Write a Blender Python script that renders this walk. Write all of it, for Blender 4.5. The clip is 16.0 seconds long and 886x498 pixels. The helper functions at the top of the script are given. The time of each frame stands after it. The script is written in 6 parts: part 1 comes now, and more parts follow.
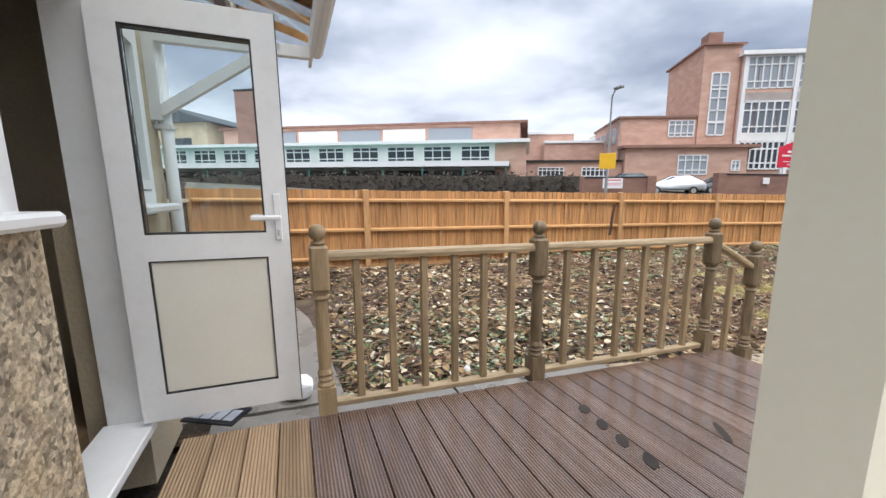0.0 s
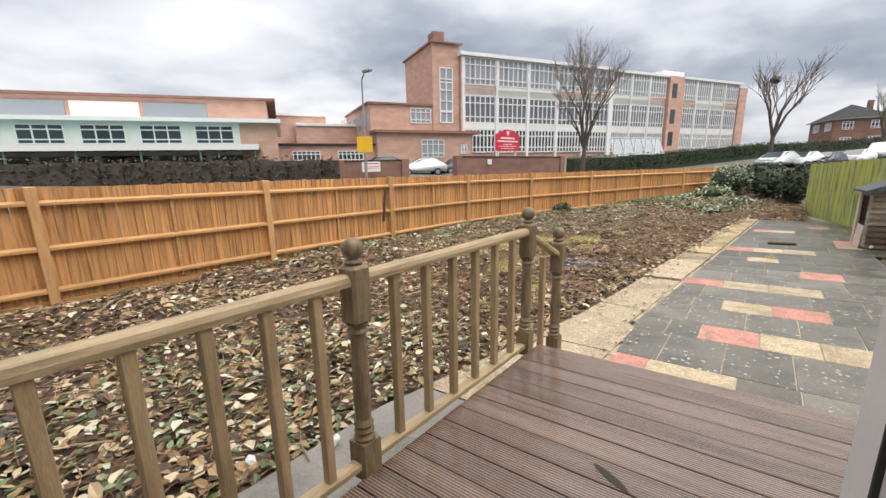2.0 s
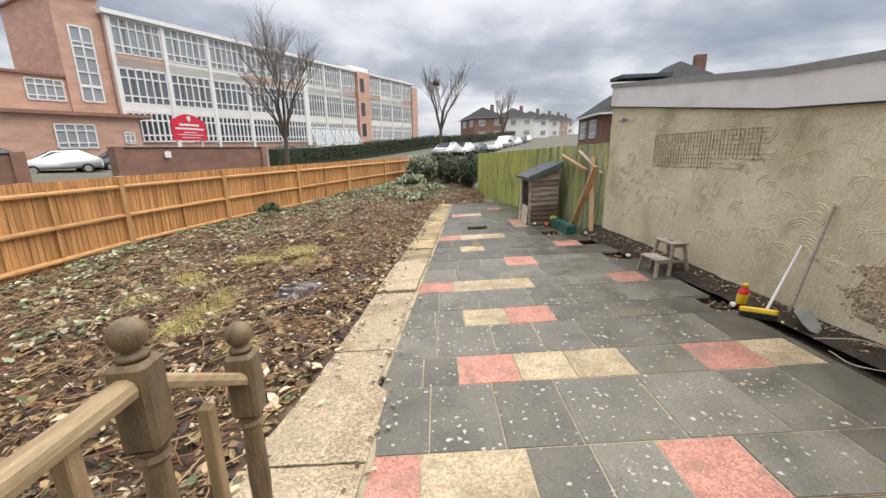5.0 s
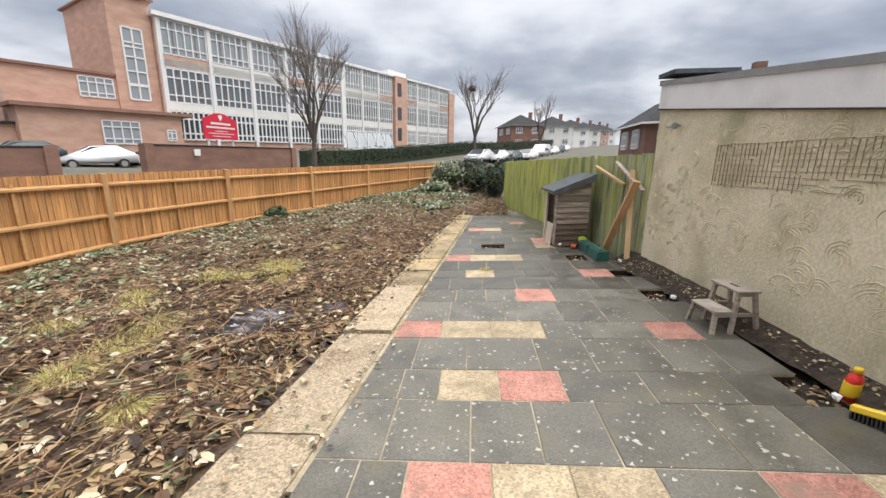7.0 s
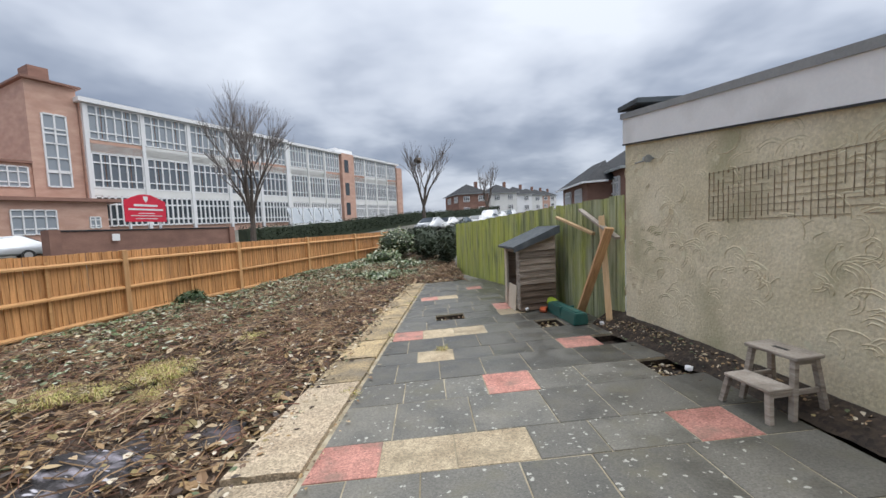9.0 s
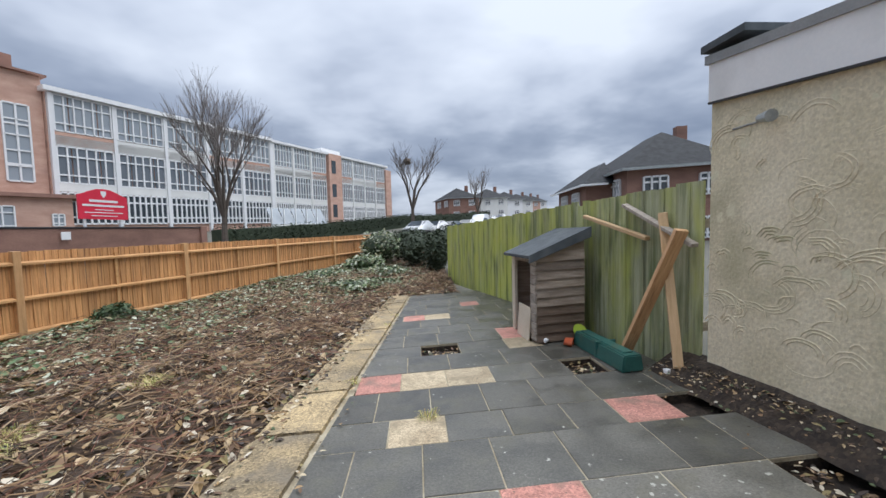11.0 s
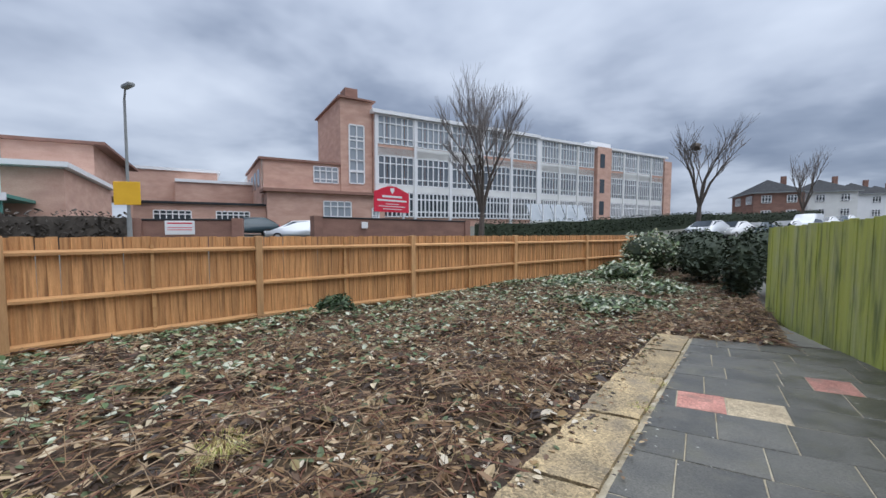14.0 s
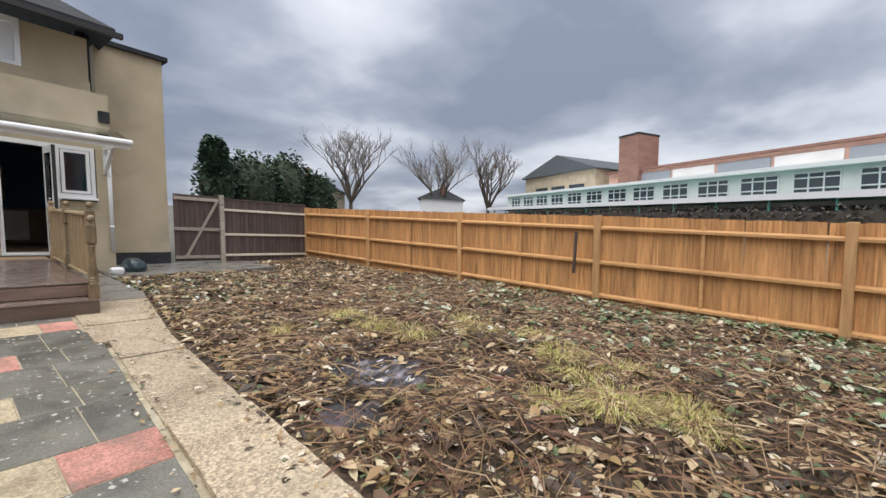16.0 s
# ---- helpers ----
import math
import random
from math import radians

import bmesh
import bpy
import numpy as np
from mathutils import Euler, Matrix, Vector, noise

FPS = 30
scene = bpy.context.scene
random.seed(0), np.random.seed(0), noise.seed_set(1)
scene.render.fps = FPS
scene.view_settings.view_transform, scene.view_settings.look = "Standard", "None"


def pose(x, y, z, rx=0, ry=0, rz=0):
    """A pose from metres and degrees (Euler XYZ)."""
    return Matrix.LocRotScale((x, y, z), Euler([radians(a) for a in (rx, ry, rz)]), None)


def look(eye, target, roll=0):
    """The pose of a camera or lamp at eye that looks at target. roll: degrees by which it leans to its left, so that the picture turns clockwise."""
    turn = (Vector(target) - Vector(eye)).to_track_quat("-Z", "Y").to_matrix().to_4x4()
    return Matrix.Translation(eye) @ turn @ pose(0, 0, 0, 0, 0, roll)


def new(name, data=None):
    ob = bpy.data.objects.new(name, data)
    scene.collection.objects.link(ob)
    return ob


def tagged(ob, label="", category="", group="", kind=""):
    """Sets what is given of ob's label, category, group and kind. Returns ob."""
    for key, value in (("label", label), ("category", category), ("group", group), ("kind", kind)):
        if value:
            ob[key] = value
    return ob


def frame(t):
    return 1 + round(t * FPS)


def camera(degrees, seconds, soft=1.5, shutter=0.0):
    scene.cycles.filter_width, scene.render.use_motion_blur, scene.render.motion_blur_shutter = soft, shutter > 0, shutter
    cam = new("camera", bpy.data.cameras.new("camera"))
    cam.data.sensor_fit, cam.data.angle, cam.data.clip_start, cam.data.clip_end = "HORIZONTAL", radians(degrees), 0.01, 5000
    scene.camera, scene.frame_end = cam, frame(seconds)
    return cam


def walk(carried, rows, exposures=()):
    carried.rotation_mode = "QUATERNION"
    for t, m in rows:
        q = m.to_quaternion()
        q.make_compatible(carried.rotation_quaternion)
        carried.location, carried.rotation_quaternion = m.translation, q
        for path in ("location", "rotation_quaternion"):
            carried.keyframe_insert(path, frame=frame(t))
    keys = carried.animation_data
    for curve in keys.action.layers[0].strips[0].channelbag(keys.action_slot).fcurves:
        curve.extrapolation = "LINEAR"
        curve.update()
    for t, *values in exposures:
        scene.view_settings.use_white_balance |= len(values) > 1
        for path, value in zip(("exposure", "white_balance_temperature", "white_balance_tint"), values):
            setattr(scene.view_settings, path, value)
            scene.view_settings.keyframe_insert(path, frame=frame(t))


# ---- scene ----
cam = camera(93.9, 16.0)
PATH = [
    (0, (1.733, -4.347, 1.502), (-0.13, -3.666, 1.249), 0.4),
    (0.5, (1.452, -4.234, 1.569), (-0.368, -3.459, 1.275), 0.8),
    (1, (1.23, -4.166, 1.594), (-0.347, -2.982, 1.261), -0.6),
    (1.5, (1.016, -4.071, 1.572), (-0.36, -2.663, 1.22), -1.5),
    (2, (0.813, -3.953, 1.572), (-0.399, -2.399, 1.23), -1.9),
    (2.5, (0.603, -3.795, 1.592), (-0.29, -2.039, 1.247), -2.5),
    (3, (0.365, -3.623, 1.619), (-0.117, -1.719, 1.241), -3.8),
    (3.5, (0.24, -3.395, 1.605), (0.064, -1.446, 1.19), -3.5),
    (4, (0.221, -3.076, 1.671), (0.2, -1.123, 1.242), -3.9),
    (6.5, (0.707, -1.45, 1.697), (0.714, 0.494, 1.226), -3.2),
    (7, (0.797, -1.193, 1.669), (0.644, 0.758, 1.255), -1.5),
    (7.5, (0.846, -0.876, 1.579), (0.838, 1.069, 1.111), -3.5),
    (8, (0.86, -0.622, 1.505), (0.721, 1.357, 1.252), -3.8),
    (8.5, (0.894, -0.294, 1.46), (0.712, 1.697, 1.383), -5.2),
    (9, (0.881, 0.068, 1.466), (0.958, 2.064, 1.372), -5.0),
    (11.5, (0.967, 2.394, 1.404), (1.099, 4.388, 1.33), -4.1),
    (12, (0.975, 2.88, 1.402), (1.071, 4.875, 1.295), -4.3),
    (12.5, (1.019, 3.366, 1.411), (0.901, 5.358, 1.285), -3.3),
    (13, (0.957, 3.865, 1.393), (0.587, 5.829, 1.333), -2.9),
    (13.5, (0.868, 4.26, 1.424), (0.133, 6.12, 1.402), -2.3),
    (14, (0.839, 4.677, 1.44), (-0.211, 6.379, 1.412), -1.1),
    (14.5, (0.734, 5.045, 1.422), (-0.588, 6.545, 1.413), 0.3),
    (15, (0.576, 5.309, 1.436), (-1.263, 6.094, 1.38), 2.2),
    (15.5, (0.677, 5.39, 1.341), (-1.287, 5.03, 1.23), 3.4),
    (16, (0.83, 5.38, 1.31), (-0.719, 4.12, 1.196), 3.2),
]
EXPOSURES = [(0, 0.92, 6250, 11), (1, 0.85, 6550, 11), (2.5, 0.84, 6850, 11), (7, 0.86, 6750, 11), (8.5, 0.67, 6400, 10), (9, 0.54, 6200, 10), (12, 0.48, 5950, 10), (13.5, 0.34, 5850, 10), (14.5, 0.28, 5750, 10), (15.2, 0.46, 6250, 10), (16, 0.58, 6450, 11)]
# the plan below is laid out on the sloping garden; PLUMB is the true upright in it, and LEVEL brings the plan to the level
PLUMB = Vector((0.045, -0.032, 1.0))
LEVEL = PLUMB.rotation_difference(Vector((0, 0, 1))).to_matrix().to_4x4()
walk(cam, [(t, LEVEL @ look(eye, target, roll)) for t, eye, target, roll in PATH], EXPOSURES)

# ---- light ----
world = bpy.data.worlds.new("overcast")
scene.world = world
world.use_nodes = True
wn, wl = world.node_tree.nodes, world.node_tree.links
sky = wn.new("ShaderNodeTexSky")
sky.sky_type, sky.sun_disc = "NISHITA", False
sky.sun_elevation, sky.sun_rotation = radians(75), radians(78)
tc = wn.new("ShaderNodeTexCoord")
sep = wn.new("ShaderNodeSeparateXYZ")
wl.new(tc.outputs["Generated"], sep.inputs[0])
hgt = wn.new("ShaderNodeMath"); hgt.operation = "ADD"; hgt.inputs[1].default_value = 0.22
wl.new(sep.outputs[2], hgt.inputs[0])
hmx = wn.new("ShaderNodeMath"); hmx.operation = "MAXIMUM"; hmx.inputs[1].default_value = 0.06
wl.new(hgt.outputs[0], hmx.inputs[0])
flat = wn.new("ShaderNodeVectorMath"); flat.operation = "DIVIDE"
cmb = wn.new("ShaderNodeCombineXYZ")
for i in range(2):
    wl.new(hmx.outputs[0], cmb.inputs[i])
cmb.inputs[2].default_value = 1.0
wl.new(tc.outputs["Generated"], flat.inputs[0]); wl.new(cmb.outputs[0], flat.inputs[1])
n1 = wn.new("ShaderNodeTexNoise"); n1.inputs["Scale"].default_value = 0.8
n1.inputs["Detail"].default_value = 5; n1.inputs["Roughness"].default_value = 0.5; n1.inputs["Distortion"].default_value = 0.12
wl.new(flat.outputs[0], n1.inputs["Vector"])
ramp = wn.new("ShaderNodeValToRGB")
CLOUD = [(0.36, (0.19, 0.22, 0.28)), (0.45, (0.29, 0.32, 0.38)), (0.52, (0.45, 0.477, 0.53)), (0.64, (0.62, 0.64, 0.675))]
ramp.color_ramp.elements[0].position, ramp.color_ramp.elements[0].color = CLOUD[0][0], (*CLOUD[0][1], 1)
ramp.color_ramp.elements[1].position, ramp.color_ramp.elements[1].color = CLOUD[3][0], (*CLOUD[3][1], 1)
for p, c in CLOUD[1:3]:
    e = ramp.color_ramp.elements.new(p); e.color = (*c, 1)
wl.new(n1.outputs["Fac"], ramp.inputs[0])
bg1, bg2 = wn["Background"], wn.new("ShaderNodeBackground")
wl.new(sky.outputs[0], bg1.inputs[0]); bg1.inputs[1].default_value = 0.06
wl.new(ramp.outputs[0], bg2.inputs[0])
# overcast sky, brighter towards the zenith
zen = wn.new("ShaderNodeMath"); zen.operation = "MAXIMUM"; zen.inputs[1].default_value = 0.0
wl.new(sep.outputs[2], zen.inputs[0])
lum = wn.new("ShaderNodeMath"); lum.operation = "MULTIPLY_ADD"; lum.inputs[1].default_value, lum.inputs[2].default_value = 0.45, 0.9
wl.new(zen.outputs[0], lum.inputs[0]); wl.new(lum.outputs[0], bg2.inputs[1])
mixw = wn.new("ShaderNodeMixShader"); mixw.inputs[0].default_value = 0.9
wl.new(bg1.outputs[0], mixw.inputs[1]); wl.new(bg2.outputs[0], mixw.inputs[2])
wl.new(mixw.outputs[0], wn["World Output"].inputs[0])

sun = new("sun", bpy.data.lights.new("sun", "SUN"))
sun.data.energy, sun.data.angle, sun.data.color = 2.7, radians(85), (1.0, 0.96, 0.9)
sun.matrix_world = look((2.4, 0.5, 9), (0, 0, 0))


# ---- materials ----
def rgb(c):
    return (c[0], c[1], c[2], 1.0)


def material(name, a, b, scale=6.0, rough=0.7, bump=0.3, fine=60.0, stretch=(1, 1, 1), vary=0.15, metal=0.0, spots=None, stain=None, world_space=False, wet=None, speck=None):
    """Two-scale noise between colours a and b, with relief; spots: (colour, scale, threshold); stain: (colour, scale, amount); speck: (grains a metre, contrast)."""
    m = bpy.data.materials.new(name)
    m.use_nodes = True
    n, l = m.node_tree.nodes, m.node_tree.links
    bs = n["Principled BSDF"]
    bs.inputs["Roughness"].default_value, bs.inputs["Metallic"].default_value = rough, metal
    t = n.new("ShaderNodeTexCoord")
    src = t.outputs["Object"]
    if world_space:
        g = n.new("ShaderNodeNewGeometry"); src = g.outputs["Position"]
    mp = n.new("ShaderNodeMapping"); mp.inputs["Scale"].default_value = stretch
    l.new(src, mp.inputs[0])
    oi = n.new("ShaderNodeObjectInfo")
    off = n.new("ShaderNodeVectorMath"); off.operation = "ADD"
    sc = n.new("ShaderNodeVectorMath"); sc.operation = "SCALE"; sc.inputs["Scale"].default_value = 0.0 if world_space else 37.0
    comb = n.new("ShaderNodeCombineXYZ")
    for i in range(3):
        l.new(oi.outputs["Random"], comb.inputs[i])
    l.new(comb.outputs[0], sc.inputs[0]); l.new(mp.outputs[0], off.inputs[0]); l.new(sc.outputs[0], off.inputs[1])
    big = n.new("ShaderNodeTexNoise"); big.inputs["Scale"].default_value = scale; big.inputs["Detail"].default_value = 4
    sml = n.new("ShaderNodeTexNoise"); sml.inputs["Scale"].default_value = fine; sml.inputs["Detail"].default_value = 3
    l.new(off.outputs[0], big.inputs["Vector"]); l.new(off.outputs[0], sml.inputs["Vector"])
    add = n.new("ShaderNodeMath"); add.operation = "ADD"
    hf = n.new("ShaderNodeMath"); hf.operation = "MULTIPLY"; hf.inputs[1].default_value = 0.6
    l.new(sml.outputs["Fac"], hf.inputs[0]); l.new(big.outputs["Fac"], add.inputs[0]); l.new(hf.outputs[0], add.inputs[1])
    rg = n.new("ShaderNodeMapRange"); rg.inputs[1].default_value, rg.inputs[2].default_value = 0.55, 1.05
    l.new(add.outputs[0], rg.inputs[0])
    mix = n.new("ShaderNodeMix"); mix.data_type = "RGBA"
    mix.inputs[6].default_value, mix.inputs[7].default_value = rgb(a), rgb(b)
    l.new(rg.outputs[0], mix.inputs[0])
    col = mix.outputs[2]
    if vary:
        hs = n.new("ShaderNodeHueSaturation")
        mr = n.new("ShaderNodeMapRange"); mr.inputs[3].default_value, mr.inputs[4].default_value = 1 - vary, 1 + vary
        l.new(oi.outputs["Random"], mr.inputs[0]); l.new(mr.outputs[0], hs.inputs["Value"]); l.new(col, hs.inputs["Color"])
        col = hs.outputs[0]
    if speck:
        gv = n.new("ShaderNodeTexVoronoi"); gv.inputs["Scale"].default_value = speck[0]
        l.new(off.outputs[0], gv.inputs["Vector"])
        gs = n.new("ShaderNodeSeparateColor"); l.new(gv.outputs["Color"], gs.inputs[0])
        gm = n.new("ShaderNodeMapRange"); gm.inputs[3].default_value, gm.inputs[4].default_value = 1 - speck[1], 1 + speck[1]
        gh = n.new("ShaderNodeHueSaturation")
        l.new(gs.outputs[0], gm.inputs[0]); l.new(gm.outputs[0], gh.inputs["Value"]); l.new(col, gh.inputs["Color"]); col = gh.outputs[0]
    if stain:
        sn = n.new("ShaderNodeTexNoise"); sn.inputs["Scale"].default_value = stain[1]; sn.inputs["Detail"].default_value = 5
        l.new(off.outputs[0], sn.inputs["Vector"])
        sr = n.new("ShaderNodeMapRange"); sr.inputs[1].default_value, sr.inputs[2].default_value = 0.52, 0.72
        sr.inputs[4].default_value = stain[2]
        l.new(sn.outputs["Fac"], sr.inputs[0])
        mx = n.new("ShaderNodeMix"); mx.data_type = "RGBA"; mx.inputs[7].default_value = rgb(stain[0])
        l.new(sr.outputs[0], mx.inputs[0]); l.new(col, mx.inputs[6]); col = mx.outputs[2]
    if spots:
        vo = n.new("ShaderNodeTexVoronoi"); vo.inputs["Scale"].default_value = spots[1]
        jn = n.new("ShaderNodeTexNoise"); jn.inputs["Scale"].default_value = spots[1] * 1.6; jn.inputs["Detail"].default_value = 3
        l.new(off.outputs[0], jn.inputs["Vector"])
        js = n.new("ShaderNodeVectorMath"); js.operation = "SCALE"; js.inputs["Scale"].default_value = 1.1 / spots[1]
        ja = n.new("ShaderNodeVectorMath"); ja.operation = "ADD"
        l.new(jn.outputs["Color"], js.inputs[0]); l.new(js.outputs[0], ja.inputs[0]); l.new(off.outputs[0], ja.inputs[1])
        l.new(ja.outputs[0], vo.inputs["Vector"])
        cs = n.new("ShaderNodeSeparateColor"); l.new(vo.outputs["Color"], cs.inputs[0])
        size = n.new("ShaderNodeMath"); size.operation = "MULTIPLY_ADD"; size.inputs[1].default_value = 0.5
        l.new(cs.outputs[0], size.inputs[0]); l.new(vo.outputs["Distance"], size.inputs[2])
        wob = n.new("ShaderNodeMath"); wob.operation = "MULTIPLY_ADD"; wob.inputs[1].default_value = 0.35
        l.new(sml.outputs["Fac"], wob.inputs[0]); l.new(size.outputs[0], wob.inputs[2])
        gate = n.new("ShaderNodeMath"); gate.operation = "MULTIPLY_ADD"; gate.inputs[1].default_value = 0.45
        l.new(big.outputs["Fac"], gate.inputs[0]); l.new(wob.outputs[0], gate.inputs[2])
        lt = n.new("ShaderNodeMapRange"); lt.inputs[1].default_value, lt.inputs[2].default_value = spots[2] + 0.13, spots[2] + 0.03
        l.new(gate.outputs[0], lt.inputs[0])
        mx = n.new("ShaderNodeMix"); mx.data_type = "RGBA"; mx.inputs[7].default_value = rgb(spots[0])
        l.new(lt.outputs[0], mx.inputs[0]); l.new(col, mx.inputs[6]); col = mx.outputs[2]
    l.new(col, bs.inputs["Base Color"])
    if wet:
        wr = n.new("ShaderNodeMapRange"); wr.inputs[1].default_value, wr.inputs[2].default_value = 0.4, 0.65
        wr.inputs[3].default_value, wr.inputs[4].default_value = wet, rough
        l.new(big.outputs["Fac"], wr.inputs[0]); l.new(wr.outputs[0], bs.inputs["Roughness"])
    if bump:
        bp = n.new("ShaderNodeBump"); bp.inputs["Strength"].default_value = bump; bp.inputs["Distance"].default_value = 0.01
        l.new(add.outputs[0], bp.inputs["Height"]); l.new(bp.outputs[0], bs.inputs["Normal"])
    return m


def dark_grooves(m, scale):
    """Darkens the base colour along the grooves of ribbed boards."""
    n, l = m.node_tree.nodes, m.node_tree.links
    bs = n["Principled BSDF"]
    old = [k for k in l if k.to_socket == bs.inputs["Base Color"]][0].from_socket
    t = n.new("ShaderNodeTexCoord")
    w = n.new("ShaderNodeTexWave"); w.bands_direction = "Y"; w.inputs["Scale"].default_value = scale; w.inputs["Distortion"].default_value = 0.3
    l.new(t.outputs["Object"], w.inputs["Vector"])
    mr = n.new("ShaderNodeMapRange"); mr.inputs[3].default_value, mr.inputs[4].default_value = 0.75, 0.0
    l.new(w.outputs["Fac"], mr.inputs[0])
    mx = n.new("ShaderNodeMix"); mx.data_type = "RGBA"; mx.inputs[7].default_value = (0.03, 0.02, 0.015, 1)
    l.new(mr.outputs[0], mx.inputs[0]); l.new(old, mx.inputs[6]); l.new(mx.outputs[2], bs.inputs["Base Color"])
    return m


def glass(name, tint=(0.9, 0.95, 0.95), solid=None):
    m = bpy.data.materials.new(name)
    m.use_nodes = True
    n, l = m.node_tree.nodes, m.node_tree.links
    bs = n["Principled BSDF"]
    bs.inputs["Roughness"].default_value = 0.03
    if solid:
        bs.inputs["Base Color"].default_value = rgb(solid)
        return m
    tr = n.new("ShaderNodeBsdfTransparent"); tr.inputs[0].default_value = rgb(tint)
    gl = n.new("ShaderNodeBsdfGlossy"); gl.inputs["Roughness"].default_value = 0.02
    fr = n.new("ShaderNodeFresnel"); fr.inputs[0].default_value = 1.5
    mx = n.new("ShaderNodeMixShader")
    l.new(fr.outputs[0], mx.inputs[0]); l.new(tr.outputs[0], mx.inputs[1]); l.new(gl.outputs[0], mx.inputs[2])
    l.new(mx.outputs[0], n["Material Output"].inputs[0])
    return m


def grooved(m, scale, strength=0.6):
    """Adds ridges along x to a board material."""
    n, l = m.node_tree.nodes, m.node_tree.links
    t = n.new("ShaderNodeTexCoord")
    w = n.new("ShaderNodeTexWave"); w.bands_direction = "Y"; w.inputs["Scale"].default_value = scale
    l.new(t.outputs["Object"], w.inputs["Vector"])
    bp = n.new("ShaderNodeBump"); bp.inputs["Strength"].default_value = strength; bp.inputs["Distance"].default_value = 0.006
    l.new(w.outputs["Fac"], bp.inputs["Height"])
    old = [k for k in l if k.to_socket.name == "Normal" and k.to_node.type == "BSDF_PRINCIPLED"][0].from_node
    l.new(old.outputs[0], bp.inputs["Normal"]); l.new(bp.outputs[0], n["Principled BSDF"].inputs["Normal"])
    return m


UPVC = material("white_upvc", (0.78, 0.79, 0.8), (0.84, 0.84, 0.84), 3, 0.3, 0.03, vary=0.0, stain=((0.6, 0.58, 0.53), 9, 0.2))
CREAM = material("cream_panel", (0.76, 0.74, 0.64), (0.8, 0.78, 0.7), 4, 0.45, 0.02, vary=0.0)
RUBBER = material("black_rubber", (0.015, 0.015, 0.015), (0.03, 0.03, 0.03), 20, 0.6, 0.1)
STEEL = material("steel", (0.5, 0.5, 0.5), (0.65, 0.65, 0.65), 30, 0.35, 0.05, metal=0.9)
GLASS = glass("window_glass")
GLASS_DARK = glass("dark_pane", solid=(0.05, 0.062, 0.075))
# sky reflection of distant windows put into the base colour, pale and mid grey
GLASS_SKY = glass("sky_pale_pane", solid=(0.3, 0.335, 0.37))
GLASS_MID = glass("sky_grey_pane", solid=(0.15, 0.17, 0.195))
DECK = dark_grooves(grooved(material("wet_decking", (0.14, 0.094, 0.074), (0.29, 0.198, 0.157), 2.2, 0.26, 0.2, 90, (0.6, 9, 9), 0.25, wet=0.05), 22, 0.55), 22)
FILM = DECK.node_tree.nodes["Principled BSDF"]   # a thin film of rain over the ribs
FILM.inputs["Coat Weight"].default_value, FILM.inputs["Coat Roughness"].default_value = 0.55, 0.12
DECK_DRY = grooved(material("dry_decking", (0.3, 0.2, 0.12), (0.46, 0.32, 0.2), 2.2, 0.5, 0.25, 90, (0.6, 9, 9), 0.2), 22, 0.9)
RAILWOOD = material("weathered_rail_timber", (0.24, 0.165, 0.09), (0.41, 0.3, 0.175), 5, 0.55, 0.3, 60, (6, 6, 0.8), 0.1, stain=((0.19, 0.16, 0.08), 6, 0.6))
RAILWOOD_Y = material("weathered_handrail_timber", (0.27, 0.19, 0.1), (0.47, 0.36, 0.22), 5, 0.5, 0.3, 60, (8, 0.8, 8), 0.08, stain=((0.14, 0.12, 0.06), 6, 0.5))
NEWELDARK = material("dark_weathered_newel", (0.1, 0.075, 0.045), (0.25, 0.18, 0.1), 7, 0.5, 0.3, 60, (5, 5, 1), 0.1)
FENCE = material("orange_fence_board", (0.39, 0.185, 0.068), (0.67, 0.36, 0.145), 3.5, 0.7, 0.35, 40, (9, 9, 0.5), 0.17, stain=((0.17, 0.085, 0.035), 3, 0.75))
FENCE_POST = material("orange_fence_post", (0.45, 0.24, 0.1), (0.62, 0.37, 0.17), 4, 0.7, 0.3, 40, (6, 6, 0.6), 0.12, stain=((0.2, 0.11, 0.05), 3, 0.5))
FENCE_RAIL = material("orange_fence_rail", (0.42, 0.22, 0.085), (0.58, 0.33, 0.14), 4, 0.7, 0.3, 40, (1, 1, 6), 0.1)
GATEWOOD = material("dark_brown_fence", (0.06, 0.042, 0.04), (0.12, 0.085, 0.075), 4, 0.75, 0.3, 40, (6, 6, 0.6), 0.2)
GREYWOOD = material("grey_weathered_wood", (0.28, 0.24, 0.2), (0.46, 0.41, 0.35), 6, 0.8, 0.4, 60, (1, 1, 8), 0.15, stain=((0.11, 0.09, 0.07), 5, 0.6))
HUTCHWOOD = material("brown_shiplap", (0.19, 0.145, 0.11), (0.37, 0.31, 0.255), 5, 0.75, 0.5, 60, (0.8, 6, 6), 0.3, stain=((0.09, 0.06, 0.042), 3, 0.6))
HUTCHDARK = material("dark_brown_shiplap", (0.09, 0.06, 0.042), (0.2, 0.145, 0.105), 5, 0.7, 0.5, 60, (0.8, 6, 6), 0.25)
FELT = material("grey_roof_felt", (0.045, 0.055, 0.065), (0.1, 0.115, 0.125), 6, 0.85, 0.5, 200, vary=0.05)
PLY = material("pale_board", (0.6, 0.52, 0.4), (0.75, 0.68, 0.56), 4, 0.7, 0.1, 50, vary=0.05)
NEWPINE = material("fresh_pine", (0.5, 0.33, 0.17), (0.66, 0.47, 0.27), 5, 0.6, 0.2, 60, (8, 8, 0.8), 0.15)
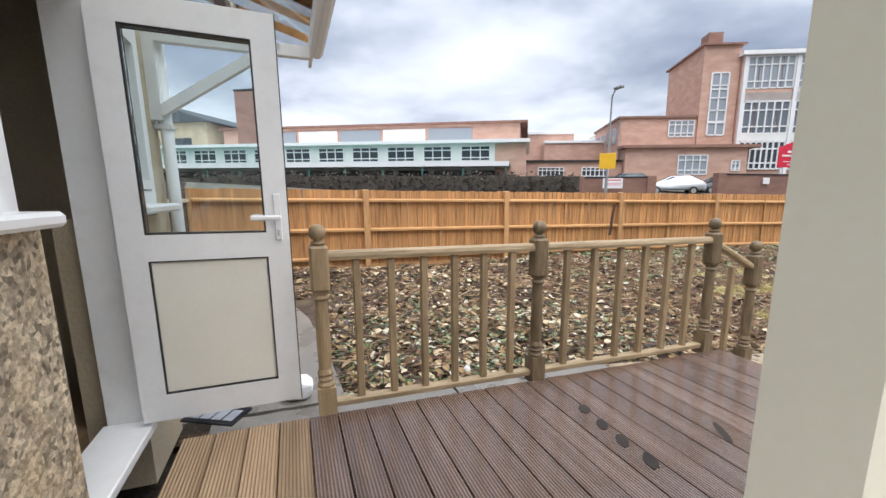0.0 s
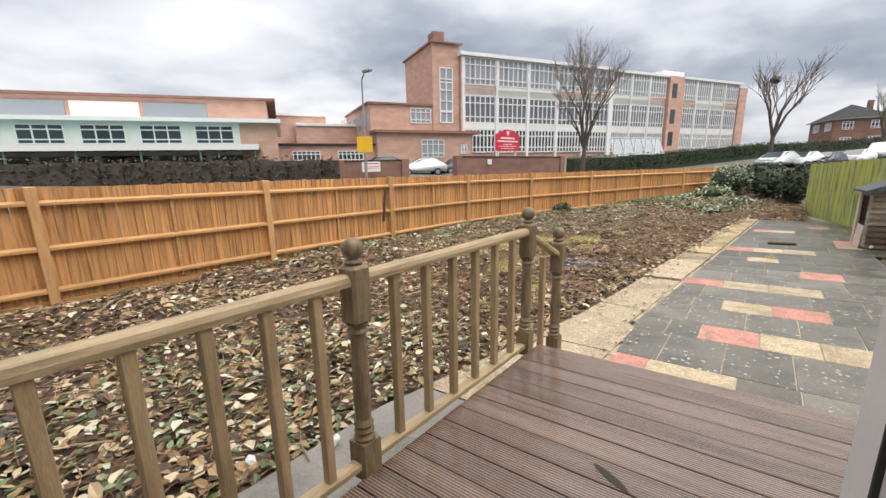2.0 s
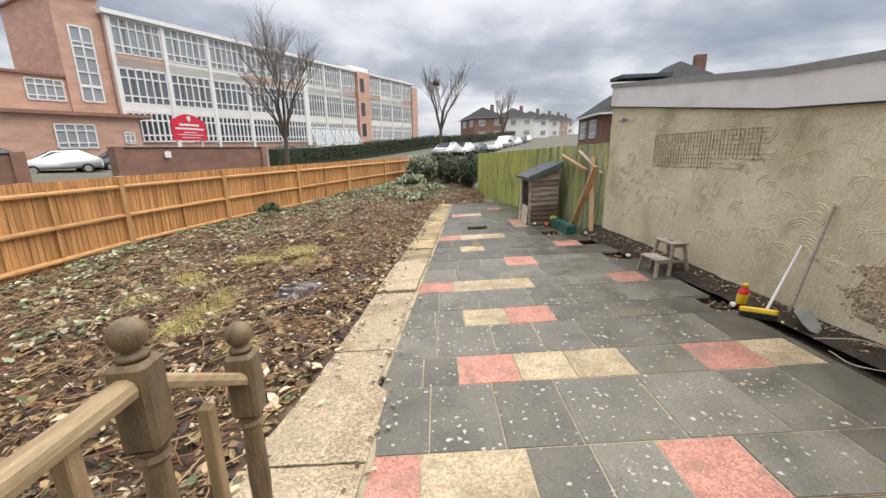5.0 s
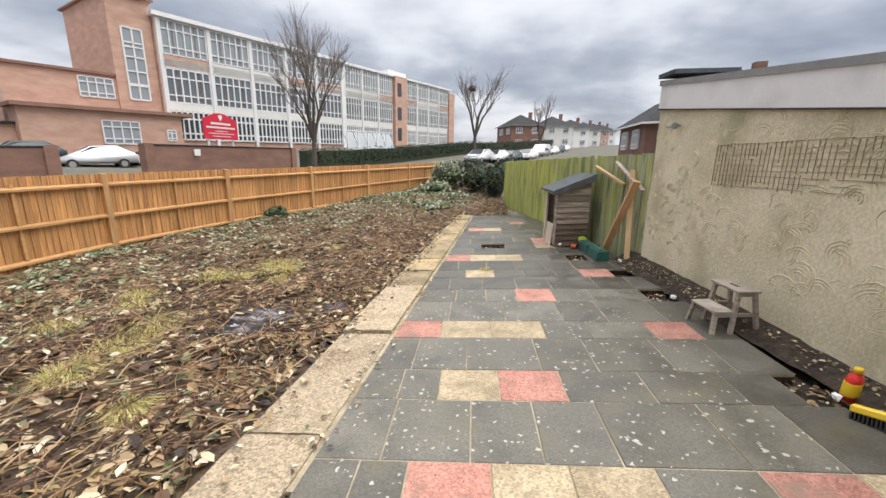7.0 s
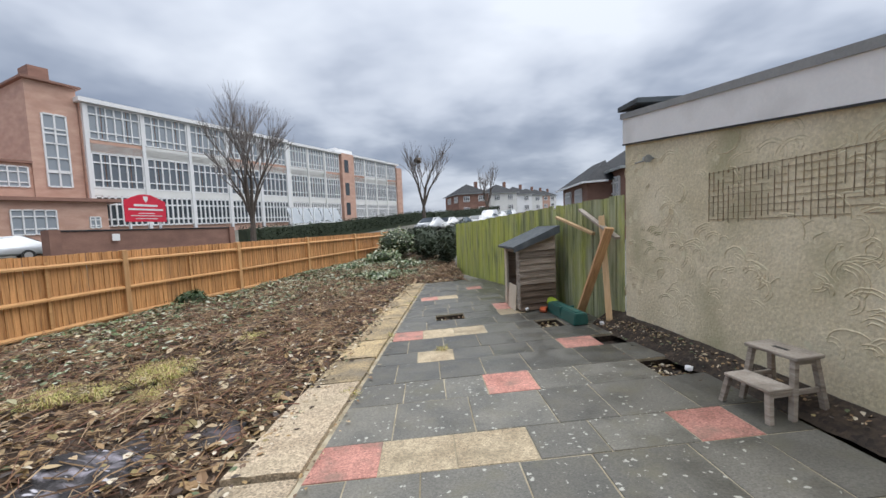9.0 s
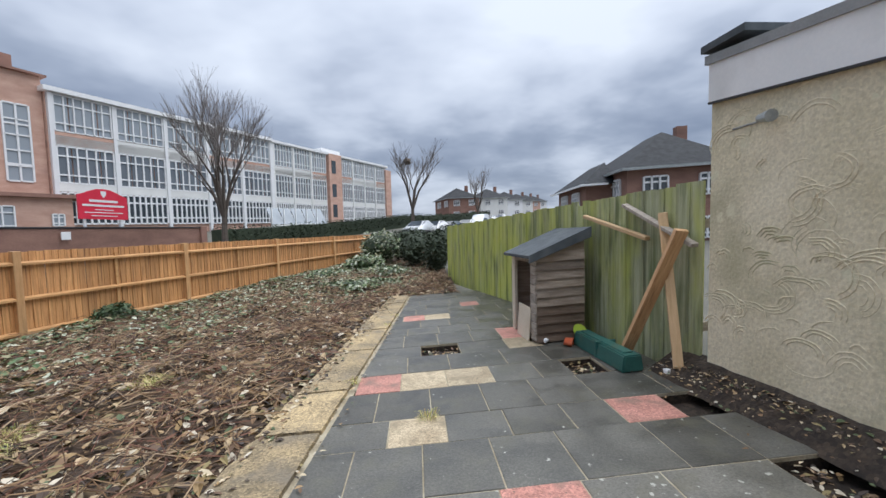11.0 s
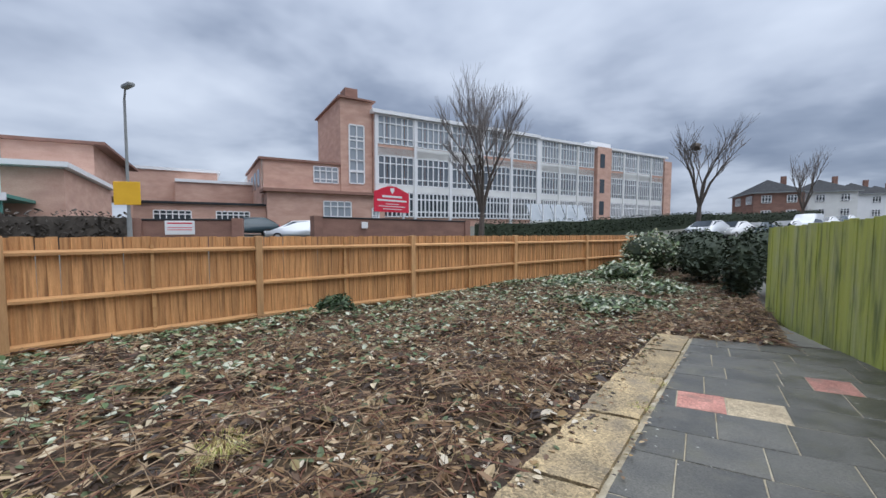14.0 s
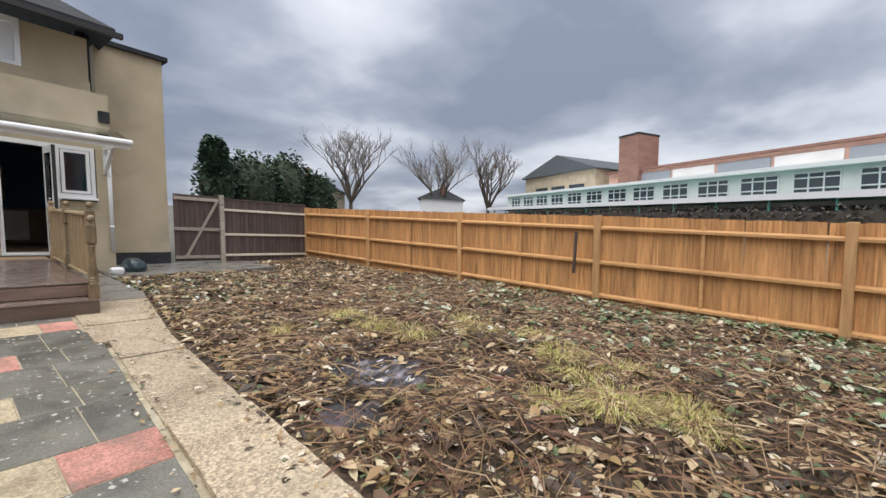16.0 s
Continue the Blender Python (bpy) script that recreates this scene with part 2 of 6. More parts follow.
REDPINE = material("stained_pine", (0.56, 0.32, 0.15), (0.74, 0.48, 0.26), 5, 0.6, 0.2, 60, (8, 8, 0.8), 0.1, stain=((0.2, 0.09, 0.04), 8, 0.5))
SLAB_GREY = material("grey_paving", (0.08, 0.078, 0.066), (0.17, 0.162, 0.138), 3, 0.62, 0.45, 70, vary=0.25, spots=((0.44, 0.44, 0.39), 21, 0.62), wet=0.34, stain=((0.14, 0.13, 0.085), 4, 0.55), speck=(110, 0.2))
# less lichen, and darkened to carry the rendered wall's shade on the slabs
SLAB_CLEAN_SHADED = material("clean_shaded_paving", (0.055, 0.054, 0.047), (0.12, 0.116, 0.1), 3, 0.6, 0.4, 70, vary=0.22, spots=((0.45, 0.45, 0.4), 16, 0.47), wet=0.32, stain=((0.12, 0.115, 0.08), 4, 0.55), speck=(110, 0.2))
SLAB_RED = material("red_paving", (0.31, 0.135, 0.105), (0.5, 0.245, 0.195), 4, 0.7, 0.35, 80, vary=0.2, spots=((0.14, 0.1, 0.08), 34, 0.55), stain=((0.2, 0.14, 0.11), 5, 0.85), speck=(85, 0.3))
SLAB_BUFF = material("buff_paving", (0.29, 0.225, 0.14), (0.46, 0.38, 0.255), 4, 0.65, 0.35, 80, vary=0.15, spots=((0.18, 0.15, 0.09), 38, 0.52), stain=((0.2, 0.165, 0.105), 5, 0.8), speck=(85, 0.32))
KERB = material("buff_concrete", (0.24, 0.185, 0.12), (0.48, 0.395, 0.285), 2.2, 0.75, 1.0, 75, vary=0.1, spots=((0.19, 0.15, 0.1), 42, 0.56), stain=((0.22, 0.18, 0.11), 2.2, 0.6), speck=(75, 0.42))
KERB_WORN = material("worn_concrete", (0.15, 0.12, 0.075), (0.47, 0.355, 0.19), 2.6, 0.75, 1.0, 70, vary=0.12, spots=((0.13, 0.11, 0.075), 30, 0.56), stain=((0.17, 0.145, 0.11), 3.2, 0.8), speck=(70, 0.4))
CONCRETE = material("wet_grey_concrete", (0.14, 0.13, 0.115), (0.25, 0.235, 0.21), 3, 0.4, 0.3, 60, vary=0.05, wet=0.25)
SOIL = material("dark_soil", (0.04, 0.026, 0.017), (0.11, 0.072, 0.045), 4, 0.9, 1.0, 40, vary=0, world_space=True, stain=((0.24, 0.19, 0.09), 1.2, 0.45), speck=(30, 0.5))
# earth with the shade of open pits and wall foot put into its colour
EARTH_SHADED = material("shaded_earth", (0.018, 0.012, 0.008), (0.05, 0.034, 0.022), 5, 0.8, 1.0, 45, vary=0, world_space=True, speck=(35, 0.5))
STUCCO = material("yellow_grey_stucco", (0.6, 0.54, 0.37), (0.8, 0.73, 0.55), 1.6, 0.85, 0.9, 38, vary=0.0, stain=((0.4, 0.38, 0.23), 1.4, 0.85), spots=((0.7, 0.66, 0.48), 5, 0.55), speck=(60, 0.1))
HOUSE = material("house_render", (0.42, 0.35, 0.24), (0.55, 0.47, 0.34), 1.5, 0.85, 0.6, 60, vary=0.0, stain=((0.3, 0.27, 0.22), 1.0, 0.6))
PEBBLE = material("pebbledash", (0.28, 0.22, 0.15), (0.56, 0.47, 0.34), 25, 0.9, 1.0, 70, vary=0.0, stain=((0.6, 0.46, 0.27), 4, 0.6), speck=(55, 0.6))
WHITEBAND = material("white_fascia_paint", (0.78, 0.79, 0.8), (0.85, 0.85, 0.85), 2, 0.5, 0.1, 40, vary=0.0, stain=((0.45, 0.46, 0.46), 2, 0.4))
SLATE = material("roof_slate", (0.024, 0.026, 0.029), (0.052, 0.055, 0.06), 3, 0.7, 0.5, 40, vary=0.1)
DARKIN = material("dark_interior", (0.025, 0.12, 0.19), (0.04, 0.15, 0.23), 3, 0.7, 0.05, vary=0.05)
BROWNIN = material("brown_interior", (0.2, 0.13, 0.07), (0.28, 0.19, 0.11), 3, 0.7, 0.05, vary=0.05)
BRICK = material("red_brick_wall", (0.48, 0.29, 0.22), (0.62, 0.41, 0.325), 0.9, 0.85, 0.3, 14, (1, 1, 2.5), vary=0.05, stain=((0.4, 0.25, 0.2), 0.5, 0.5))
BRICK_DARK = material("dark_brick", (0.2, 0.11, 0.085), (0.3, 0.17, 0.13), 0.9, 0.85, 0.3, 14, (1, 1, 2.5), vary=0.08)
PANEL = material("pale_panel", (0.7, 0.7, 0.68), (0.8, 0.8, 0.78), 0.8, 0.6, 0.05, 10, vary=0.05)
WHITEP = material("white_paint", (0.74, 0.75, 0.76), (0.8, 0.8, 0.81), 1, 0.5, 0.03, 20, vary=0.03)
TEAL = material("teal_metal", (0.06, 0.2, 0.17), (0.1, 0.28, 0.24), 2, 0.5, 0.05, 30, vary=0.05)
ASPHALT = material("asphalt", (0.04, 0.04, 0.042), (0.065, 0.065, 0.066), 3, 0.75, 0.3, 60, vary=0, world_space=True)
GRASS = material("dull_verge", (0.085, 0.085, 0.07), (0.13, 0.125, 0.1), 0.6, 0.9, 0.5, 12, vary=0, world_space=True)
BARK = material("bark", (0.07, 0.055, 0.045), (0.14, 0.115, 0.095), 8, 0.9, 0.5, 40, (3, 3, 0.7), 0.1)
TWIGFAR = material("fine_twigs", (0.15, 0.13, 0.12), (0.24, 0.215, 0.2), 8, 0.9, 0.2, 40)
HEDGE = material("hedge_leaf", (0.02, 0.032, 0.018), (0.05, 0.068, 0.035), 3, 0.8, 0.2, 20, vary=0, world_space=True)
HEDGE_BROWN = material("brown_hedge", (0.05, 0.042, 0.035), (0.1, 0.085, 0.07), 3, 0.85, 0.2, 20, vary=0, world_space=True)
CONIFER = material("conifer_leaf", (0.018, 0.045, 0.026), (0.045, 0.085, 0.045), 2, 0.8, 0.2, 20, vary=0, world_space=True)
TWIG = material("brown_twigs", (0.09, 0.06, 0.035), (0.27, 0.19, 0.11), 1.2, 0.8, 0.1, 30, vary=0, world_space=True)
REDSIGN = material("red_sign", (0.62, 0.02, 0.05), (0.7, 0.03, 0.07), 2, 0.4, 0.02, vary=0)
YELLOW = material("yellow_sign", (0.75, 0.42, 0.02), (0.85, 0.5, 0.03), 2, 0.4, 0.02, vary=0)
REDPLAS = material("red_plastic", (0.6, 0.02, 0.02), (0.7, 0.04, 0.03), 4, 0.35, 0.02, vary=0)
YELPLAS = material("yellow_plastic", (0.75, 0.5, 0.02), (0.85, 0.6, 0.05), 4, 0.4, 0.02, vary=0)
GREENPLAS = material("green_plastic", (0.02, 0.09, 0.078), (0.04, 0.14, 0.12), 4, 0.4, 0.1, 60, vary=0, stain=((0.1, 0.12, 0.08), 6, 0.6))
LIMEPLAS = material("lime_plastic", (0.38, 0.5, 0.05), (0.46, 0.6, 0.08), 4, 0.4, 0.02, vary=0)
ORANGEPLAS = material("orange_plastic", (0.42, 0.08, 0.03), (0.55, 0.13, 0.05), 4, 0.5, 0.02, vary=0)
GREYMETAL = material("dull_grey_metal", (0.26, 0.28, 0.28), (0.4, 0.42, 0.42), 10, 0.45, 0.1, metal=0.5)
CARSILVER = material("silver_car_paint", (0.5, 0.52, 0.54), (0.56, 0.58, 0.6), 1, 0.25, 0.0, vary=0.1, metal=0.3)
CARWHITE = material("white_car_paint", (0.7, 0.71, 0.72), (0.75, 0.76, 0.77), 1, 0.25, 0.0, vary=0.1)
CARDARK = material("dark_car_paint", (0.03, 0.05, 0.06), (0.04, 0.06, 0.07), 1, 0.2, 0.0, vary=0.1)
ASH = material("ash_and_char", (0.012, 0.011, 0.012), (0.06, 0.055, 0.058), 7, 0.95, 1.0, 50, (1, 2.6, 1), vary=0, spots=((0.5, 0.49, 0.54), 9, 0.62), stain=((0.32, 0.3, 0.34), 4, 0.9))
BURNT = material("charred_patch", (0.012, 0.011, 0.012), (0.05, 0.045, 0.045), 10, 0.9, 0.8, 60, vary=0, spots=((0.2, 0.19, 0.2), 14, 0.5), stain=((0.16, 0.13, 0.15), 5, 0.8))
SLATE.node_tree.nodes["Principled BSDF"].inputs["Specular IOR Level"].default_value = 0.12
POLE = material("grey_pole", (0.22, 0.23, 0.23), (0.3, 0.31, 0.31), 5, 0.5, 0.05, vary=0)


def leafy(name, cols, rough=0.6):
    """A colour for each leaf out of several."""
    m = bpy.data.materials.new(name)
    m.use_nodes = True
    n, l = m.node_tree.nodes, m.node_tree.links
    g = n.new("ShaderNodeNewGeometry")
    r = n.new("ShaderNodeValToRGB"); r.color_ramp.interpolation = "CONSTANT"
    els = r.color_ramp.elements
    els[0].position, els[0].color = 0.0, rgb(cols[0])
    els[1].position, els[1].color = 1 / len(cols), rgb(cols[1])
    for i, c in enumerate(cols[2:], 2):
        els.new(i / len(cols)).color = rgb(c)
    l.new(g.outputs["Random Per Island"], r.inputs[0]); l.new(r.outputs[0], n["Principled BSDF"].inputs["Base Color"])
    n["Principled BSDF"].inputs["Roughness"].default_value = rough
    return m


LITTER = leafy("dead_leaves", [(0.06, 0.038, 0.025), (0.3, 0.2, 0.085), (0.28, 0.18, 0.085), (0.14, 0.085, 0.05), (0.4, 0.3, 0.17), (0.07, 0.045, 0.03), (0.56, 0.47, 0.32), (0.34, 0.23, 0.115), (0.24, 0.19, 0.08), (0.48, 0.36, 0.22), (0.05, 0.037, 0.03), (0.56, 0.5, 0.39), (0.1, 0.13, 0.06), (0.2, 0.12, 0.06)])
TWIGS = leafy("cut_twigs", [(0.24, 0.145, 0.075), (0.32, 0.21, 0.11), (0.08, 0.046, 0.027), (0.4, 0.29, 0.18), (0.2, 0.095, 0.06), (0.12, 0.07, 0.04), (0.05, 0.032, 0.022)])
IVY = leafy("cut_ivy", [(0.08, 0.13, 0.05), (0.42, 0.45, 0.34), (0.12, 0.17, 0.07), (0.25, 0.3, 0.18), (0.06, 0.09, 0.04), (0.46, 0.48, 0.37), (0.15, 0.21, 0.09), (0.3, 0.28, 0.16)])
IVYGREEN = leafy("ivy_green", [(0.03, 0.06, 0.02), (0.05, 0.09, 0.03), (0.07, 0.11, 0.05), (0.04, 0.07, 0.03)])
TUFT = leafy("yellow_grass", [(0.58, 0.5, 0.2), (0.44, 0.43, 0.12), (0.66, 0.57, 0.3), (0.36, 0.4, 0.09), (0.5, 0.38, 0.18), (0.3, 0.22, 0.1)])
JOINT = material("joint_sand", (0.22, 0.185, 0.12), (0.44, 0.385, 0.28), 7, 0.9, 0.5, 80, vary=0, world_space=True, stain=((0.46, 0.42, 0.32), 3, 0.85))


def moss_boards():
    """Weathered boards under green algae, thicker away from the house."""
    m = material("mossy_fence_board", (0.24, 0.27, 0.14), (0.52, 0.54, 0.36), 3, 0.85, 0.6, 40, (8, 8, 0.5), 0.22, stain=((0.1, 0.11, 0.06), 1.8, 0.75))
    n, l = m.node_tree.nodes, m.node_tree.links
    bs = n["Principled BSDF"]
    old = [k for k in l if k.to_socket == bs.inputs["Base Color"]][0].from_socket
    g = n.new("ShaderNodeNewGeometry"); sp = n.new("ShaderNodeSeparateXYZ"); l.new(g.outputs["Position"], sp.inputs[0])
    ry = n.new("ShaderNodeMapRange"); ry.inputs[1].default_value, ry.inputs[2].default_value = 5.0, 10.5
    ry.inputs[3].default_value, ry.inputs[4].default_value = 0.0, 0.27
    l.new(sp.outputs[1], ry.inputs[0])
    ns = n.new("ShaderNodeTexNoise"); ns.inputs["Scale"].default_value = 1.5; ns.inputs["Detail"].default_value = 6; ns.inputs["Roughness"].default_value = 0.65
    mp = n.new("ShaderNodeMapping"); mp.inputs["Scale"].default_value = (2.2, 2.2, 0.55)
    l.new(g.outputs["Position"], mp.inputs[0]); l.new(mp.outputs[0], ns.inputs["Vector"])
    ml = n.new("ShaderNodeMath"); ml.operation = "ADD"; l.new(ns.outputs["Fac"], ml.inputs[0]); l.new(ry.outputs[0], ml.inputs[1])
    mr = n.new("ShaderNodeMapRange"); mr.inputs[1].default_value, mr.inputs[2].default_value, mr.inputs[4].default_value = 0.5, 0.82, 0.85
    l.new(ml.outputs[0], mr.inputs[0])
    mx = n.new("ShaderNodeMix"); mx.data_type = "RGBA"; mx.inputs[7].default_value = (0.5, 0.55, 0.1, 1)
    l.new(mr.outputs[0], mx.inputs[0]); l.new(old, mx.inputs[6])
    dk = n.new("ShaderNodeTexNoise"); dk.inputs["Scale"].default_value = 2.4; dk.inputs["Detail"].default_value = 5
    md = n.new("ShaderNodeMapping"); md.inputs["Scale"].default_value = (3.0, 3.0, 0.5); md.inputs["Location"].default_value = (7, 3, 2)
    l.new(g.outputs["Position"], md.inputs[0]); l.new(md.outputs[0], dk.inputs["Vector"])
    dr_ = n.new("ShaderNodeMapRange"); dr_.inputs[1].default_value, dr_.inputs[2].default_value, dr_.inputs[4].default_value = 0.5, 0.68, 0.8
    l.new(dk.outputs["Fac"], dr_.inputs[0])
    mk = n.new("ShaderNodeMix"); mk.data_type = "RGBA"; mk.inputs[7].default_value = (0.12, 0.16, 0.06, 1)
    l.new(dr_.outputs[0], mk.inputs[0]); l.new(mx.outputs[2], mk.inputs[6]); l.new(mk.outputs[2], bs.inputs["Base Color"])
    return m


MOSSBOARD = moss_boards()


# ---- builders ----
def box(bm, x0, x1, y0, y1, z0, z1, m=None):
    vs = [Vector((x, y, z)) for z in (z0, z1) for x, y in ((x0, y0), (x1, y0), (x1, y1), (x0, y1))]
    vs = [bm.verts.new(m @ v if m else v) for v in vs]
    for f in ((3, 2, 1, 0), (4, 5, 6, 7), (0, 1, 5, 4), (1, 2, 6, 5), (2, 3, 7, 6), (3, 0, 4, 7)):
        bm.faces.new([vs[i] for i in f])
    return vs


def boxes(*rows):
    bm = bmesh.new()
    for r in rows:
        box(bm, *r)
    return bm


def soft_box(x0, x1, y0, y1, z0, z1, r=0.006, seg=1):
    bm = boxes((x0, x1, y0, y1, z0, z1))
    bmesh.ops.bevel(bm, geom=bm.edges[:], offset=r, segments=seg, affect="EDGES")
    return bm


def prism(bm, pts, z0, z1):
    """An upright prism over a plan outline given anticlockwise; z1 may be one height or one for each point."""
    tops = z1 if isinstance(z1, (list, tuple)) else [z1] * len(pts)
    lo = [bm.verts.new((x, y, z0)) for x, y in pts]
    hi = [bm.verts.new((x, y, z)) for (x, y), z in zip(pts, tops)]
    bm.faces.new(lo[::-1]); bm.faces.new(hi)
    k = len(pts)
    for i in range(k):
        bm.faces.new((lo[i], lo[(i + 1) % k], hi[(i + 1) % k], hi[i]))


def tube(bm, p, q, r0, r1, n=8, cap=True):
    p, q = Vector(p), Vector(q)
    d = (q - p).normalized()
    a = d.orthogonal().normalized(); b = d.cross(a)
    rings = []
    for c, r in ((p, r0), (q, r1)):
        rings.append([bm.verts.new(c + (a * math.cos(t) + b * math.sin(t)) * r) for t in (2 * math.pi * i / n for i in range(n))])
    for i in range(n):
        bm.faces.new((rings[0][i], rings[0][(i + 1) % n], rings[1][(i + 1) % n], rings[1][i]))
    if cap:
        bm.faces.new(rings[0][::-1]); bm.faces.new(rings[1])


def lathe(bm, profile, n=14, x=0, y=0):
    rings = [[bm.verts.new((x + r * math.cos(2 * math.pi * i / n), y + r * math.sin(2 * math.pi * i / n), z)) for i in range(n)] for r, z in profile]
    for a, b in zip(rings, rings[1:]):
        for i in range(n):
            bm.faces.new((a[i], a[(i + 1) % n], b[(i + 1) % n], b[i]))
    bm.faces.new(rings[0][::-1]); bm.faces.new(rings[-1])


def mesh_of(bm, name, mat, smooth=False):
    me = bpy.data.meshes.new(name)
    bmesh.ops.recalc_face_normals(bm, faces=bm.faces[:])
    bm.to_mesh(me); bm.free()
    me.materials.append(mat)
    if smooth:
        for p in me.polygons:
            p.use_smooth = True
    return me


def part(name, bm, mat, parent, label="", smooth=False):
    ob = new(name, mesh_of(bm, name, mat, smooth))
    ob.parent = parent
    return tagged(ob, label)


def piece(name, me, parent, m=None):
    """One more object on a shared mesh."""
    ob = new(name, me)
    ob.parent = parent
    if m:
        ob.matrix_basis = m
    return ob


def thing(name, label, category, m=None, group="", kind=""):
    ob = new(name)
    ob.empty_display_size = 0.1
    if m:
        ob.matrix_basis = m
    return tagged(ob, label, category, group, kind)


def solid(name, bm, mat, label, category="", kind="structure", m=None, smooth=False):
    ob = new(name, mesh_of(bm, name, mat, smooth))
    if m:
        ob.matrix_basis = m
    return tagged(ob, label, category, "", kind)


def pydata(name, verts, faces, mat):
    me = bpy.data.meshes.new(name)
    me.from_pydata(verts, [], faces)
    me.materials.append(mat)
    return me


def along(p, q):
    """A pose at p whose x axis points to q, level."""
    return pose(p[0], p[1], p[2] if len(p) > 2 else 0, 0, 0, math.degrees(math.atan2(q[1] - p[1], q[0] - p[0])))


def wob(x, y, s=1.0, k=0.0):
    return noise.noise(Vector((x * s + k, y * s - k, k)))


# ---- ground ----
def smooth01(a, b, v):
    t = min(1, max(0, (v - a) / (b - a)))
    return t * t * (3 - 2 * t)


FENCE_LINE = [(-6.45, -5.95), (-6.39, -2.95), (-6.35, 0.08), (-6.19, 3.06), (-6.06, 6.07), (-5.49, 8.99), (-4.47, 11.96), (-3.52, 15.46), (-2.39, 18.94), (-1.25, 22.6)]


def fence_x(y):
    if y <= FENCE_LINE[0][1]:
        return FENCE_LINE[0][0]
    for (x0, y0), (x1, y1) in zip(FENCE_LINE, FENCE_LINE[1:]):
        if y <= y1:
            return x0 + (x1 - x0) * (y - y0) / (y1 - y0)
    return x1 + (y - y1) * 0.31


def land(x, y):
    """Height of the land: the garden lies in a dip, the street and the school stand above it."""
    d = fence_x(y) - x
    z = 1.25 * smooth01(0.6, 6, d) + 0.2 * smooth01(6, 12, d) + 1.2 * smooth01(14, 30, d)
    z += 0.7 * smooth01(22, 40, y) * (1 - smooth01(0, 8, d))
    z += 0.042 * max(0, min(y, 160) - 24) * smooth01(24, 60, y)
    return z - 0.16


def ground_sheet():
    fine = lambda a, b, s: list(np.arange(a, b, s))
    xs = [-2500, -1200, -600, -300, -180, -120, -90, -75] + fine(-64, 40, 1.6) + [46, 60, 90, 140, 220, 400, 900, 2500]
    ys = [-2500, -1200, -600, -300, -160, -90, -60] + fine(-48, 110, 2.0) + [120, 140, 170, 220, 320, 600, 1200, 2500]
    vs = [(x, y, land(x, y)) for y in ys for x in xs]
    w = len(xs)
    fs = [(j * w + i, j * w + i + 1, (j + 1) * w + i + 1, (j + 1) * w + i) for j in range(len(ys) - 1) for i in range(w - 1)]
    ob = new("ground", pydata("ground", vs, fs, GRASS))
    for p in ob.data.polygons:
        p.use_smooth = True
    return tagged(ob, "rough grassy land rising from the garden to the street", "ground", "", "structure")


ground_sheet()

KL = lambda y: -1.19 if y < -2.2 else (-1.19 + (y + 2.2) * 0.17 if y < 0.5 else -0.73 + (y - 0.5) * 0.0935)
KR = lambda y: -0.42 + 0.055 * y + 0.3 if y < 0.4 else -0.2 + (y - 0.4) * 0.0845


def soil_z(x, y):
    if y < -4.0 and x > -4.7:
        return -0.05
    z = (0.01 + 0.095 * smooth01(0, 0.8, KL(y) - x)) * wob(x, y, 0.9, 3) + 0.045 * smooth01(-0.1, 0.4, KL(y) - x) * wob(x, y, 3.1, 8) - 0.02
    z += 0.28 * smooth01(11.5, 15, y) * (0.6 + 0.5 * wob(x, y, 0.5, 5)) + 0.06 * smooth01(1.5, 0.2, x - fence_x(y))
    z += 0.1 * smooth01(0.0, 3.0, KL(y) - x) * smooth01(-6, 2, y)
    z += 0.1 * smooth01(0.02, 0.55, KL(y) - x) * (0.45 + wob(x, y, 1.7, 11)) * smooth01(0.0, 2.5, y) * smooth01(-0.1, 0.9, x - fence_x(y))
    return z


def garden_soil():
    vs, fs, w = [], [], 44
    ys = np.arange(-6.1, 24.0, 0.14)
    for y in ys:
        a = fence_x(y) - 0.1
        b = KL(y) + 0.12 if y < 11.6 else 1.9
        for i in range(w):
            x = a + (b - a) * i / (w - 1)
            vs.append((x, y, soil_z(x, y)))
    for j in range(len(ys) - 1):
        for i in range(w - 1):
            k = j * w + i
            fs.append((k, k + 1, k + w + 1, k + w))
    ob = new("ground_garden", pydata("ground_garden", vs, fs, SOIL))
    for p in ob.data.polygons:
        p.use_smooth = True
    tagged(ob, "bare dark garden soil under cut twigs and leaves", "soil", "", "structure")


garden_soil()
bm = bmesh.new(); prism(bm, [(-1.3, -6), (3.7, -6), (3.7, 12.2), (1.2, 12.2), (-0.75, 0.5)], -0.4, -0.1)
solid("ground_patio_bed", bm, EARTH_SHADED, "dark earth bed beneath the paving", "soil")

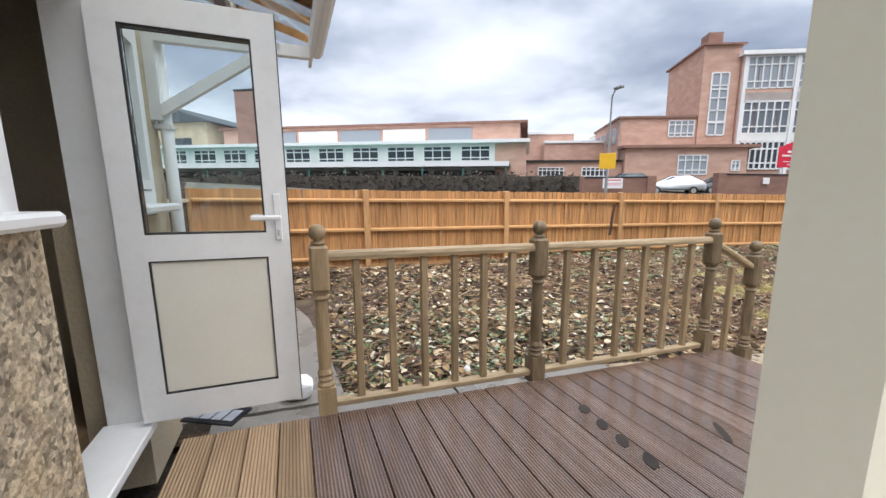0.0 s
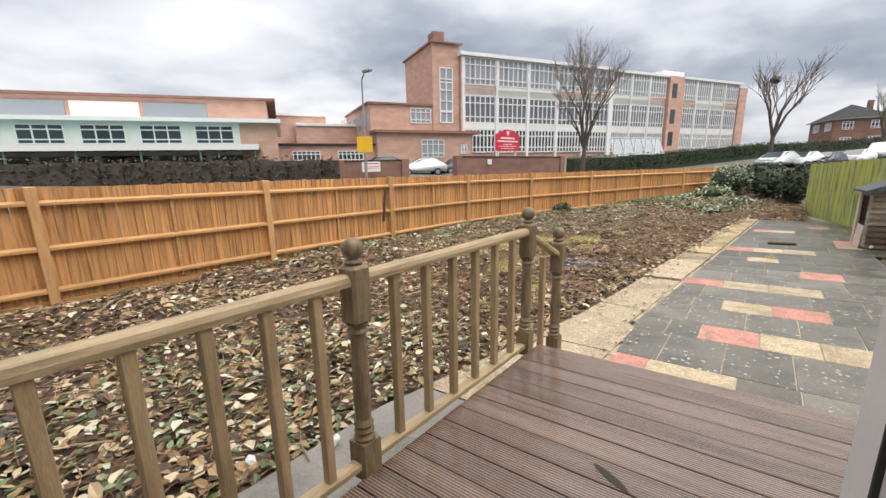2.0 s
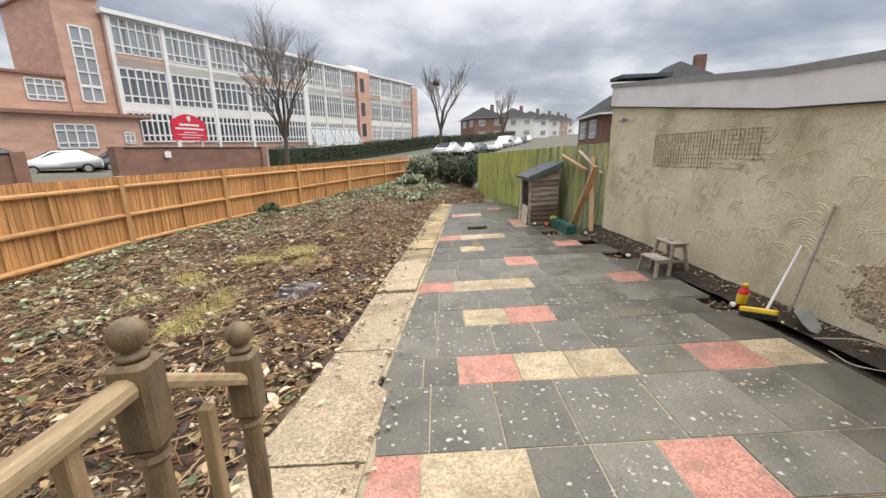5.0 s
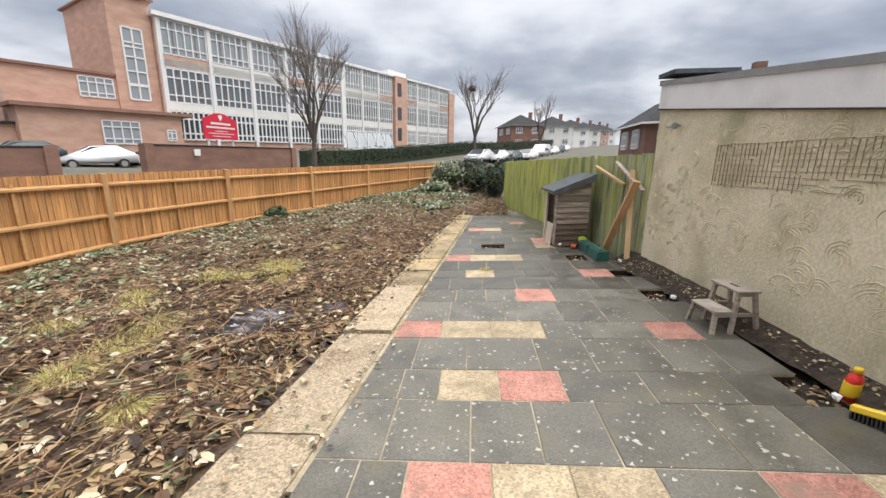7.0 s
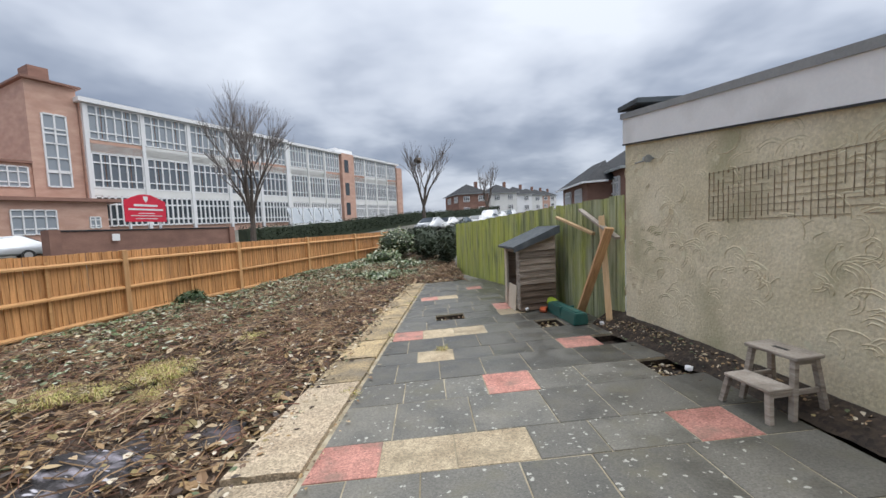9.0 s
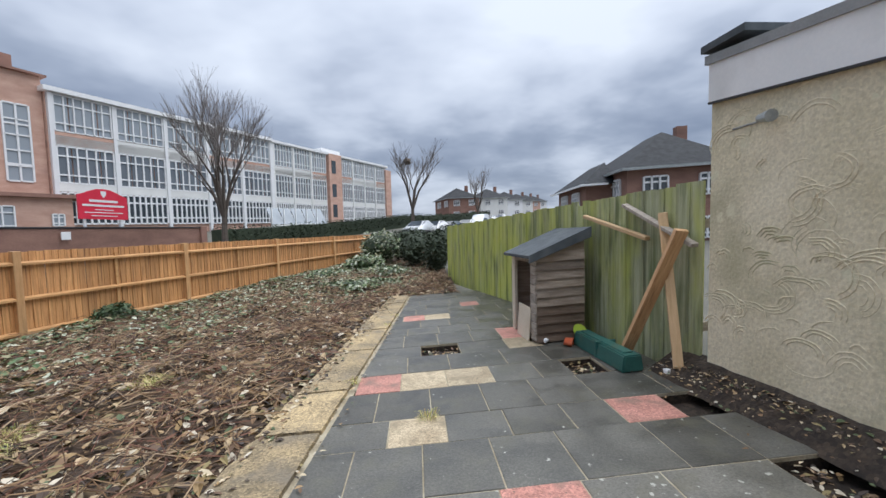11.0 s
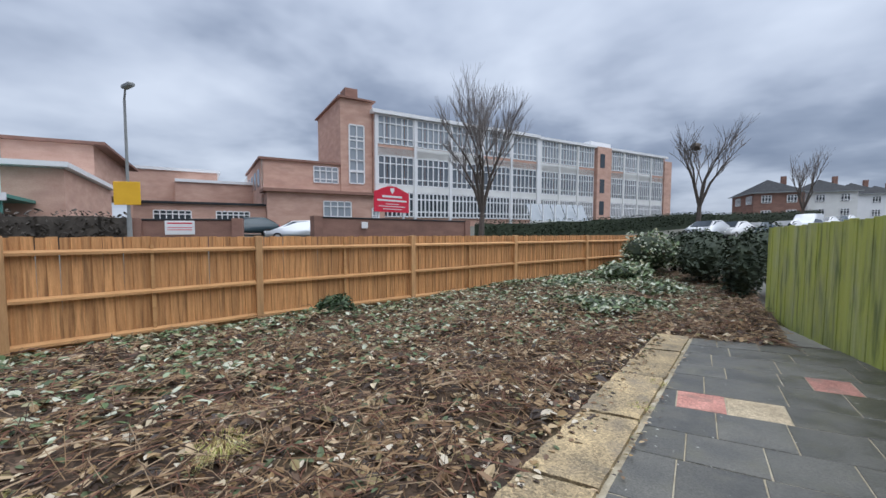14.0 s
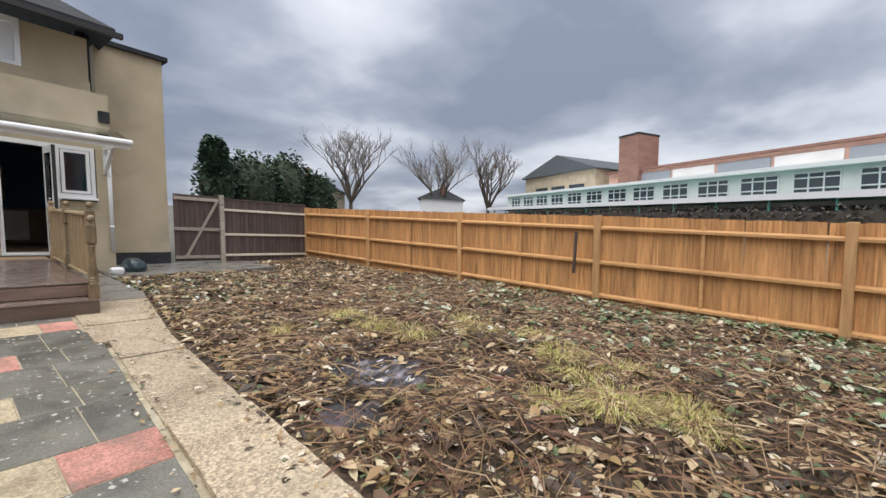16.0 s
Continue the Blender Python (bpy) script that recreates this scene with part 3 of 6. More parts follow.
# concrete margin between soil and paving
kerb = thing("pavement_margin", "buff concrete margin in cracked lengths beside the paving", "pavement", kind="structure")
KJ = [-4.9, -3.2, -1.75, -0.35, 1.05, 2.62, 4.18, 4.95, 5.75, 7.1, 8.2, 9.4, 10.6, 11.6]
for a, b in zip(KJ, KJ[1:]):
    g = 0.008 if a < 2.5 else 0.015
    bm = bmesh.new()
    z = 0.014 + 0.015 * wob(a, b, 1.3, 2) + (0.016 if a > 2.5 else 0)
    wj = 0.03 * wob(a, 1, 2, 4)
    rag = 0.02 if a < 4.1 else 0.045
    n_ = max(6, int((b - a) / 0.07))
    up = [a + g + (b - a - 2 * g) * i / n_ for i in range(n_ + 1)]
    rim = [(KR(y) - 0.022 - rag * 0.8 * abs(wob(y, 3, 9, 1)), y) for y in up]
    far = [(KR(b) + (KL(b) - KR(b)) * i / 8, b - g - 0.022 * abs(wob(i, b, 0.9, 6))) for i in range(1, 8)]
    lef = [(KL(y) + wj * 0.4 + rag * wob(y, 5, 8, 2) + rag * 0.6 * wob(y, 1, 21, 4), y) for y in reversed(up)]
    near = [(KL(a) + (KR(a) - KL(a)) * i / 8, a + g + 0.022 * abs(wob(i, a, 0.9, 8))) for i in range(1, 8)]
    prism(bm, rim + far + lef + near, -0.1, z)
    bmesh.ops.bevel(bm, geom=[e for e in bm.edges if all(v.co.z > -0.05 for v in e.verts)], offset=0.006, segments=1, affect="EDGES")
    part("concrete_slab", bm, KERB_WORN if a > 4.1 else (KERB if a > -1.8 else CONCRETE), kerb)
bm = bmesh.new(); prism(bm, [(-4.6, -6.0), (-1.2, -6.0), (-1.2, -4.02), (-2.3, -4.08), (-3.4, -4.2), (-4.6, -4.5)], -0.15, 0.03)
part("concrete_slab", bm, CONCRETE, kerb)

# ---- paving ----
patio = thing("pavement_patio", "patio of grey, red and buff paving slabs with lichen spots", "paving", kind="structure")
ROWS = [(-1.05, -0.76), (-0.75, -0.3), (-0.3, 0.41), (0.41, 0.85), (0.85, 1.475), (1.475, 1.915), (1.915, 2.54), (2.54, 2.97), (2.97, 3.6), (3.6, 4.09), (4.09, 4.66), (4.66, 5.08), (5.08, 5.67), (5.67, 6.15), (6.15, 6.7), (6.7, 7.155), (7.155, 7.75), (7.75, 8.2), (8.2, 8.73), (8.73, 9.17), (9.17, 9.75), (9.75, 10.2), (10.2, 10.75), (10.75, 11.2), (11.2, 11.65)]
R, B, HOLE = SLAB_RED, SLAB_BUFF, None
SPECIAL = {1: [(-0.18, 0.15, R), (0.15, 0.75, B), (1.5, 1.95, R), (2.92, 3.42, B)], 3: [(0.41, 0.875, R), (0.875, 1.3, B), (1.3, 1.76, B), (2.3, 2.79, R), (2.79, 3.18, B)], 5: [(0.52, 0.97, B), (0.97, 1.45, R), (3.05, 3.42, HOLE)],
           7: [(0.0, 0.455, R), (0.455, 0.95, B), (0.95, 1.47, B), (2.5, 2.92, R)], 9: [(1.31, 1.77, R), (2.87, 3.2, HOLE)], 11: [(0.66, 1.08, B), (2.36, 2.8, R), (2.8, 3.3, HOLE)], 13: [(0.3, 0.72, R), (0.72, 1.16, B), (1.16, 1.61, B), (2.37, 2.72, HOLE)],
           15: [(0.93, 1.4, HOLE), (1.98, 2.4, B)], 16: [(2.0, 2.35, R)], 19: [(0.66, 1.03, R), (1.03, 1.45, B)], 21: [(1.75, 2.1, R)], 4: [(0.24, 0.76, SLAB_GREY), (0.76, 1.18, SLAB_GREY), (1.18, 1.61, SLAB_GREY), (1.61, 2.29, SLAB_GREY), (2.29, 2.79, SLAB_GREY)]}
rnd = random.Random(7)
CUT = 0.0048
fill, base_ = bmesh.new(), bmesh.new()
for k, (y0, y1) in enumerate(ROWS):
    ym = (y0 + y1) / 2
    left, right = KR(ym) + 0.01, min(3.42, 3.25 if ym < 9 else 3.25 - (ym - 9) * 0.24)
    fixed = sorted(SPECIAL.get(k, []), key=lambda s: s[0])
    x, cells = left, []
    for a, b, m in fixed + [(right, right, 0)]:
        while a - x > 0.02:
            w = rnd.choice((0.455, 0.455, 0.61)) if x > left + 0.01 else rnd.choice((0.3, 0.455, 0.61))
            if a - x - w < 0.2:
                w = a - x if a - x < 0.72 else (a - x) / 2
            # far rows have less lichen; slabs by the wall get its shade as colour
            cells.append((x, x + w, SLAB_GREY if ym < 4.0 and x < 2.4 else SLAB_CLEAN_SHADED)); x += w
        if m != 0 and b > x:
            cells.append((max(x, a), b, m)); x = b
    for a, b, m in cells:
        if m is None or b - a < 0.06:
            continue
        box(fill, a, b, y0, y1, -0.03, -0.0052); box(base_, a, b, y0, y1, -0.12, -0.03)
        bm = boxes((a + CUT, b - CUT, y0 + CUT, y1 - CUT, -0.05, 0))
        bmesh.ops.bevel(bm, geom=[e for e in bm.edges if all(v.co.z > -0.01 for v in e.verts)], offset=0.003, segments=1, affect="EDGES")
        if ym < 0.4 or a <= left + 0.02:
            for v in bm.verts:
                v.co.x += (KR(v.co.y) - KR(ym)) if a <= left + 0.02 and abs(v.co.x - a) < 0.05 else 0
        c = Vector(((a + b) / 2, ym, 0))
        bmesh.ops.translate(bm, verts=bm.verts[:], vec=-c)
        ob = part("paving_slab", bm, m, patio)
        ob.matrix_basis = pose(c.x, c.y, rnd.uniform(-0.002, 0.002), rnd.uniform(-0.2, 0.2), rnd.uniform(-0.2, 0.2), rnd.uniform(-0.35, 0.35))

for y in np.arange(-1.0, 11.6, 0.2):
    box(fill, KR(y) - 0.03, KR(y) + 0.05, y, y + 0.2, -0.03, -0.0058)
solid("ground_patio_base", base_, EARTH_SHADED, "dark earth packed under the paving slabs", "soil")
solid("trim_paving_joints", fill, JOINT, "sandy joints between the paving slabs", "joints")

# earth bank along the rendered wall
bm = bmesh.new()
pts = [(3.02, 5.6), (3.12, 4.6), (3.22, 3.6), (3.32, 2.4), (3.42, 1.2), (3.55, -0.9)]
grid = []
for i in range(len(pts) - 1):
    for s in range(8):
        f = s / 8
        x0, y = pts[i][0] + (pts[i + 1][0] - pts[i][0]) * f, pts[i][1] + (pts[i + 1][1] - pts[i][1]) * f
        x1 = 3.36 - 0.087 * (y - 4.9) + 0.05
        grid.append([bm.verts.new((x0 + (x1 - x0) * g / 5 + 0.02 * wob(y, g, 3), y, -0.02 + (0.06 + 0.16 * smooth01(0.5, 4.8, y)) * (g / 5) ** 0.8 + 0.02 * wob(y * 3, g, 2))) for g in range(6)])
for a, b in zip(grid, grid[1:]):
    for i in range(5):
        bm.faces.new((a[i], a[i + 1], b[i + 1], b[i]))
solid("ground_bank", bm, EARTH_SHADED, "dark earth heaped along the foot of the rendered wall", "soil")

# ---- deck ----
DZ = 0.35
deck = thing("floor_deck", "timber deck of ribbed boards, dark and wet", "decking", kind="structure")
y, k = -4.86, 0
while y < -1.3:
    x1 = 1.34 if y + 0.07 < -2.32 else 3.35
    m = DECK_DRY if y < -4.3 else DECK
    bm = soft_box(0, x1 + 0.43, -0.07, 0.07, -0.026, 0, 0.004)
    ob = part("deck_board", bm, m, deck)
    ob.matrix_basis = pose(-0.43, y + 0.07, DZ + 0.001 * (k % 3), 0, 0, rnd.uniform(-0.05, 0.05))
    y += 0.1435; k += 1
for y in (-1.185, -1.04):
    ob = part("deck_board", soft_box(0, 3.7, -0.07, 0.07, -0.026, 0, 0.004), DECK, deck)
    ob.matrix_basis = pose(-0.43, y, DZ / 2 + 0.004)
part("riser_board", boxes((-0.43, 3.3, -1.275, -1.25, 0.19, 0.322)), DECK, deck)
part("riser_board", boxes((-0.43, 3.3, -0.99, -0.97, -0.05, 0.15)), DECK, deck)
part("side_board", boxes((-0.45, -0.425, -4.86, -1.28, -0.05, 0.322)), DECK, deck)
part("joist", boxes(*[(x, x + 0.05, -4.85, -2.4 if x > 1.3 else -1.28, 0.1, 0.322) for x in (0.1, 0.7, 1.25)]), DECK, deck)

# ---- balustrade ----
RX = -0.465


def newel(h, m, dark=False):
    mt = NEWELDARK if dark else RAILWOOD
    ob = thing("newel_post", "turned timber newel post with a ball top on the deck", "post", m, "newel posts")
    bm = bmesh.new(); s = 0.046
    box(bm, -s, s, -s, s, 0, 0.17)
    lathe(bm, [(0.044, 0.17), (0.046, 0.185), (0.034, 0.2), (0.043, 0.215), (0.034, 0.23), (0.043, 0.245), (0.032, 0.27), (0.037, 0.4), (0.031, h - 0.36), (0.043, h - 0.345), (0.034, h - 0.33), (0.044, h - 0.31)], 14)
    part("shaft", bm, mt, ob, smooth=False)
    bm = soft_box(-s, s, -s, s, h - 0.31, h - 0.075, 0.012)
    part("head_block", bm, mt, ob)
    bm = bmesh.new()
    lathe(bm, [(0.02, h - 0.075), (0.036, h - 0.07), (0.036, h - 0.06), (0.022, h - 0.052)] + [(0.043 * math.cos(a), h - 0.012 + 0.043 * math.sin(a)) for a in np.linspace(-1.1, 1.5, 9)], 16)
    part("ball_finial", bm, NEWELDARK if dark else mt, ob, "dark weathered ball finial", True)
    return ob


NY = [-4.19, -2.905, -1.425]
for i, y in enumerate(NY):
    newel(1.0, pose(RX, y, DZ - 0.02, 0, 0, 2 * i), i > 0)
newel(0.98, pose(-0.40, -1.06, DZ / 2 + 0.004, 0, 0, 4), True)
rail = thing("deck_balustrade", "weathered timber balustrade with square balusters along the deck", "railing", pose(RX, 0, DZ))
RZ = 0.83


def handrail(a, b, za, zb, xa=0.0, xb=0.0):
    bm = bmesh.new()
    prof = [(-0.031, 0), (0.031, 0), (0.034, 0.018), (0.028, 0.036), (0.012, 0.046), (-0.012, 0.046), (-0.028, 0.036), (-0.034, 0.018)]
    e = [[bm.verts.new((x0 + px, y, z + pz)) for px, pz in prof] for y, z, x0 in ((a, za, xa), (b, zb, xb))]
    for i in range(8):
        bm.faces.new((e[0][i], e[0][(i + 1) % 8], e[1][(i + 1) % 8], e[1][i]))
    bm.faces.new(e[0]); bm.faces.new(e[1][::-1])
    part("handrail", bm, RAILWOOD_Y, rail)


bal = mesh_of(soft_box(-0.019, 0.019, -0.019, 0.019, 0, RZ - 0.06, 0.004), "baluster", RAILWOOD)
for a, b in zip(NY, NY[1:]):
    handrail(a + 0.045, b - 0.045, RZ, RZ)
    part("bottom_rail", soft_box(-0.03, 0.03, a + 0.045, b - 0.045, 0.03, 0.065, 0.006), RAILWOOD_Y, rail)
    for i in range(6):
        piece("baluster", bal, rail, pose(0, a + (b - a) * (i + 1) / 7, 0.06, 0, 0, rnd.uniform(-3, 3)))
handrail(-1.425 + 0.04, -1.06 - 0.04, RZ - 0.03, RZ - 0.2, 0, 0.065)
piece("baluster", bal, rail, pose(0.032, -1.24, -0.12))
part("bottom_rail", soft_box(-0.03, 0.03, -1.38, -1.27, 0.02, 0.05, 0.006), RAILWOOD_Y, rail)

# wet prints left on the boards
WETMARK = material("dark_wet_mark", (0.02, 0.015, 0.012), (0.035, 0.026, 0.02), 8, 0.8, 0.1, 60)
for i, (x, y, a, b) in enumerate(((-0.02, -2.87, 0.03, 0.045), (0.135, -2.885, 0.028, 0.05), (0.28, -2.893, 0.028, 0.055), (0.445, -2.89, 0.03, 0.06), (0.39, -2.37, 0.018, 0.09))):
    bm = bmesh.new()
    prism(bm, [(a * (1 + 0.25 * wob(k, i, 0.9)) * math.cos(k * math.pi / 8), b * (1 + 0.25 * wob(k, i, 0.8, 3)) * math.sin(k * math.pi / 8)) for k in range(16)], 0, 0.0015)
    solid("wet_print", bm, WETMARK, "small dark wet print on the deck boards", "print", "", pose(x, y, DZ + 0.003, 0, 0, 60))


# ---- orange fence ----
fence = thing("fence", "orange-brown close-board timber fence with posts and three rails", "fence")
bm = boxes((-0.056, 0.056, -0.006, 0.008, 0, 1.5))
for v in bm.verts:
    v.co.y += 0.012 * (v.co.x > 0)
board = mesh_of(bm, "board", FENCE)
post = mesh_of(soft_box(-0.055, 0.055, -0.055, 0.055, -0.15, 1.62, 0.006), "post", FENCE_POST)
for i, (p, q) in enumerate(zip(FENCE_LINE, FENCE_LINE[1:])):
    m = along(p, q)
    L = math.dist(p, q)
    piece("post", post, fence, m @ pose(0, 0, 0))
    part("gravel_board", boxes((0.05, L - 0.05, 0.02, 0.05, 0.0, 0.15)), FENCE_RAIL, fence).matrix_basis = m
    for z in (0.3, 0.85, 1.42):
        bm = bmesh.new(); box(bm, 0.05, L - 0.05, -0.045, 0.02, z - 0.035, z + 0.03)
        for v in bm.verts:
            if v.co.y < 0 and v.co.z > z:
                v.co.z -= 0.03
        part("rail", bm, FENCE_RAIL, fence).matrix_basis = m
    n = round(L / 0.105)
    for j in range(n):
        piece("board", board, fence, m @ pose((j + 0.5) * L / n, 0.035 + 0.004 * (j % 2), 0.11 + rnd.uniform(-0.008, 0.008), 0, rnd.uniform(-0.5, 0.5), 0))
    for d in ((0.5,) if L > 2.5 else ()):
        part("stiffener", boxes((L * d - 0.022, L * d + 0.022, -0.01, 0.02, 0.2, 1.5)), FENCE_RAIL, fence).matrix_basis = m
piece("post", post, fence, along(FENCE_LINE[-1], FENCE_LINE[-2]))

stick_ = soft_box(-0.025, 0.025, -0.02, 0.02, 0, 0.72, 0.004)
solid("timber_offcut", stick_, GATEWOOD, "dark offcut of timber leaning on the orange fence", "timber", "", pose(-6.08, 2.7, 0.62, -4, 3, 0))

# ---- mossy fence ----
moss = thing("mossy_fence", "old vertical-board fence green with algae", "fence")
MB = mesh_of(boxes((-0.082, 0.082, -0.009, 0.009, 0, 1.0)), "board", MOSSBOARD)
MLINE = [(3.36, 5.33, 1.72), (3.1, 7.4, 1.72), (2.78, 9.5, 1.68), (1.86, 14.0, 1.62)]
for p, q in zip(MLINE, MLINE[1:]):
    m = along(p[:2], q[:2]); L = math.dist(p[:2], q[:2]); n = round(L / 0.152)
    for j in range(n):
        h = p[2] + (q[2] - p[2]) * j / n + rnd.uniform(-0.012, 0.015) - (0.05 if rnd.random() < 0.05 else 0)
        piece("board", MB, moss, m @ pose((j + 0.5) * L / n, 0.01 * (j % 2), -0.02, 0, rnd.uniform(-0.4, 0.4), 0) @ Matrix.Diagonal((1, 1, h, 1)))
    for z in (0.4, 1.3):
        part("rail", boxes((0, L, -0.07, -0.015, z, z + 0.08)), GREYWOOD, moss).matrix_basis = m

# ---- rendered wall of the outbuilding ----
WM = pose(3.36, 4.9, 0, 0, 0, 5)   # y runs along the wall


def wtop(s):
    return 2.70 + 0.115 * s if s > -3 else 2.355 + 0.05 * (s + 3)


WE = 0.31
wall = thing("wall_rendered", "rendered outbuilding wall stained yellow-grey with swirled plaster", "wall", WM, kind="structure")
ss = [WE, -1, -2, -3, -4, -5, -6, -7.2]
bm = bmesh.new()
for a, b in zip(ss, ss[1:]):
    vs = [bm.verts.new(c) for c in ((0, a, -0.2), (0, b, -0.2), (0, b, wtop(b) - 0.42), (0, a, wtop(a) - 0.42), (0.22, a, -0.2), (0.22, b, -0.2), (0.22, b, wtop(b) - 0.42), (0.22, a, wtop(a) - 0.42))]
    for f in ((0, 3, 2, 1), (4, 5, 6, 7), (3, 7, 6, 2)) + (((0, 4, 7, 3),) if a == WE else ()):
        bm.faces.new([vs[i] for i in f])
box(bm, 0.22, 3.6, WE - 0.2, WE, -0.2, 2.3)
part("plaster", bm, STUCCO, wall)


def band(name, x0, x1, up0, up1, mat, end=WE):
    bm = bmesh.new()
    for a, b in zip([end] + ss[1:-1], ss[1:]):
        vs = [bm.verts.new((x, s, wtop(s) + u)) for s in (a, b) for x in (x0, x1) for u in (up0, up1)]
        for f in ((0, 4, 5, 1), (2, 3, 7, 6), (1, 5, 7, 3), (0, 2, 6, 4)) + (((0, 1, 3, 2),) if a == end else ()) + (((4, 6, 7, 5),) if b == ss[-1] else ()):
            bm.faces.new([vs[i] for i in f])
    part(name, bm, mat, wall)


band("fascia", -0.035, 0.2, -0.42, -0.12, WHITEBAND)
band("coping", -0.05, 0.3, -0.12, -0.05, POLE, WE + 0.03)
band("flat_roof", 0.3, 3.6, -0.2, -0.06, FELT)
band("drip_edge", -0.042, -0.02, -0.435, -0.418, RUBBER)
part("upstand", boxes((-0.07, 0.8, -0.05, WE + 0.05, 2.715, 2.77)), FELT, wall)
# swirls pressed into the plaster, as arched ridges
r2 = random.Random(3)
bm = bmesh.new()
for i in range(420):
    s, z, r = r2.uniform(-5.6, 0.28), r2.uniform(0.4, 2.2), r2.uniform(0.05, 0.19)
    flat_ = r2.uniform(0.55, 1.0)
    if z > wtop(s) - 0.5 or r2.random() > (0.95 if s > -0.8 or s < -2.2 else 0.5):
        continue
    a0, tall, turn_ = r2.uniform(-0.9, 2.2), r2.uniform(0.002, 0.0055), r2.uniform(1.6, 3.3)
    for q in range(r2.choice((1, 2, 2, 3))):
        rr = r - 0.032 * q
        if rr < 0.03:
            continue
        pts = [(min(s + rr * math.cos(a), 0.35), z + flat_ * rr * math.sin(a) + 0.012 * wob(a * 2, i, 1.1)) for a in np.linspace(a0, a0 + turn_, 10)]
        rows = []
        for j, (py, pz) in enumerate(pts):
            w = 0.012 * math.sin(math.pi * (j + 0.4) / 9.8)
            rows.append([bm.verts.new((0.001, py, pz - w)), bm.verts.new((-tall, py, pz + 0.3 * w)), bm.verts.new((0.001, py, pz + w))])
        for a, b in zip(rows, rows[1:]):
            for k in range(2):
                bm.faces.new((a[k], a[k + 1], b[k + 1], b[k]))
part("plaster_swirl", bm, STUCCO, wall, "raised swirls in the plaster")


def bare_patch(cs, cz, a, b, stones, seed):
    """Old pebbledash where the plaster has come off, with loose stones standing proud."""
    r = random.Random(seed)
    bm = bmesh.new(); n = 44
    edge = lambda t: 1 + 0.38 * wob(math.cos(t) * 1.6, math.sin(t) * 1.6, 1.3, seed) + 0.16 * wob(math.cos(t) * 5, math.sin(t) * 5, 1.3, seed)
    mid = bm.verts.new((-0.006, cs, cz))
    ins = [bm.verts.new((-0.006, cs + a * 0.93 * edge(t) * math.cos(t), cz + b * 0.93 * edge(t) * math.sin(t))) for t in (2 * math.pi * i / n for i in range(n))]
    out_ = [bm.verts.new((0.002, cs + a * edge(t) * math.cos(t), cz + b * edge(t) * math.sin(t))) for t in (2 * math.pi * i / n for i in range(n))]
    for i in range(n):
        k = (i + 1) % n
        bm.faces.new((mid, ins[i], ins[k])); bm.faces.new((ins[i], out_[i], out_[k], ins[k]))
    part("bare_patch", bm, PEBBLE, wall, "old pebbledash laid bare")
    bm = bmesh.new()
    for _ in range(stones):
        t, q = r.uniform(0, 2 * math.pi), math.sqrt(r.random()) * 1.08
        py, pz, h = cs + a * q * edge(t) * math.cos(t), cz + b * q * edge(t) * math.sin(t), r.uniform(0.006, 0.015)
        if pz < 0.06:
            continue
        top = bm.verts.new((-0.006 - h, py, pz))
        ring = [bm.verts.new((-0.004, py + h * 1.2 * math.cos(k * 1.2566 + t), pz + h * math.sin(k * 1.2566 + t))) for k in range(5)]
        for k in range(5):
            bm.faces.new((top, ring[k], ring[(k + 1) % 5]))
    part("pebble", bm, PEBBLES, wall, "loose buff and brown pebbles")


PEBBLES = leafy("pebbles", [(0.42, 0.34, 0.22), (0.25, 0.18, 0.11), (0.55, 0.47, 0.34), (0.46, 0.36, 0.22), (0.36, 0.27, 0.16), (0.5, 0.4, 0.25)], 0.8)
bare_patch(-4.75, 0.42, 0.75, 0.4, 520, 5)
bare_patch(-4.75, 1.62, 0.28, 0.16, 70, 9)
# square mesh on the wall
trel = thing("wire_trellis", "rusty square mesh half buried in the plaster", "trellis", WM)
RUST = material("rusty_wire", (0.24, 0.19, 0.13), (0.42, 0.35, 0.24), 5, 0.8, 0.3, 60, vary=0.2)
rt = random.Random(21)


def wire(name, across, at, lo, hi):
    """A wire that dips into the plaster here and there."""
    bm = bmesh.new()
    p = lo
    while p < hi:
        q = min(hi, p + rt.uniform(0.1, 0.5))
        w = rt.uniform(0.0012, 0.0026) if across else rt.uniform(0.0007, 0.0014); sag = rt.uniform(-0.004, 0.004)
        if across:
            box(bm, -0.006, 0.003, p, q, at + sag - w, at + sag + w)
        else:
            box(bm, -0.0075, 0.003, at + sag - w, at + sag + w, p, q)
        p = q + (rt.uniform(0.02, 0.12) if rt.random() < (0.4 if across else 0.8) else 0.001)
    part(name, bm, RUST, trel)


for i in range(9):
    wire("wire_across", True, 1.34 + i * 0.053, -2.95 + 0.3 * (i < 2) + rt.uniform(-0.1, 0.1), -1.05)
for i in range(34):
    wire("wire_up", False, -1.05 - i * 0.055, (1.34 if i < 22 else 1.45) + rt.uniform(-0.03, 0.05), 1.77)
spot = thing("security_lamp", "small wall lamp on a short arm under the fascia", "lamp", WM)
bm = bmesh.new(); tube(bm, (-0.0, -0.24, 2.05), (-0.09, -0.22, 2.05), 0.012, 0.012); part("arm", bm, GREYMETAL, spot)
bm = bmesh.new(); tube(bm, (-0.07, -0.19, 2.055), (-0.12, -0.32, 2.04), 0.03, 0.042, 12); part("head", bm, GREYMETAL, spot)
bm = bmesh.new(); tube(bm, (-0.005, -0.23, 2.05), (-0.005, 0.1, 2.05), 0.008, 0.008); part("cable", bm, GREYMETAL, spot)

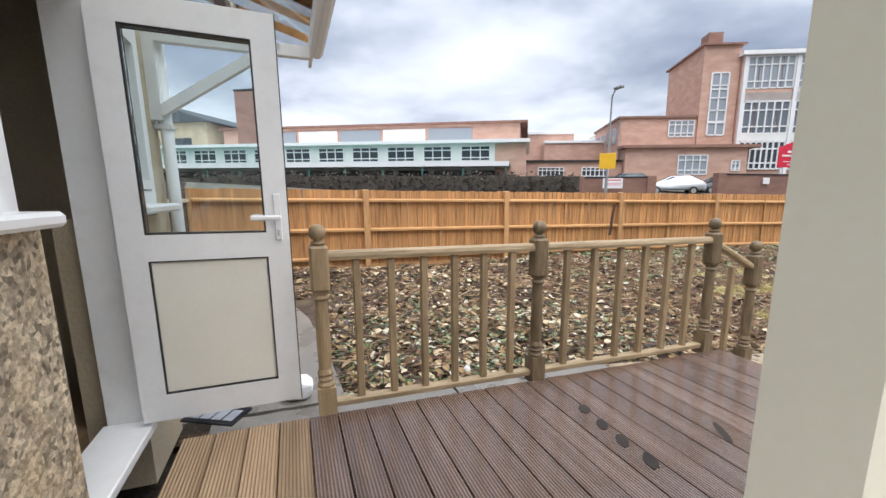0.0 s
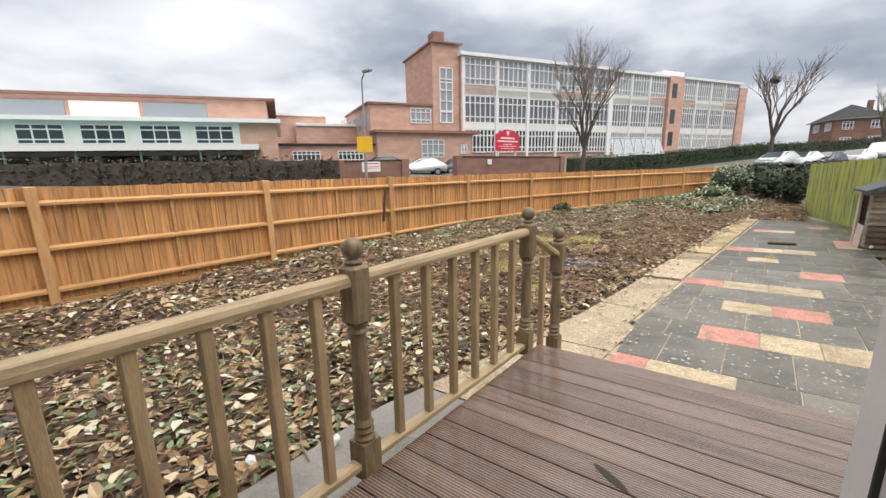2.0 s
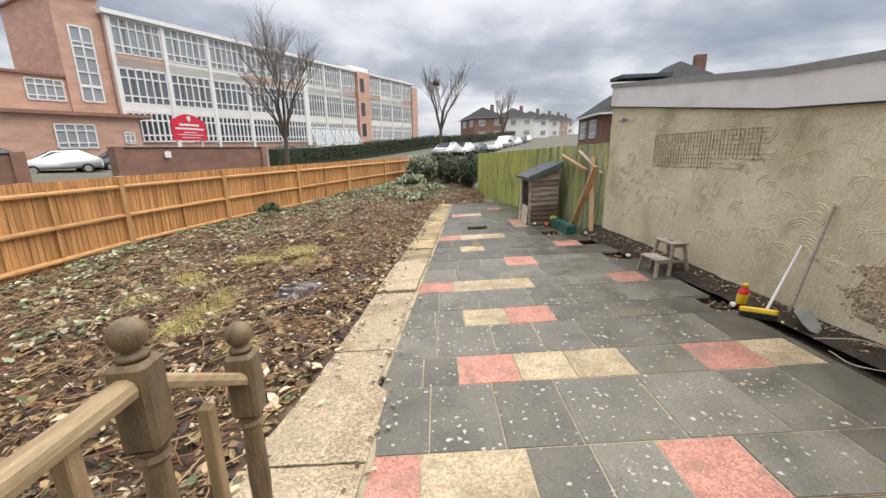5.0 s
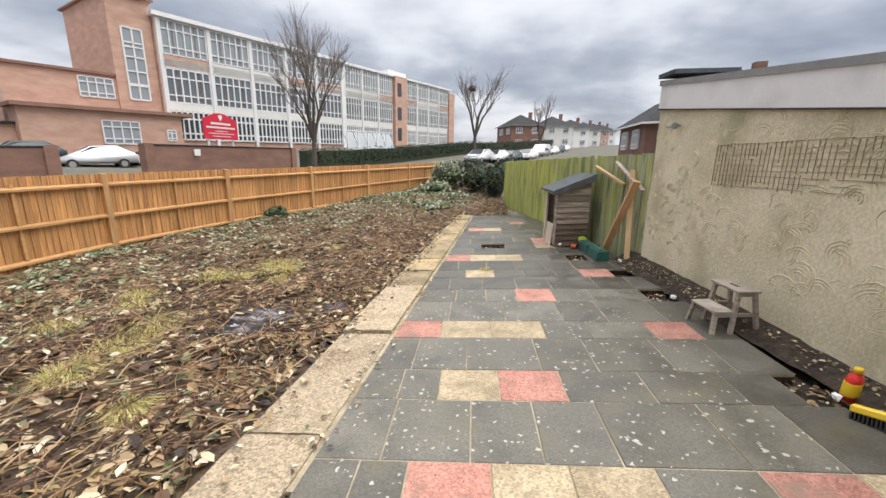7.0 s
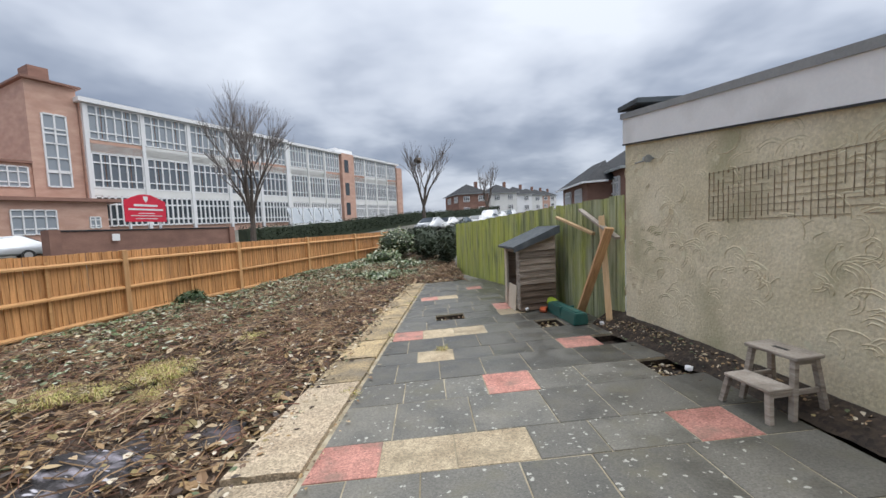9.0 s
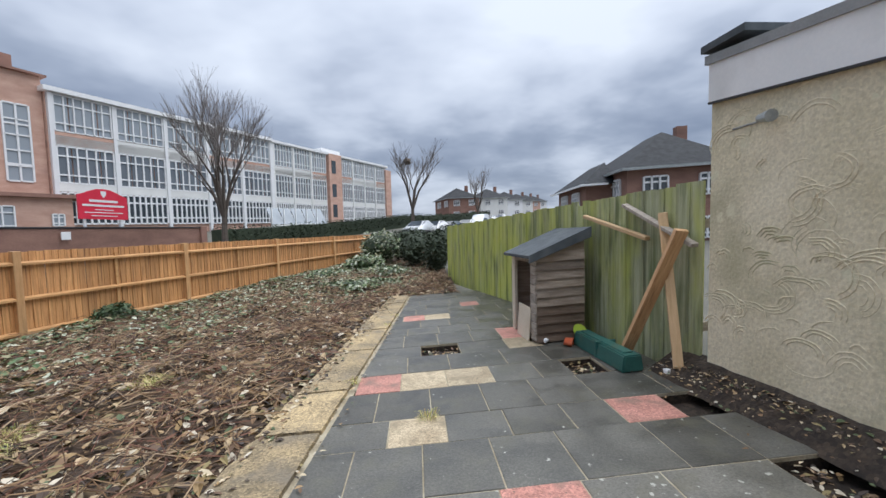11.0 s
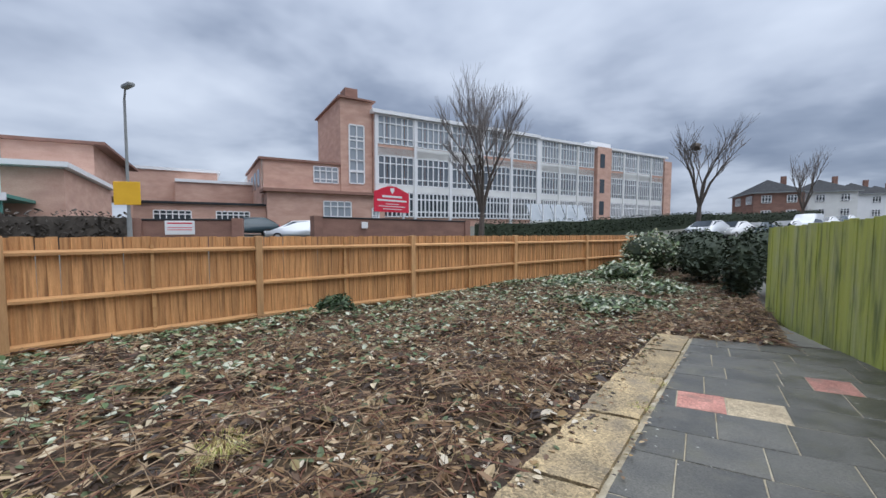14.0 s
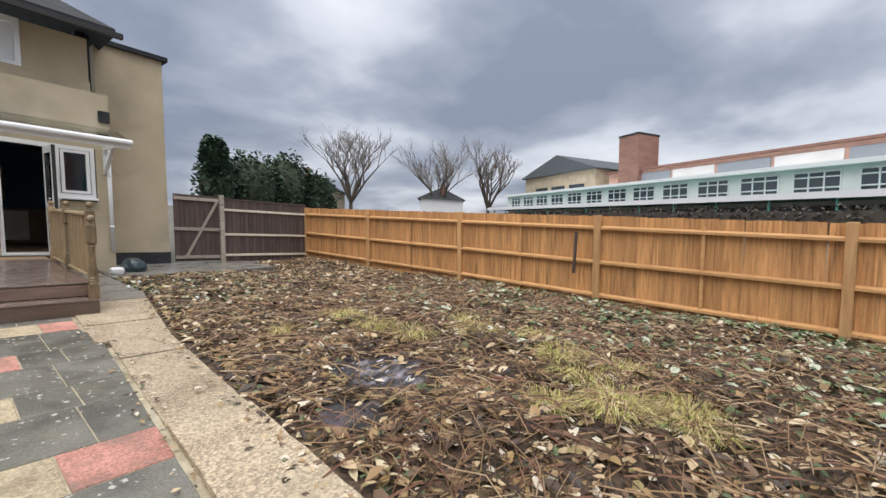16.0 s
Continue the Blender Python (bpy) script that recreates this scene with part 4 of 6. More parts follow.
# ---- hutch ----
hut = thing("hutch", "weathered brown shiplap hutch with a grey felt roof", "hutch", pose(2.33, 6.78, 0, 0, 0, 3))
W, D = 0.6, 0.92
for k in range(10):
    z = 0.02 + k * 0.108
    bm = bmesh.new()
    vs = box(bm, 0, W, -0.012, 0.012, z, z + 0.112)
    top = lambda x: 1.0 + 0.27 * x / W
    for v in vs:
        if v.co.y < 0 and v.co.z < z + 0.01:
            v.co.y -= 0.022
    # the four lowest planks are darker
    part("side_plank", bm, HUTCHWOOD if k > 3 else HUTCHDARK, hut)
bm = bmesh.new(); prism(bm, [(0, -0.01), (W, -0.01), (W, 0.01), (0, 0.01)], 1.08, [1.085, 1.3, 1.3, 1.085]); part("gable_plank", bm, HUTCHWOOD, hut)
part("back_panel", boxes((W - 0.02, W, 0.0, D, 0, 1.26)), HUTCHWOOD, hut)
bm = bmesh.new(); prism(bm, [(0, D - 0.01), (W, D - 0.01), (W, D + 0.01), (0, D + 0.01)], 0, [1.06, 1.3, 1.3, 1.06]); part("far_side", bm, HUTCHWOOD, hut)
for k in range(9):
    part("front_plank", soft_box(-0.02, 0.012, -0.015, 0.16, 0.03 + k * 0.115, 0.14 + k * 0.115, 0.005), GREYWOOD, hut)
part("front_post", soft_box(-0.025, 0.02, D - 0.12, D + 0.01, 0, 1.06, 0.005), PLY, hut, "peeling white front post")
part("front_lintel", soft_box(-0.02, 0.02, 0.1, D, 0.98, 1.06, 0.005), HUTCHWOOD, hut)
part("floor_board", boxes((0, W, 0, D, 0.02, 0.05)), GREYWOOD, hut)
bd = part("leaning_board", soft_box(-0.008, 0.008, 0.14, 0.6, 0.0, 0.42, 0.003), PLY, hut, "pale board leaning in the doorway")
bd.matrix_basis = pose(-0.05, 0, 0.0, 0, 4, 0)
bm = bmesh.new()
for a, b, mt in ((-0.09, D + 0.09, 0),):
    x0, x1, z0, z1 = -0.12, W + 0.05, 1.045, 1.335
    vs = [bm.verts.new(c) for c in ((x0, a, z0), (x1, a, z1), (x1, b, z1), (x0, b, z0), (x0, a, z0 + 0.035), (x1, a, z1 + 0.035), (x1, b, z1 + 0.035), (x0, b, z0 + 0.035))]
    for f in ((3, 2, 1, 0), (4, 5, 6, 7), (0, 1, 5, 4), (1, 2, 6, 5), (2, 3, 7, 6), (3, 0, 4, 7)):
        bm.faces.new([vs[i] for i in f])
part("felt_roof", bm, FELT, hut)
bm = bmesh.new()
vs = [bm.verts.new((x, y, z)) for y in (-0.105, -0.088) for x, z in ((-0.12, 0.99), (W + 0.05, 1.25), (W + 0.05, 1.375), (-0.12, 1.085))]
for f in ((0, 1, 2, 3), (7, 6, 5, 4), (0, 4, 5, 1), (2, 6, 7, 3), (1, 5, 6, 2), (3, 7, 4, 0)):
    bm.faces.new([vs[i] for i in f])
part("felt_barge", bm, FELT, hut)

# ---- step stool ----
st = thing("step_stool", "grey weathered two-step wooden stool on the paving", "stool", pose(3.2, 2.86, 0, 0, 0, 4))
part("top_step", soft_box(-0.01, 0.2, -0.21, 0.21, 0.4, 0.425, 0.005), GREYWOOD, st)
part("lower_step", soft_box(-0.19, 0.0, -0.19, 0.19, 0.2, 0.222, 0.005), GREYWOOD, st)
part("hand_slot", soft_box(0.07, 0.1, -0.06, 0.06, 0.4255, 0.427, 0.0004), RUBBER, st)
for sy in (-1, 1):
    for x0, x1, z0, z1 in ((0.02, -0.02, 0.4, 0), (0.17, 0.23, 0.4, 0), (-0.165, -0.19, 0.2, 0)):
        bm = boxes((-0.016, 0.016, -0.02, 0.02, 0, 1))
        for v in bm.verts:
            t = v.co.z
            v.co.x += x1 + (x0 - x1) * t; v.co.z = z1 + (z0 - z1) * t; v.co.y += sy * (0.2 - 0.035 * t)
        part("leg", bm, GREYWOOD, st)
    part("side_rail", soft_box(-0.18, 0.2, sy * 0.18 - 0.01, sy * 0.18 + 0.01, 0.165, 0.2, 0.003), GREYWOOD, st)
    part("upper_rail", soft_box(0.0, 0.19, sy * 0.175 - 0.01, sy * 0.175 + 0.01, 0.365, 0.4, 0.003), GREYWOOD, st)

# ---- timbers, bottle, brushes and other loose things ----
def stick(name, a, b, w, d, mat, label, category="timber", roll=0):
    a, b = Vector(a), Vector(b)
    bm = soft_box(-w / 2, w / 2, -d / 2, d / 2, 0, (b - a).length, 0.004)
    q = (b - a).to_track_quat("Z", "Y").to_matrix().to_4x4()
    return solid(name, bm, mat, label, category, "", Matrix.Translation(a) @ q @ pose(0, 0, 0, 0, 0, roll))


stick("timber_post", (3.0, 6.0, 0.0), (3.19, 5.36, 1.3), 0.05, 0.115, REDPINE, "thick orange-stained timber leaning on the mossy fence", roll=70)
stick("timber_post", (3.18, 5.36, 0.08), (3.24, 5.72, 1.46), 0.045, 0.08, NEWPINE, "pale timber standing against the mossy fence", roll=75)
stick("timber_batten", (3.05, 7.06, 1.5), (3.2, 5.9, 1.22), 0.06, 0.04, NEWPINE, "pale pine batten resting across the mossy fence")
stick("timber_batten", (3.17, 6.3, 1.58), (3.27, 5.3, 1.16), 0.075, 0.035, GREYWOOD, "grey board fixed slantwise on the mossy fence")
stick("timber_post", (3.62, 0.2, 0.0), (3.74, 0.14, 0.75), 0.09, 0.04, HUTCHDARK, "dark damp timber leaning on the rendered wall")
stick("timber_offcut", (3.45, -0.12, 0.02), (3.75, 0.02, 0.03), 0.06, 0.035, PLY, "pale offcut of timber lying by the wall")
gb = thing("plastic_trough", "green plastic trough lying on the paving", "trough", pose(2.86, 6.1, 0.0, 0, 0, 3))
bm = bmesh.new()
prof = [(-0.11, 0), (0.11, 0), (0.085, 0.16), (-0.085, 0.16)]
e = [[bm.verts.new((x, y, z)) for x, z in prof] for y in (-0.52, 0.54)]
for i in range(4):
    bm.faces.new((e[0][i], e[0][(i + 1) % 4], e[1][(i + 1) % 4], e[1][i]))
bm.faces.new(e[0]); bm.faces.new(e[1][::-1])
bmesh.ops.bevel(bm, geom=bm.edges[:], offset=0.012, segments=2, affect="EDGES")
part("shell", bm, GREENPLAS, gb)
part("ridge", soft_box(-0.05, 0.05, -0.44, 0.46, 0.158, 0.175, 0.006), GREENPLAS, gb)
part("strap", soft_box(-0.112, 0.112, -0.02, 0.02, 0.0, 0.172, 0.004), GREENPLAS, gb)
bm = bmesh.new(); lathe(bm, [(0.02, 0), (0.09, 0.006), (0.1, 0.02), (0.085, 0.016), (0.02, 0.012)], 20)
solid("plastic_dish", bm, LIMEPLAS, "lime green plastic dish propped on the trough", "dish", "", pose(2.83, 6.7, 0.12, 55, 0, 20))
bm = bmesh.new(); lathe(bm, [(0.08, 0), (0.095, 0.09), (0.1, 0.095), (0.09, 0.09), (0.075, 0.01)], 16)
solid("plant_pot", bm, ORANGEPLAS, "orange plastic pot lying beside the hutch", "pot", "", pose(2.62, 6.62, 0.05, 96, 0, 60) @ Matrix.Diagonal((1, 0.5, 1, 1)), True)
bt = thing("plastic_bottle", "red plastic bottle with a yellow label on the paving", "bottle", pose(3.33, 1.56, 0.005, 4, 0, 30))
bm = bmesh.new(); lathe(bm, [(0.05, 0), (0.062, 0.01), (0.062, 0.15), (0.05, 0.185), (0.022, 0.205), (0.022, 0.215)], 16)
for v in bm.verts:
    v.co.y *= 0.75
part("body", bm, REDPLAS, bt, "", True)
bm = bmesh.new(); lathe(bm, [(0.063, 0.04), (0.064, 0.045), (0.064, 0.135), (0.063, 0.14)], 16)
for v in bm.verts:
    v.co.y *= 0.76
part("label_band", bm, YELPLAS, bt, "yellow label", True)
bm = bmesh.new(); lathe(bm, [(0.026, 0.21), (0.026, 0.24), (0.022, 0.245)], 12); part("cap", bm, YELPLAS, bt, "yellow cap", True)
br = thing("broom", "long-handled broom with a yellow head leaning on the wall", "broom")
bm = bmesh.new(); tube(bm, (3.3, 1.2, 0.1), (3.66, 1.37, 0.66), 0.013, 0.013, 10); part("handle", bm, WHITEP, br, "white handle")
bm = soft_box(-0.15, 0.15, -0.03, 0.03, 0, 0.05, 0.01); part("head", bm, YELPLAS, br, "yellow head").matrix_basis = pose(3.26, 1.24, 0.06, 12, 8, 120)
bm = boxes(*[(-0.145 + 0.02 * i, -0.135 + 0.02 * i, -0.025, 0.025, -0.05, 0) for i in range(15)]); part("bristles", bm, RUBBER, br).matrix_basis = pose(3.26, 1.24, 0.06, 12, 8, 120)
sh = thing("shovel", "grey shovel with a long pole leaning on the wall", "shovel")
bm = bmesh.new(); tube(bm, (3.46, 1.14, 0.1), (3.67, 1.15, 1.06), 0.016, 0.014, 10); part("pole", bm, GREYWOOD, sh)
bm = bmesh.new()
prof = [(0.03, 0.16), (0.1, 0.13), (0.105, -0.02), (0.08, -0.12), (0.0, -0.17)]
out = prof + [(-x, y) for x, y in prof[-2::-1]]
prism(bm, out[::-1], 0.0, 0.006)
for v in bm.verts:
    v.co.z += 0.9 * v.co.x ** 2 + 0.02
part("blade", bm, GREYMETAL, sh).matrix_basis = pose(3.5, 1.0, 0.06, 40, 0, 10) @ Matrix.Diagonal((0.8, 0.8, 1, 1))
hose = bpy.data.curves.new("hose", "CURVE"); hose.dimensions = "3D"; hose.bevel_depth = 0.005; hose.bevel_resolution = 2
sp = hose.splines.new("BEZIER"); sp.bezier_points.add(4)
for p, c in zip(sp.bezier_points, ((3.35, 0.75, 0.03), (3.55, 0.5, 0.1), (3.5, 0.2, 0.05), (3.3, 0.3, 0.02), (3.3, 0.55, 0.02))):
    p.co = c; p.handle_left_type = p.handle_right_type = "AUTO"
hose.materials.append(GREYWOOD)
tagged(new("garden_hose", hose), "thin grey hose coiled on the paving by the wall", "hose")
for i in range(9):
    bm = bmesh.new(); bmesh.ops.create_icosphere(bm, subdivisions=1, radius=0.035)
    for v in bm.verts:
        v.co *= r2.uniform(0.6, 1.25)
    solid("crumpled_litter", bm, WHITEP, "scrap of crumpled white litter on the ground", "litter", "", pose(*[(3.22, 1.52), (3.1, 3.6), (2.3, 7.35), (2.42, 6.7), (-1.35, -3.0), (-1.1, -2.6), (-2.0, 1.2), (3.1, 5.4), (-1.6, -1.2)][i], 0.05, 0, 0, 40 * i))


# ---- the house ----
FY = -5.06
hf = thing("wall_house", "pebbledashed and rendered back wall of the house", "wall", kind="structure")
TOPF = 3.5
part("low_wall", boxes((0.1, 1.38, FY - 0.25, FY + 0.05, 0.0, 1.4)), PEBBLE, hf, "rough pebbledash under the window")
part("low_wall", boxes((-1.5, -0.65, FY - 0.25, FY, 0.0, 1.38)), HOUSE, hf)
part("head_wall", boxes((-1.5, 1.38, FY - 0.25, FY, 2.42, TOPF)), HOUSE, hf)
part("return_wall", boxes((-1.5, -1.3, -6.05, FY - 0.25, 0.0, TOPF)), HOUSE, hf)
part("pier", boxes((-1.5, -1.26, FY - 0.25, FY, 1.38, 2.42)), HOUSE, hf)
part("side_house_wall", boxes((-2.75, -1.5, -6.3, -6.0, -0.1, 4.75)), HOUSE, hf)
part("gable_house_wall", boxes((-2.75, -2.5, -13, -6.3, -0.1, 4.75)), HOUSE, hf)
part("upper_wall", boxes((-1.3, 3.4, FY - 0.6, FY - 0.3, TOPF, 3.75)), HOUSE, hf)
part("plinth", boxes((-2.77, -1.52, -6.02, -5.98, -0.1, 0.3)), SLATE, hf, "dark painted plinth")
up = thing("window_2", "white upper window band under dark eaves", "window", kind="structure")
part("window_frame", boxes((-0.35, 3.3, FY - 0.55, FY - 0.35, 3.75, 3.83), (-0.35, 3.3, FY - 0.55, FY - 0.35, 4.5, 4.6), (-0.35, -0.27, FY - 0.55, FY - 0.35, 3.83, 4.5), (0.8, 0.88, FY - 0.55, FY - 0.35, 3.83, 4.5), (2.0, 2.08, FY - 0.55, FY - 0.35, 3.83, 4.5)), UPVC, up)
# glare on the upper window painted as an opaque white panel
part("pane", boxes((-0.27, 3.3, FY - 0.47, FY - 0.45, 3.83, 4.5)), WHITEP, up, "white panel standing in for glare on the glass")
part("corner_panel", boxes((-1.3, -0.36, FY - 0.6, FY - 0.4, 3.75, 4.6)), HOUSE, hf)
roof = thing("roof_house", "dark slate house roof with overhanging eaves", "roof", kind="structure")
bm = bmesh.new()
vs = [bm.verts.new(c) for c in ((-1.6, -4.7, 4.6), (3.6, -4.7, 4.6), (3.6, -8.5, 6.6), (0.4, -8.5, 6.6), (-1.6, -4.7, 4.72), (3.6, -4.7, 4.72), (3.6, -8.5, 6.75), (0.4, -8.5, 6.75), (-1.6, -12, 4.6), (-1.6, -12, 4.72))]
for f in ((0, 1, 2, 3), (4, 7, 6, 5), (0, 4, 5, 1), (0, 3, 8), (4, 9, 7), (0, 8, 9, 4), (1, 5, 6, 2)):
    bm.faces.new([vs[i] for i in f])
part("main_slope", bm, SLATE, roof)
part("gutter", boxes((-1.7, 3.6, -4.72, -4.6, 4.55, 4.64)), RUBBER, roof)
part("side_roof", boxes((-2.85, -1.2, -13, -5.9, 4.75, 4.85)), SLATE, roof)
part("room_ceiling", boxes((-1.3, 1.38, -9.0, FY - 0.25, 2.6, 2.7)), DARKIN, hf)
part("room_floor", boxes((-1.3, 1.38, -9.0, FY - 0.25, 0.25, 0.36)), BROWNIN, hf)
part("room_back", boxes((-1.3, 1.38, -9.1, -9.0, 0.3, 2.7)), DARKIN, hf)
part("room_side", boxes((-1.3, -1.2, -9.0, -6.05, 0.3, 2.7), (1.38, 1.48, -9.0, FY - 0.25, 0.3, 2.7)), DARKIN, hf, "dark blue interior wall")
cup = thing("wall_cupboard", "brown cupboard seen inside the dark room", "cupboard")
part("body", soft_box(-0.25, 0.3, -8.98, -8.6, 1.3, 2.1, 0.01), BROWNIN, cup); part("door", soft_box(-0.23, 0.02, -8.6, -8.58, 1.32, 2.08, 0.004), BROWNIN, cup)
base = thing("base_cupboard", "brown base cupboard seen inside the dark room", "cupboard")
part("body", soft_box(-0.9, 0.4, -8.98, -8.4, 0.36, 1.15, 0.01), BROWNIN, base); part("door", soft_box(-0.6, -0.1, -8.4, -8.38, 0.42, 1.1, 0.004), PLY, base)

# garden door, standing open
dr = thing("door_1", "white plastic half-glazed back door standing open outwards", "door", kind="structure")
fr = part("door_frame", boxes((-0.65, -0.58, FY - 0.14, FY + 0.012, 0.36, 2.42), (0.04, 0.1, FY - 0.1, FY - 0.02, 0.36, 2.42), (-0.58, 0.03, FY - 0.14, FY + 0.012, 2.34, 2.42)), UPVC, dr)
part("threshold", soft_box(-0.58, 0.1, FY - 0.16, FY + 0.06, 0.355, 0.4, 0.006), UPVC, dr)
leaf = thing("leaf", "", "", pose(-0.53, FY + 0.03, 0.42, 0, 0, 92))
leaf.parent = dr
LW, LH = 0.71, 1.9
part("leaf_frame", boxes((0, 0.105, -0.03, 0.03, 0, LH), (LW - 0.105, LW, -0.03, 0.03, 0, LH), (0.105, LW - 0.105, -0.03, 0.03, 0, 0.13), (0.105, LW - 0.105, -0.03, 0.03, LH - 0.12, LH), (0.105, LW - 0.105, -0.03, 0.03, 0.78, 0.9)), UPVC, leaf)
part("leaf_gasket", boxes((0.105, 0.113, -0.026, 0.026, 0.9, LH - 0.12), (LW - 0.113, LW - 0.105, -0.026, 0.026, 0.9, LH - 0.12), (0.113, LW - 0.113, -0.026, 0.026, 0.9, 0.908), (0.113, LW - 0.113, -0.026, 0.026, LH - 0.128, LH - 0.12),
     (0.105, 0.112, -0.026, 0.026, 0.13, 0.78), (LW - 0.112, LW - 0.105, -0.026, 0.026, 0.13, 0.78), (0.112, LW - 0.112, -0.026, 0.026, 0.13, 0.137), (0.112, LW - 0.112, -0.026, 0.026, 0.773, 0.78)), RUBBER, leaf)
pn = part("leaf_pane", boxes((0.113, LW - 0.113, -0.004, 0.004, 0.908, LH - 0.128)), GLASS, leaf)
pn.visible_shadow = False
part("leaf_panel", soft_box(0.112, LW - 0.112, -0.018, 0.018, 0.137, 0.773, 0.003), CREAM, leaf, "cream lower panel")
for s in (-1, 1):
    part("leaf_handle", soft_box(LW - 0.17, LW - 0.03, s * 0.065 - 0.008, s * 0.065 + 0.008, 0.96, 0.985, 0.006), UPVC, leaf, "white lever handle")
    part("leaf_plate", soft_box(LW - 0.065, LW - 0.03, s * 0.035 - 0.006, s * 0.035 + 0.006, 0.86, 1.09, 0.005), UPVC, leaf)
    part("keyhole", soft_box(LW - 0.053, LW - 0.042, s * 0.042 - 0.004, s * 0.042 + 0.004, 0.885, 0.915, 0.002), STEEL, leaf, "steel keyhole")
part("weather_strip", boxes((LW, LW + 0.005, -0.03, 0.02, 0, LH)), RUBBER, leaf)
for n_, x0, x1 in (("window_1", 0.14, 1.36), ("window_3", -1.24, -0.66)):
    w1 = thing(n_, "white plastic window beside the back door", "window", kind="structure")
    f = 0.065
    part("window_frame", boxes((x0, x0 + f, FY - 0.1, FY + 0.01, 1.45, 2.42), (x1 - f, x1, FY - 0.1, FY + 0.01, 1.45, 2.42), (x0 + f, x1 - f, FY - 0.1, FY + 0.01, 1.45, 1.52), (x0 + f, x1 - f, FY - 0.1, FY + 0.01, 2.35, 2.42),
         (x0 + 0.08, x0 + 0.13, FY - 0.06, FY + 0.025, 1.53, 2.34), (x1 - 0.13, x1 - 0.08, FY - 0.06, FY + 0.025, 1.53, 2.34), (x0 + 0.13, x1 - 0.13, FY - 0.06, FY + 0.025, 1.53, 1.58), (x0 + 0.13, x1 - 0.13, FY - 0.06, FY + 0.025, 2.29, 2.34)), UPVC, w1)
    part("window_sill", soft_box(x0 - 0.02, x1 + 0.02, FY - 0.1, FY + 0.13, 1.405, 1.45, 0.012), UPVC, w1)
    part("pane", boxes((x0 + 0.13, x1 - 0.13, FY - 0.03, FY - 0.02, 1.58, 2.29)), GLASS, w1).visible_shadow = False
mat_ = thing("doormat", "wet grey doormat with pale lettering by the open door", "mat", pose(-0.6, -4.74, DZ + 0.004, 0, 0, 62) @ Matrix.Diagonal((0.8, 0.8, 1, 1)))
part("pad", soft_box(-0.18, 0.18, -0.11, 0.11, 0, 0.012, 0.004), SLATE, mat_)
part("lettering", boxes(*[(-0.15 + 0.078 * i, -0.085 + 0.078 * i, -0.07, 0.06, 0.012, 0.014) for i in range(4)]), CARSILVER, mat_, "pale blue-white letter bars")
# canopy over the door
can = thing("canopy", "white door canopy with timber brackets and a dark roof", "canopy")
bm = bmesh.new()
vs = [bm.verts.new(c) for c in ((-1.6, -4.1, 2.5), (0.6, -4.1, 2.5), (0.6, FY, 2.78), (-1.6, FY, 2.78), (-1.6, -4.1, 2.56), (0.6, -4.1, 2.56), (0.6, FY, 2.84), (-1.6, FY, 2.84))]
for f in ((0, 1, 2, 3), (4, 7, 6, 5), (0, 4, 5, 1), (1, 5, 6, 2), (2, 6, 7, 3), (3, 7, 4, 0)):
    bm.faces.new([vs[i] for i in f])
# roof sheet made clear and shadowless so light reaches the door below
part("roof_sheet", bm, GLASS, can, "dark corrugated sheet made clear to let light through").visible_shadow = False
bm = bmesh.new(); tube(bm, (-1.62, -4.06, 2.52), (0.6, -4.06, 2.5), 0.05, 0.05, 10); part("gutter", bm, WHITEP, can)
part("fascia", boxes((-1.6, 0.6, -4.12, -4.1, 2.4, 2.52)), WHITEP, can)
for x in (-1.4,):
    bm = bmesh.new()
    box(bm, x - 0.03, x + 0.03, FY, -4.12, 2.4, 2.47)
    vs = box(bm, x - 0.03, x + 0.03, FY, FY + 0.06, 1.95, 2.4)
    part("bracket_beam", bm, WHITEP, can)
    bm = boxes((-0.03, 0.03, -0.03, 0.03, 0, 0.84))
    part("bracket_strut", bm, WHITEP, can).matrix_basis = pose(x, FY + 0.05, 2.0, -56, 0, 0)
dp = thing("downpipe", "white rainwater downpipe on the house wall", "pipe")
bm = bmesh.new(); tube(bm, (-1.45, FY + 0.06, 0.42), (-1.45, FY + 0.06, 2.5), 0.035, 0.035, 12); part("pipe", bm, WHITEP, dp, "", True)
for z in (0.9, 1.9):
    part("clip", soft_box(-1.49, -1.41, FY, FY + 0.1, z, z + 0.03, 0.004), WHITEP, dp)
vb = thing("extractor_vent", "small dark vent box on the house wall", "vent", pose(-1.42, FY, 2.95))
part("housing", soft_box(-0.09, 0.09, 0, 0.06, 0, 0.22, 0.01), SLATE, vb)
bag = bmesh.new(); bmesh.ops.create_icosphere(bag, subdivisions=2, radius=0.13)
for v in bag.verts:
    v.co.z = max(-0.08, v.co.z * 0.6) + 0.08; v.co += Vector((wob(v.co.x, v.co.y, 9), wob(v.co.y, v.co.z, 9), 0)) * 0.05
solid("rubbish_bag", bag, WHITEP, "white plastic bag lying by the house wall", "bag", "", pose(-1.35, -4.35, 0.02))
bag = bmesh.new(); bmesh.ops.create_icosphere(bag, subdivisions=2, radius=0.24)
for v in bag.verts:
    v.co.z = max(-0.1, v.co.z * 0.8) + 0.1; v.co += Vector((wob(v.co.x, v.co.y, 8), wob(v.co.y, v.co.z, 8), 0)) * 0.06
solid("rubbish_bag", bag, CARDARK, "dark blue plastic sack by the house wall", "bag", "", pose(-1.7, -4.75, 0.02))

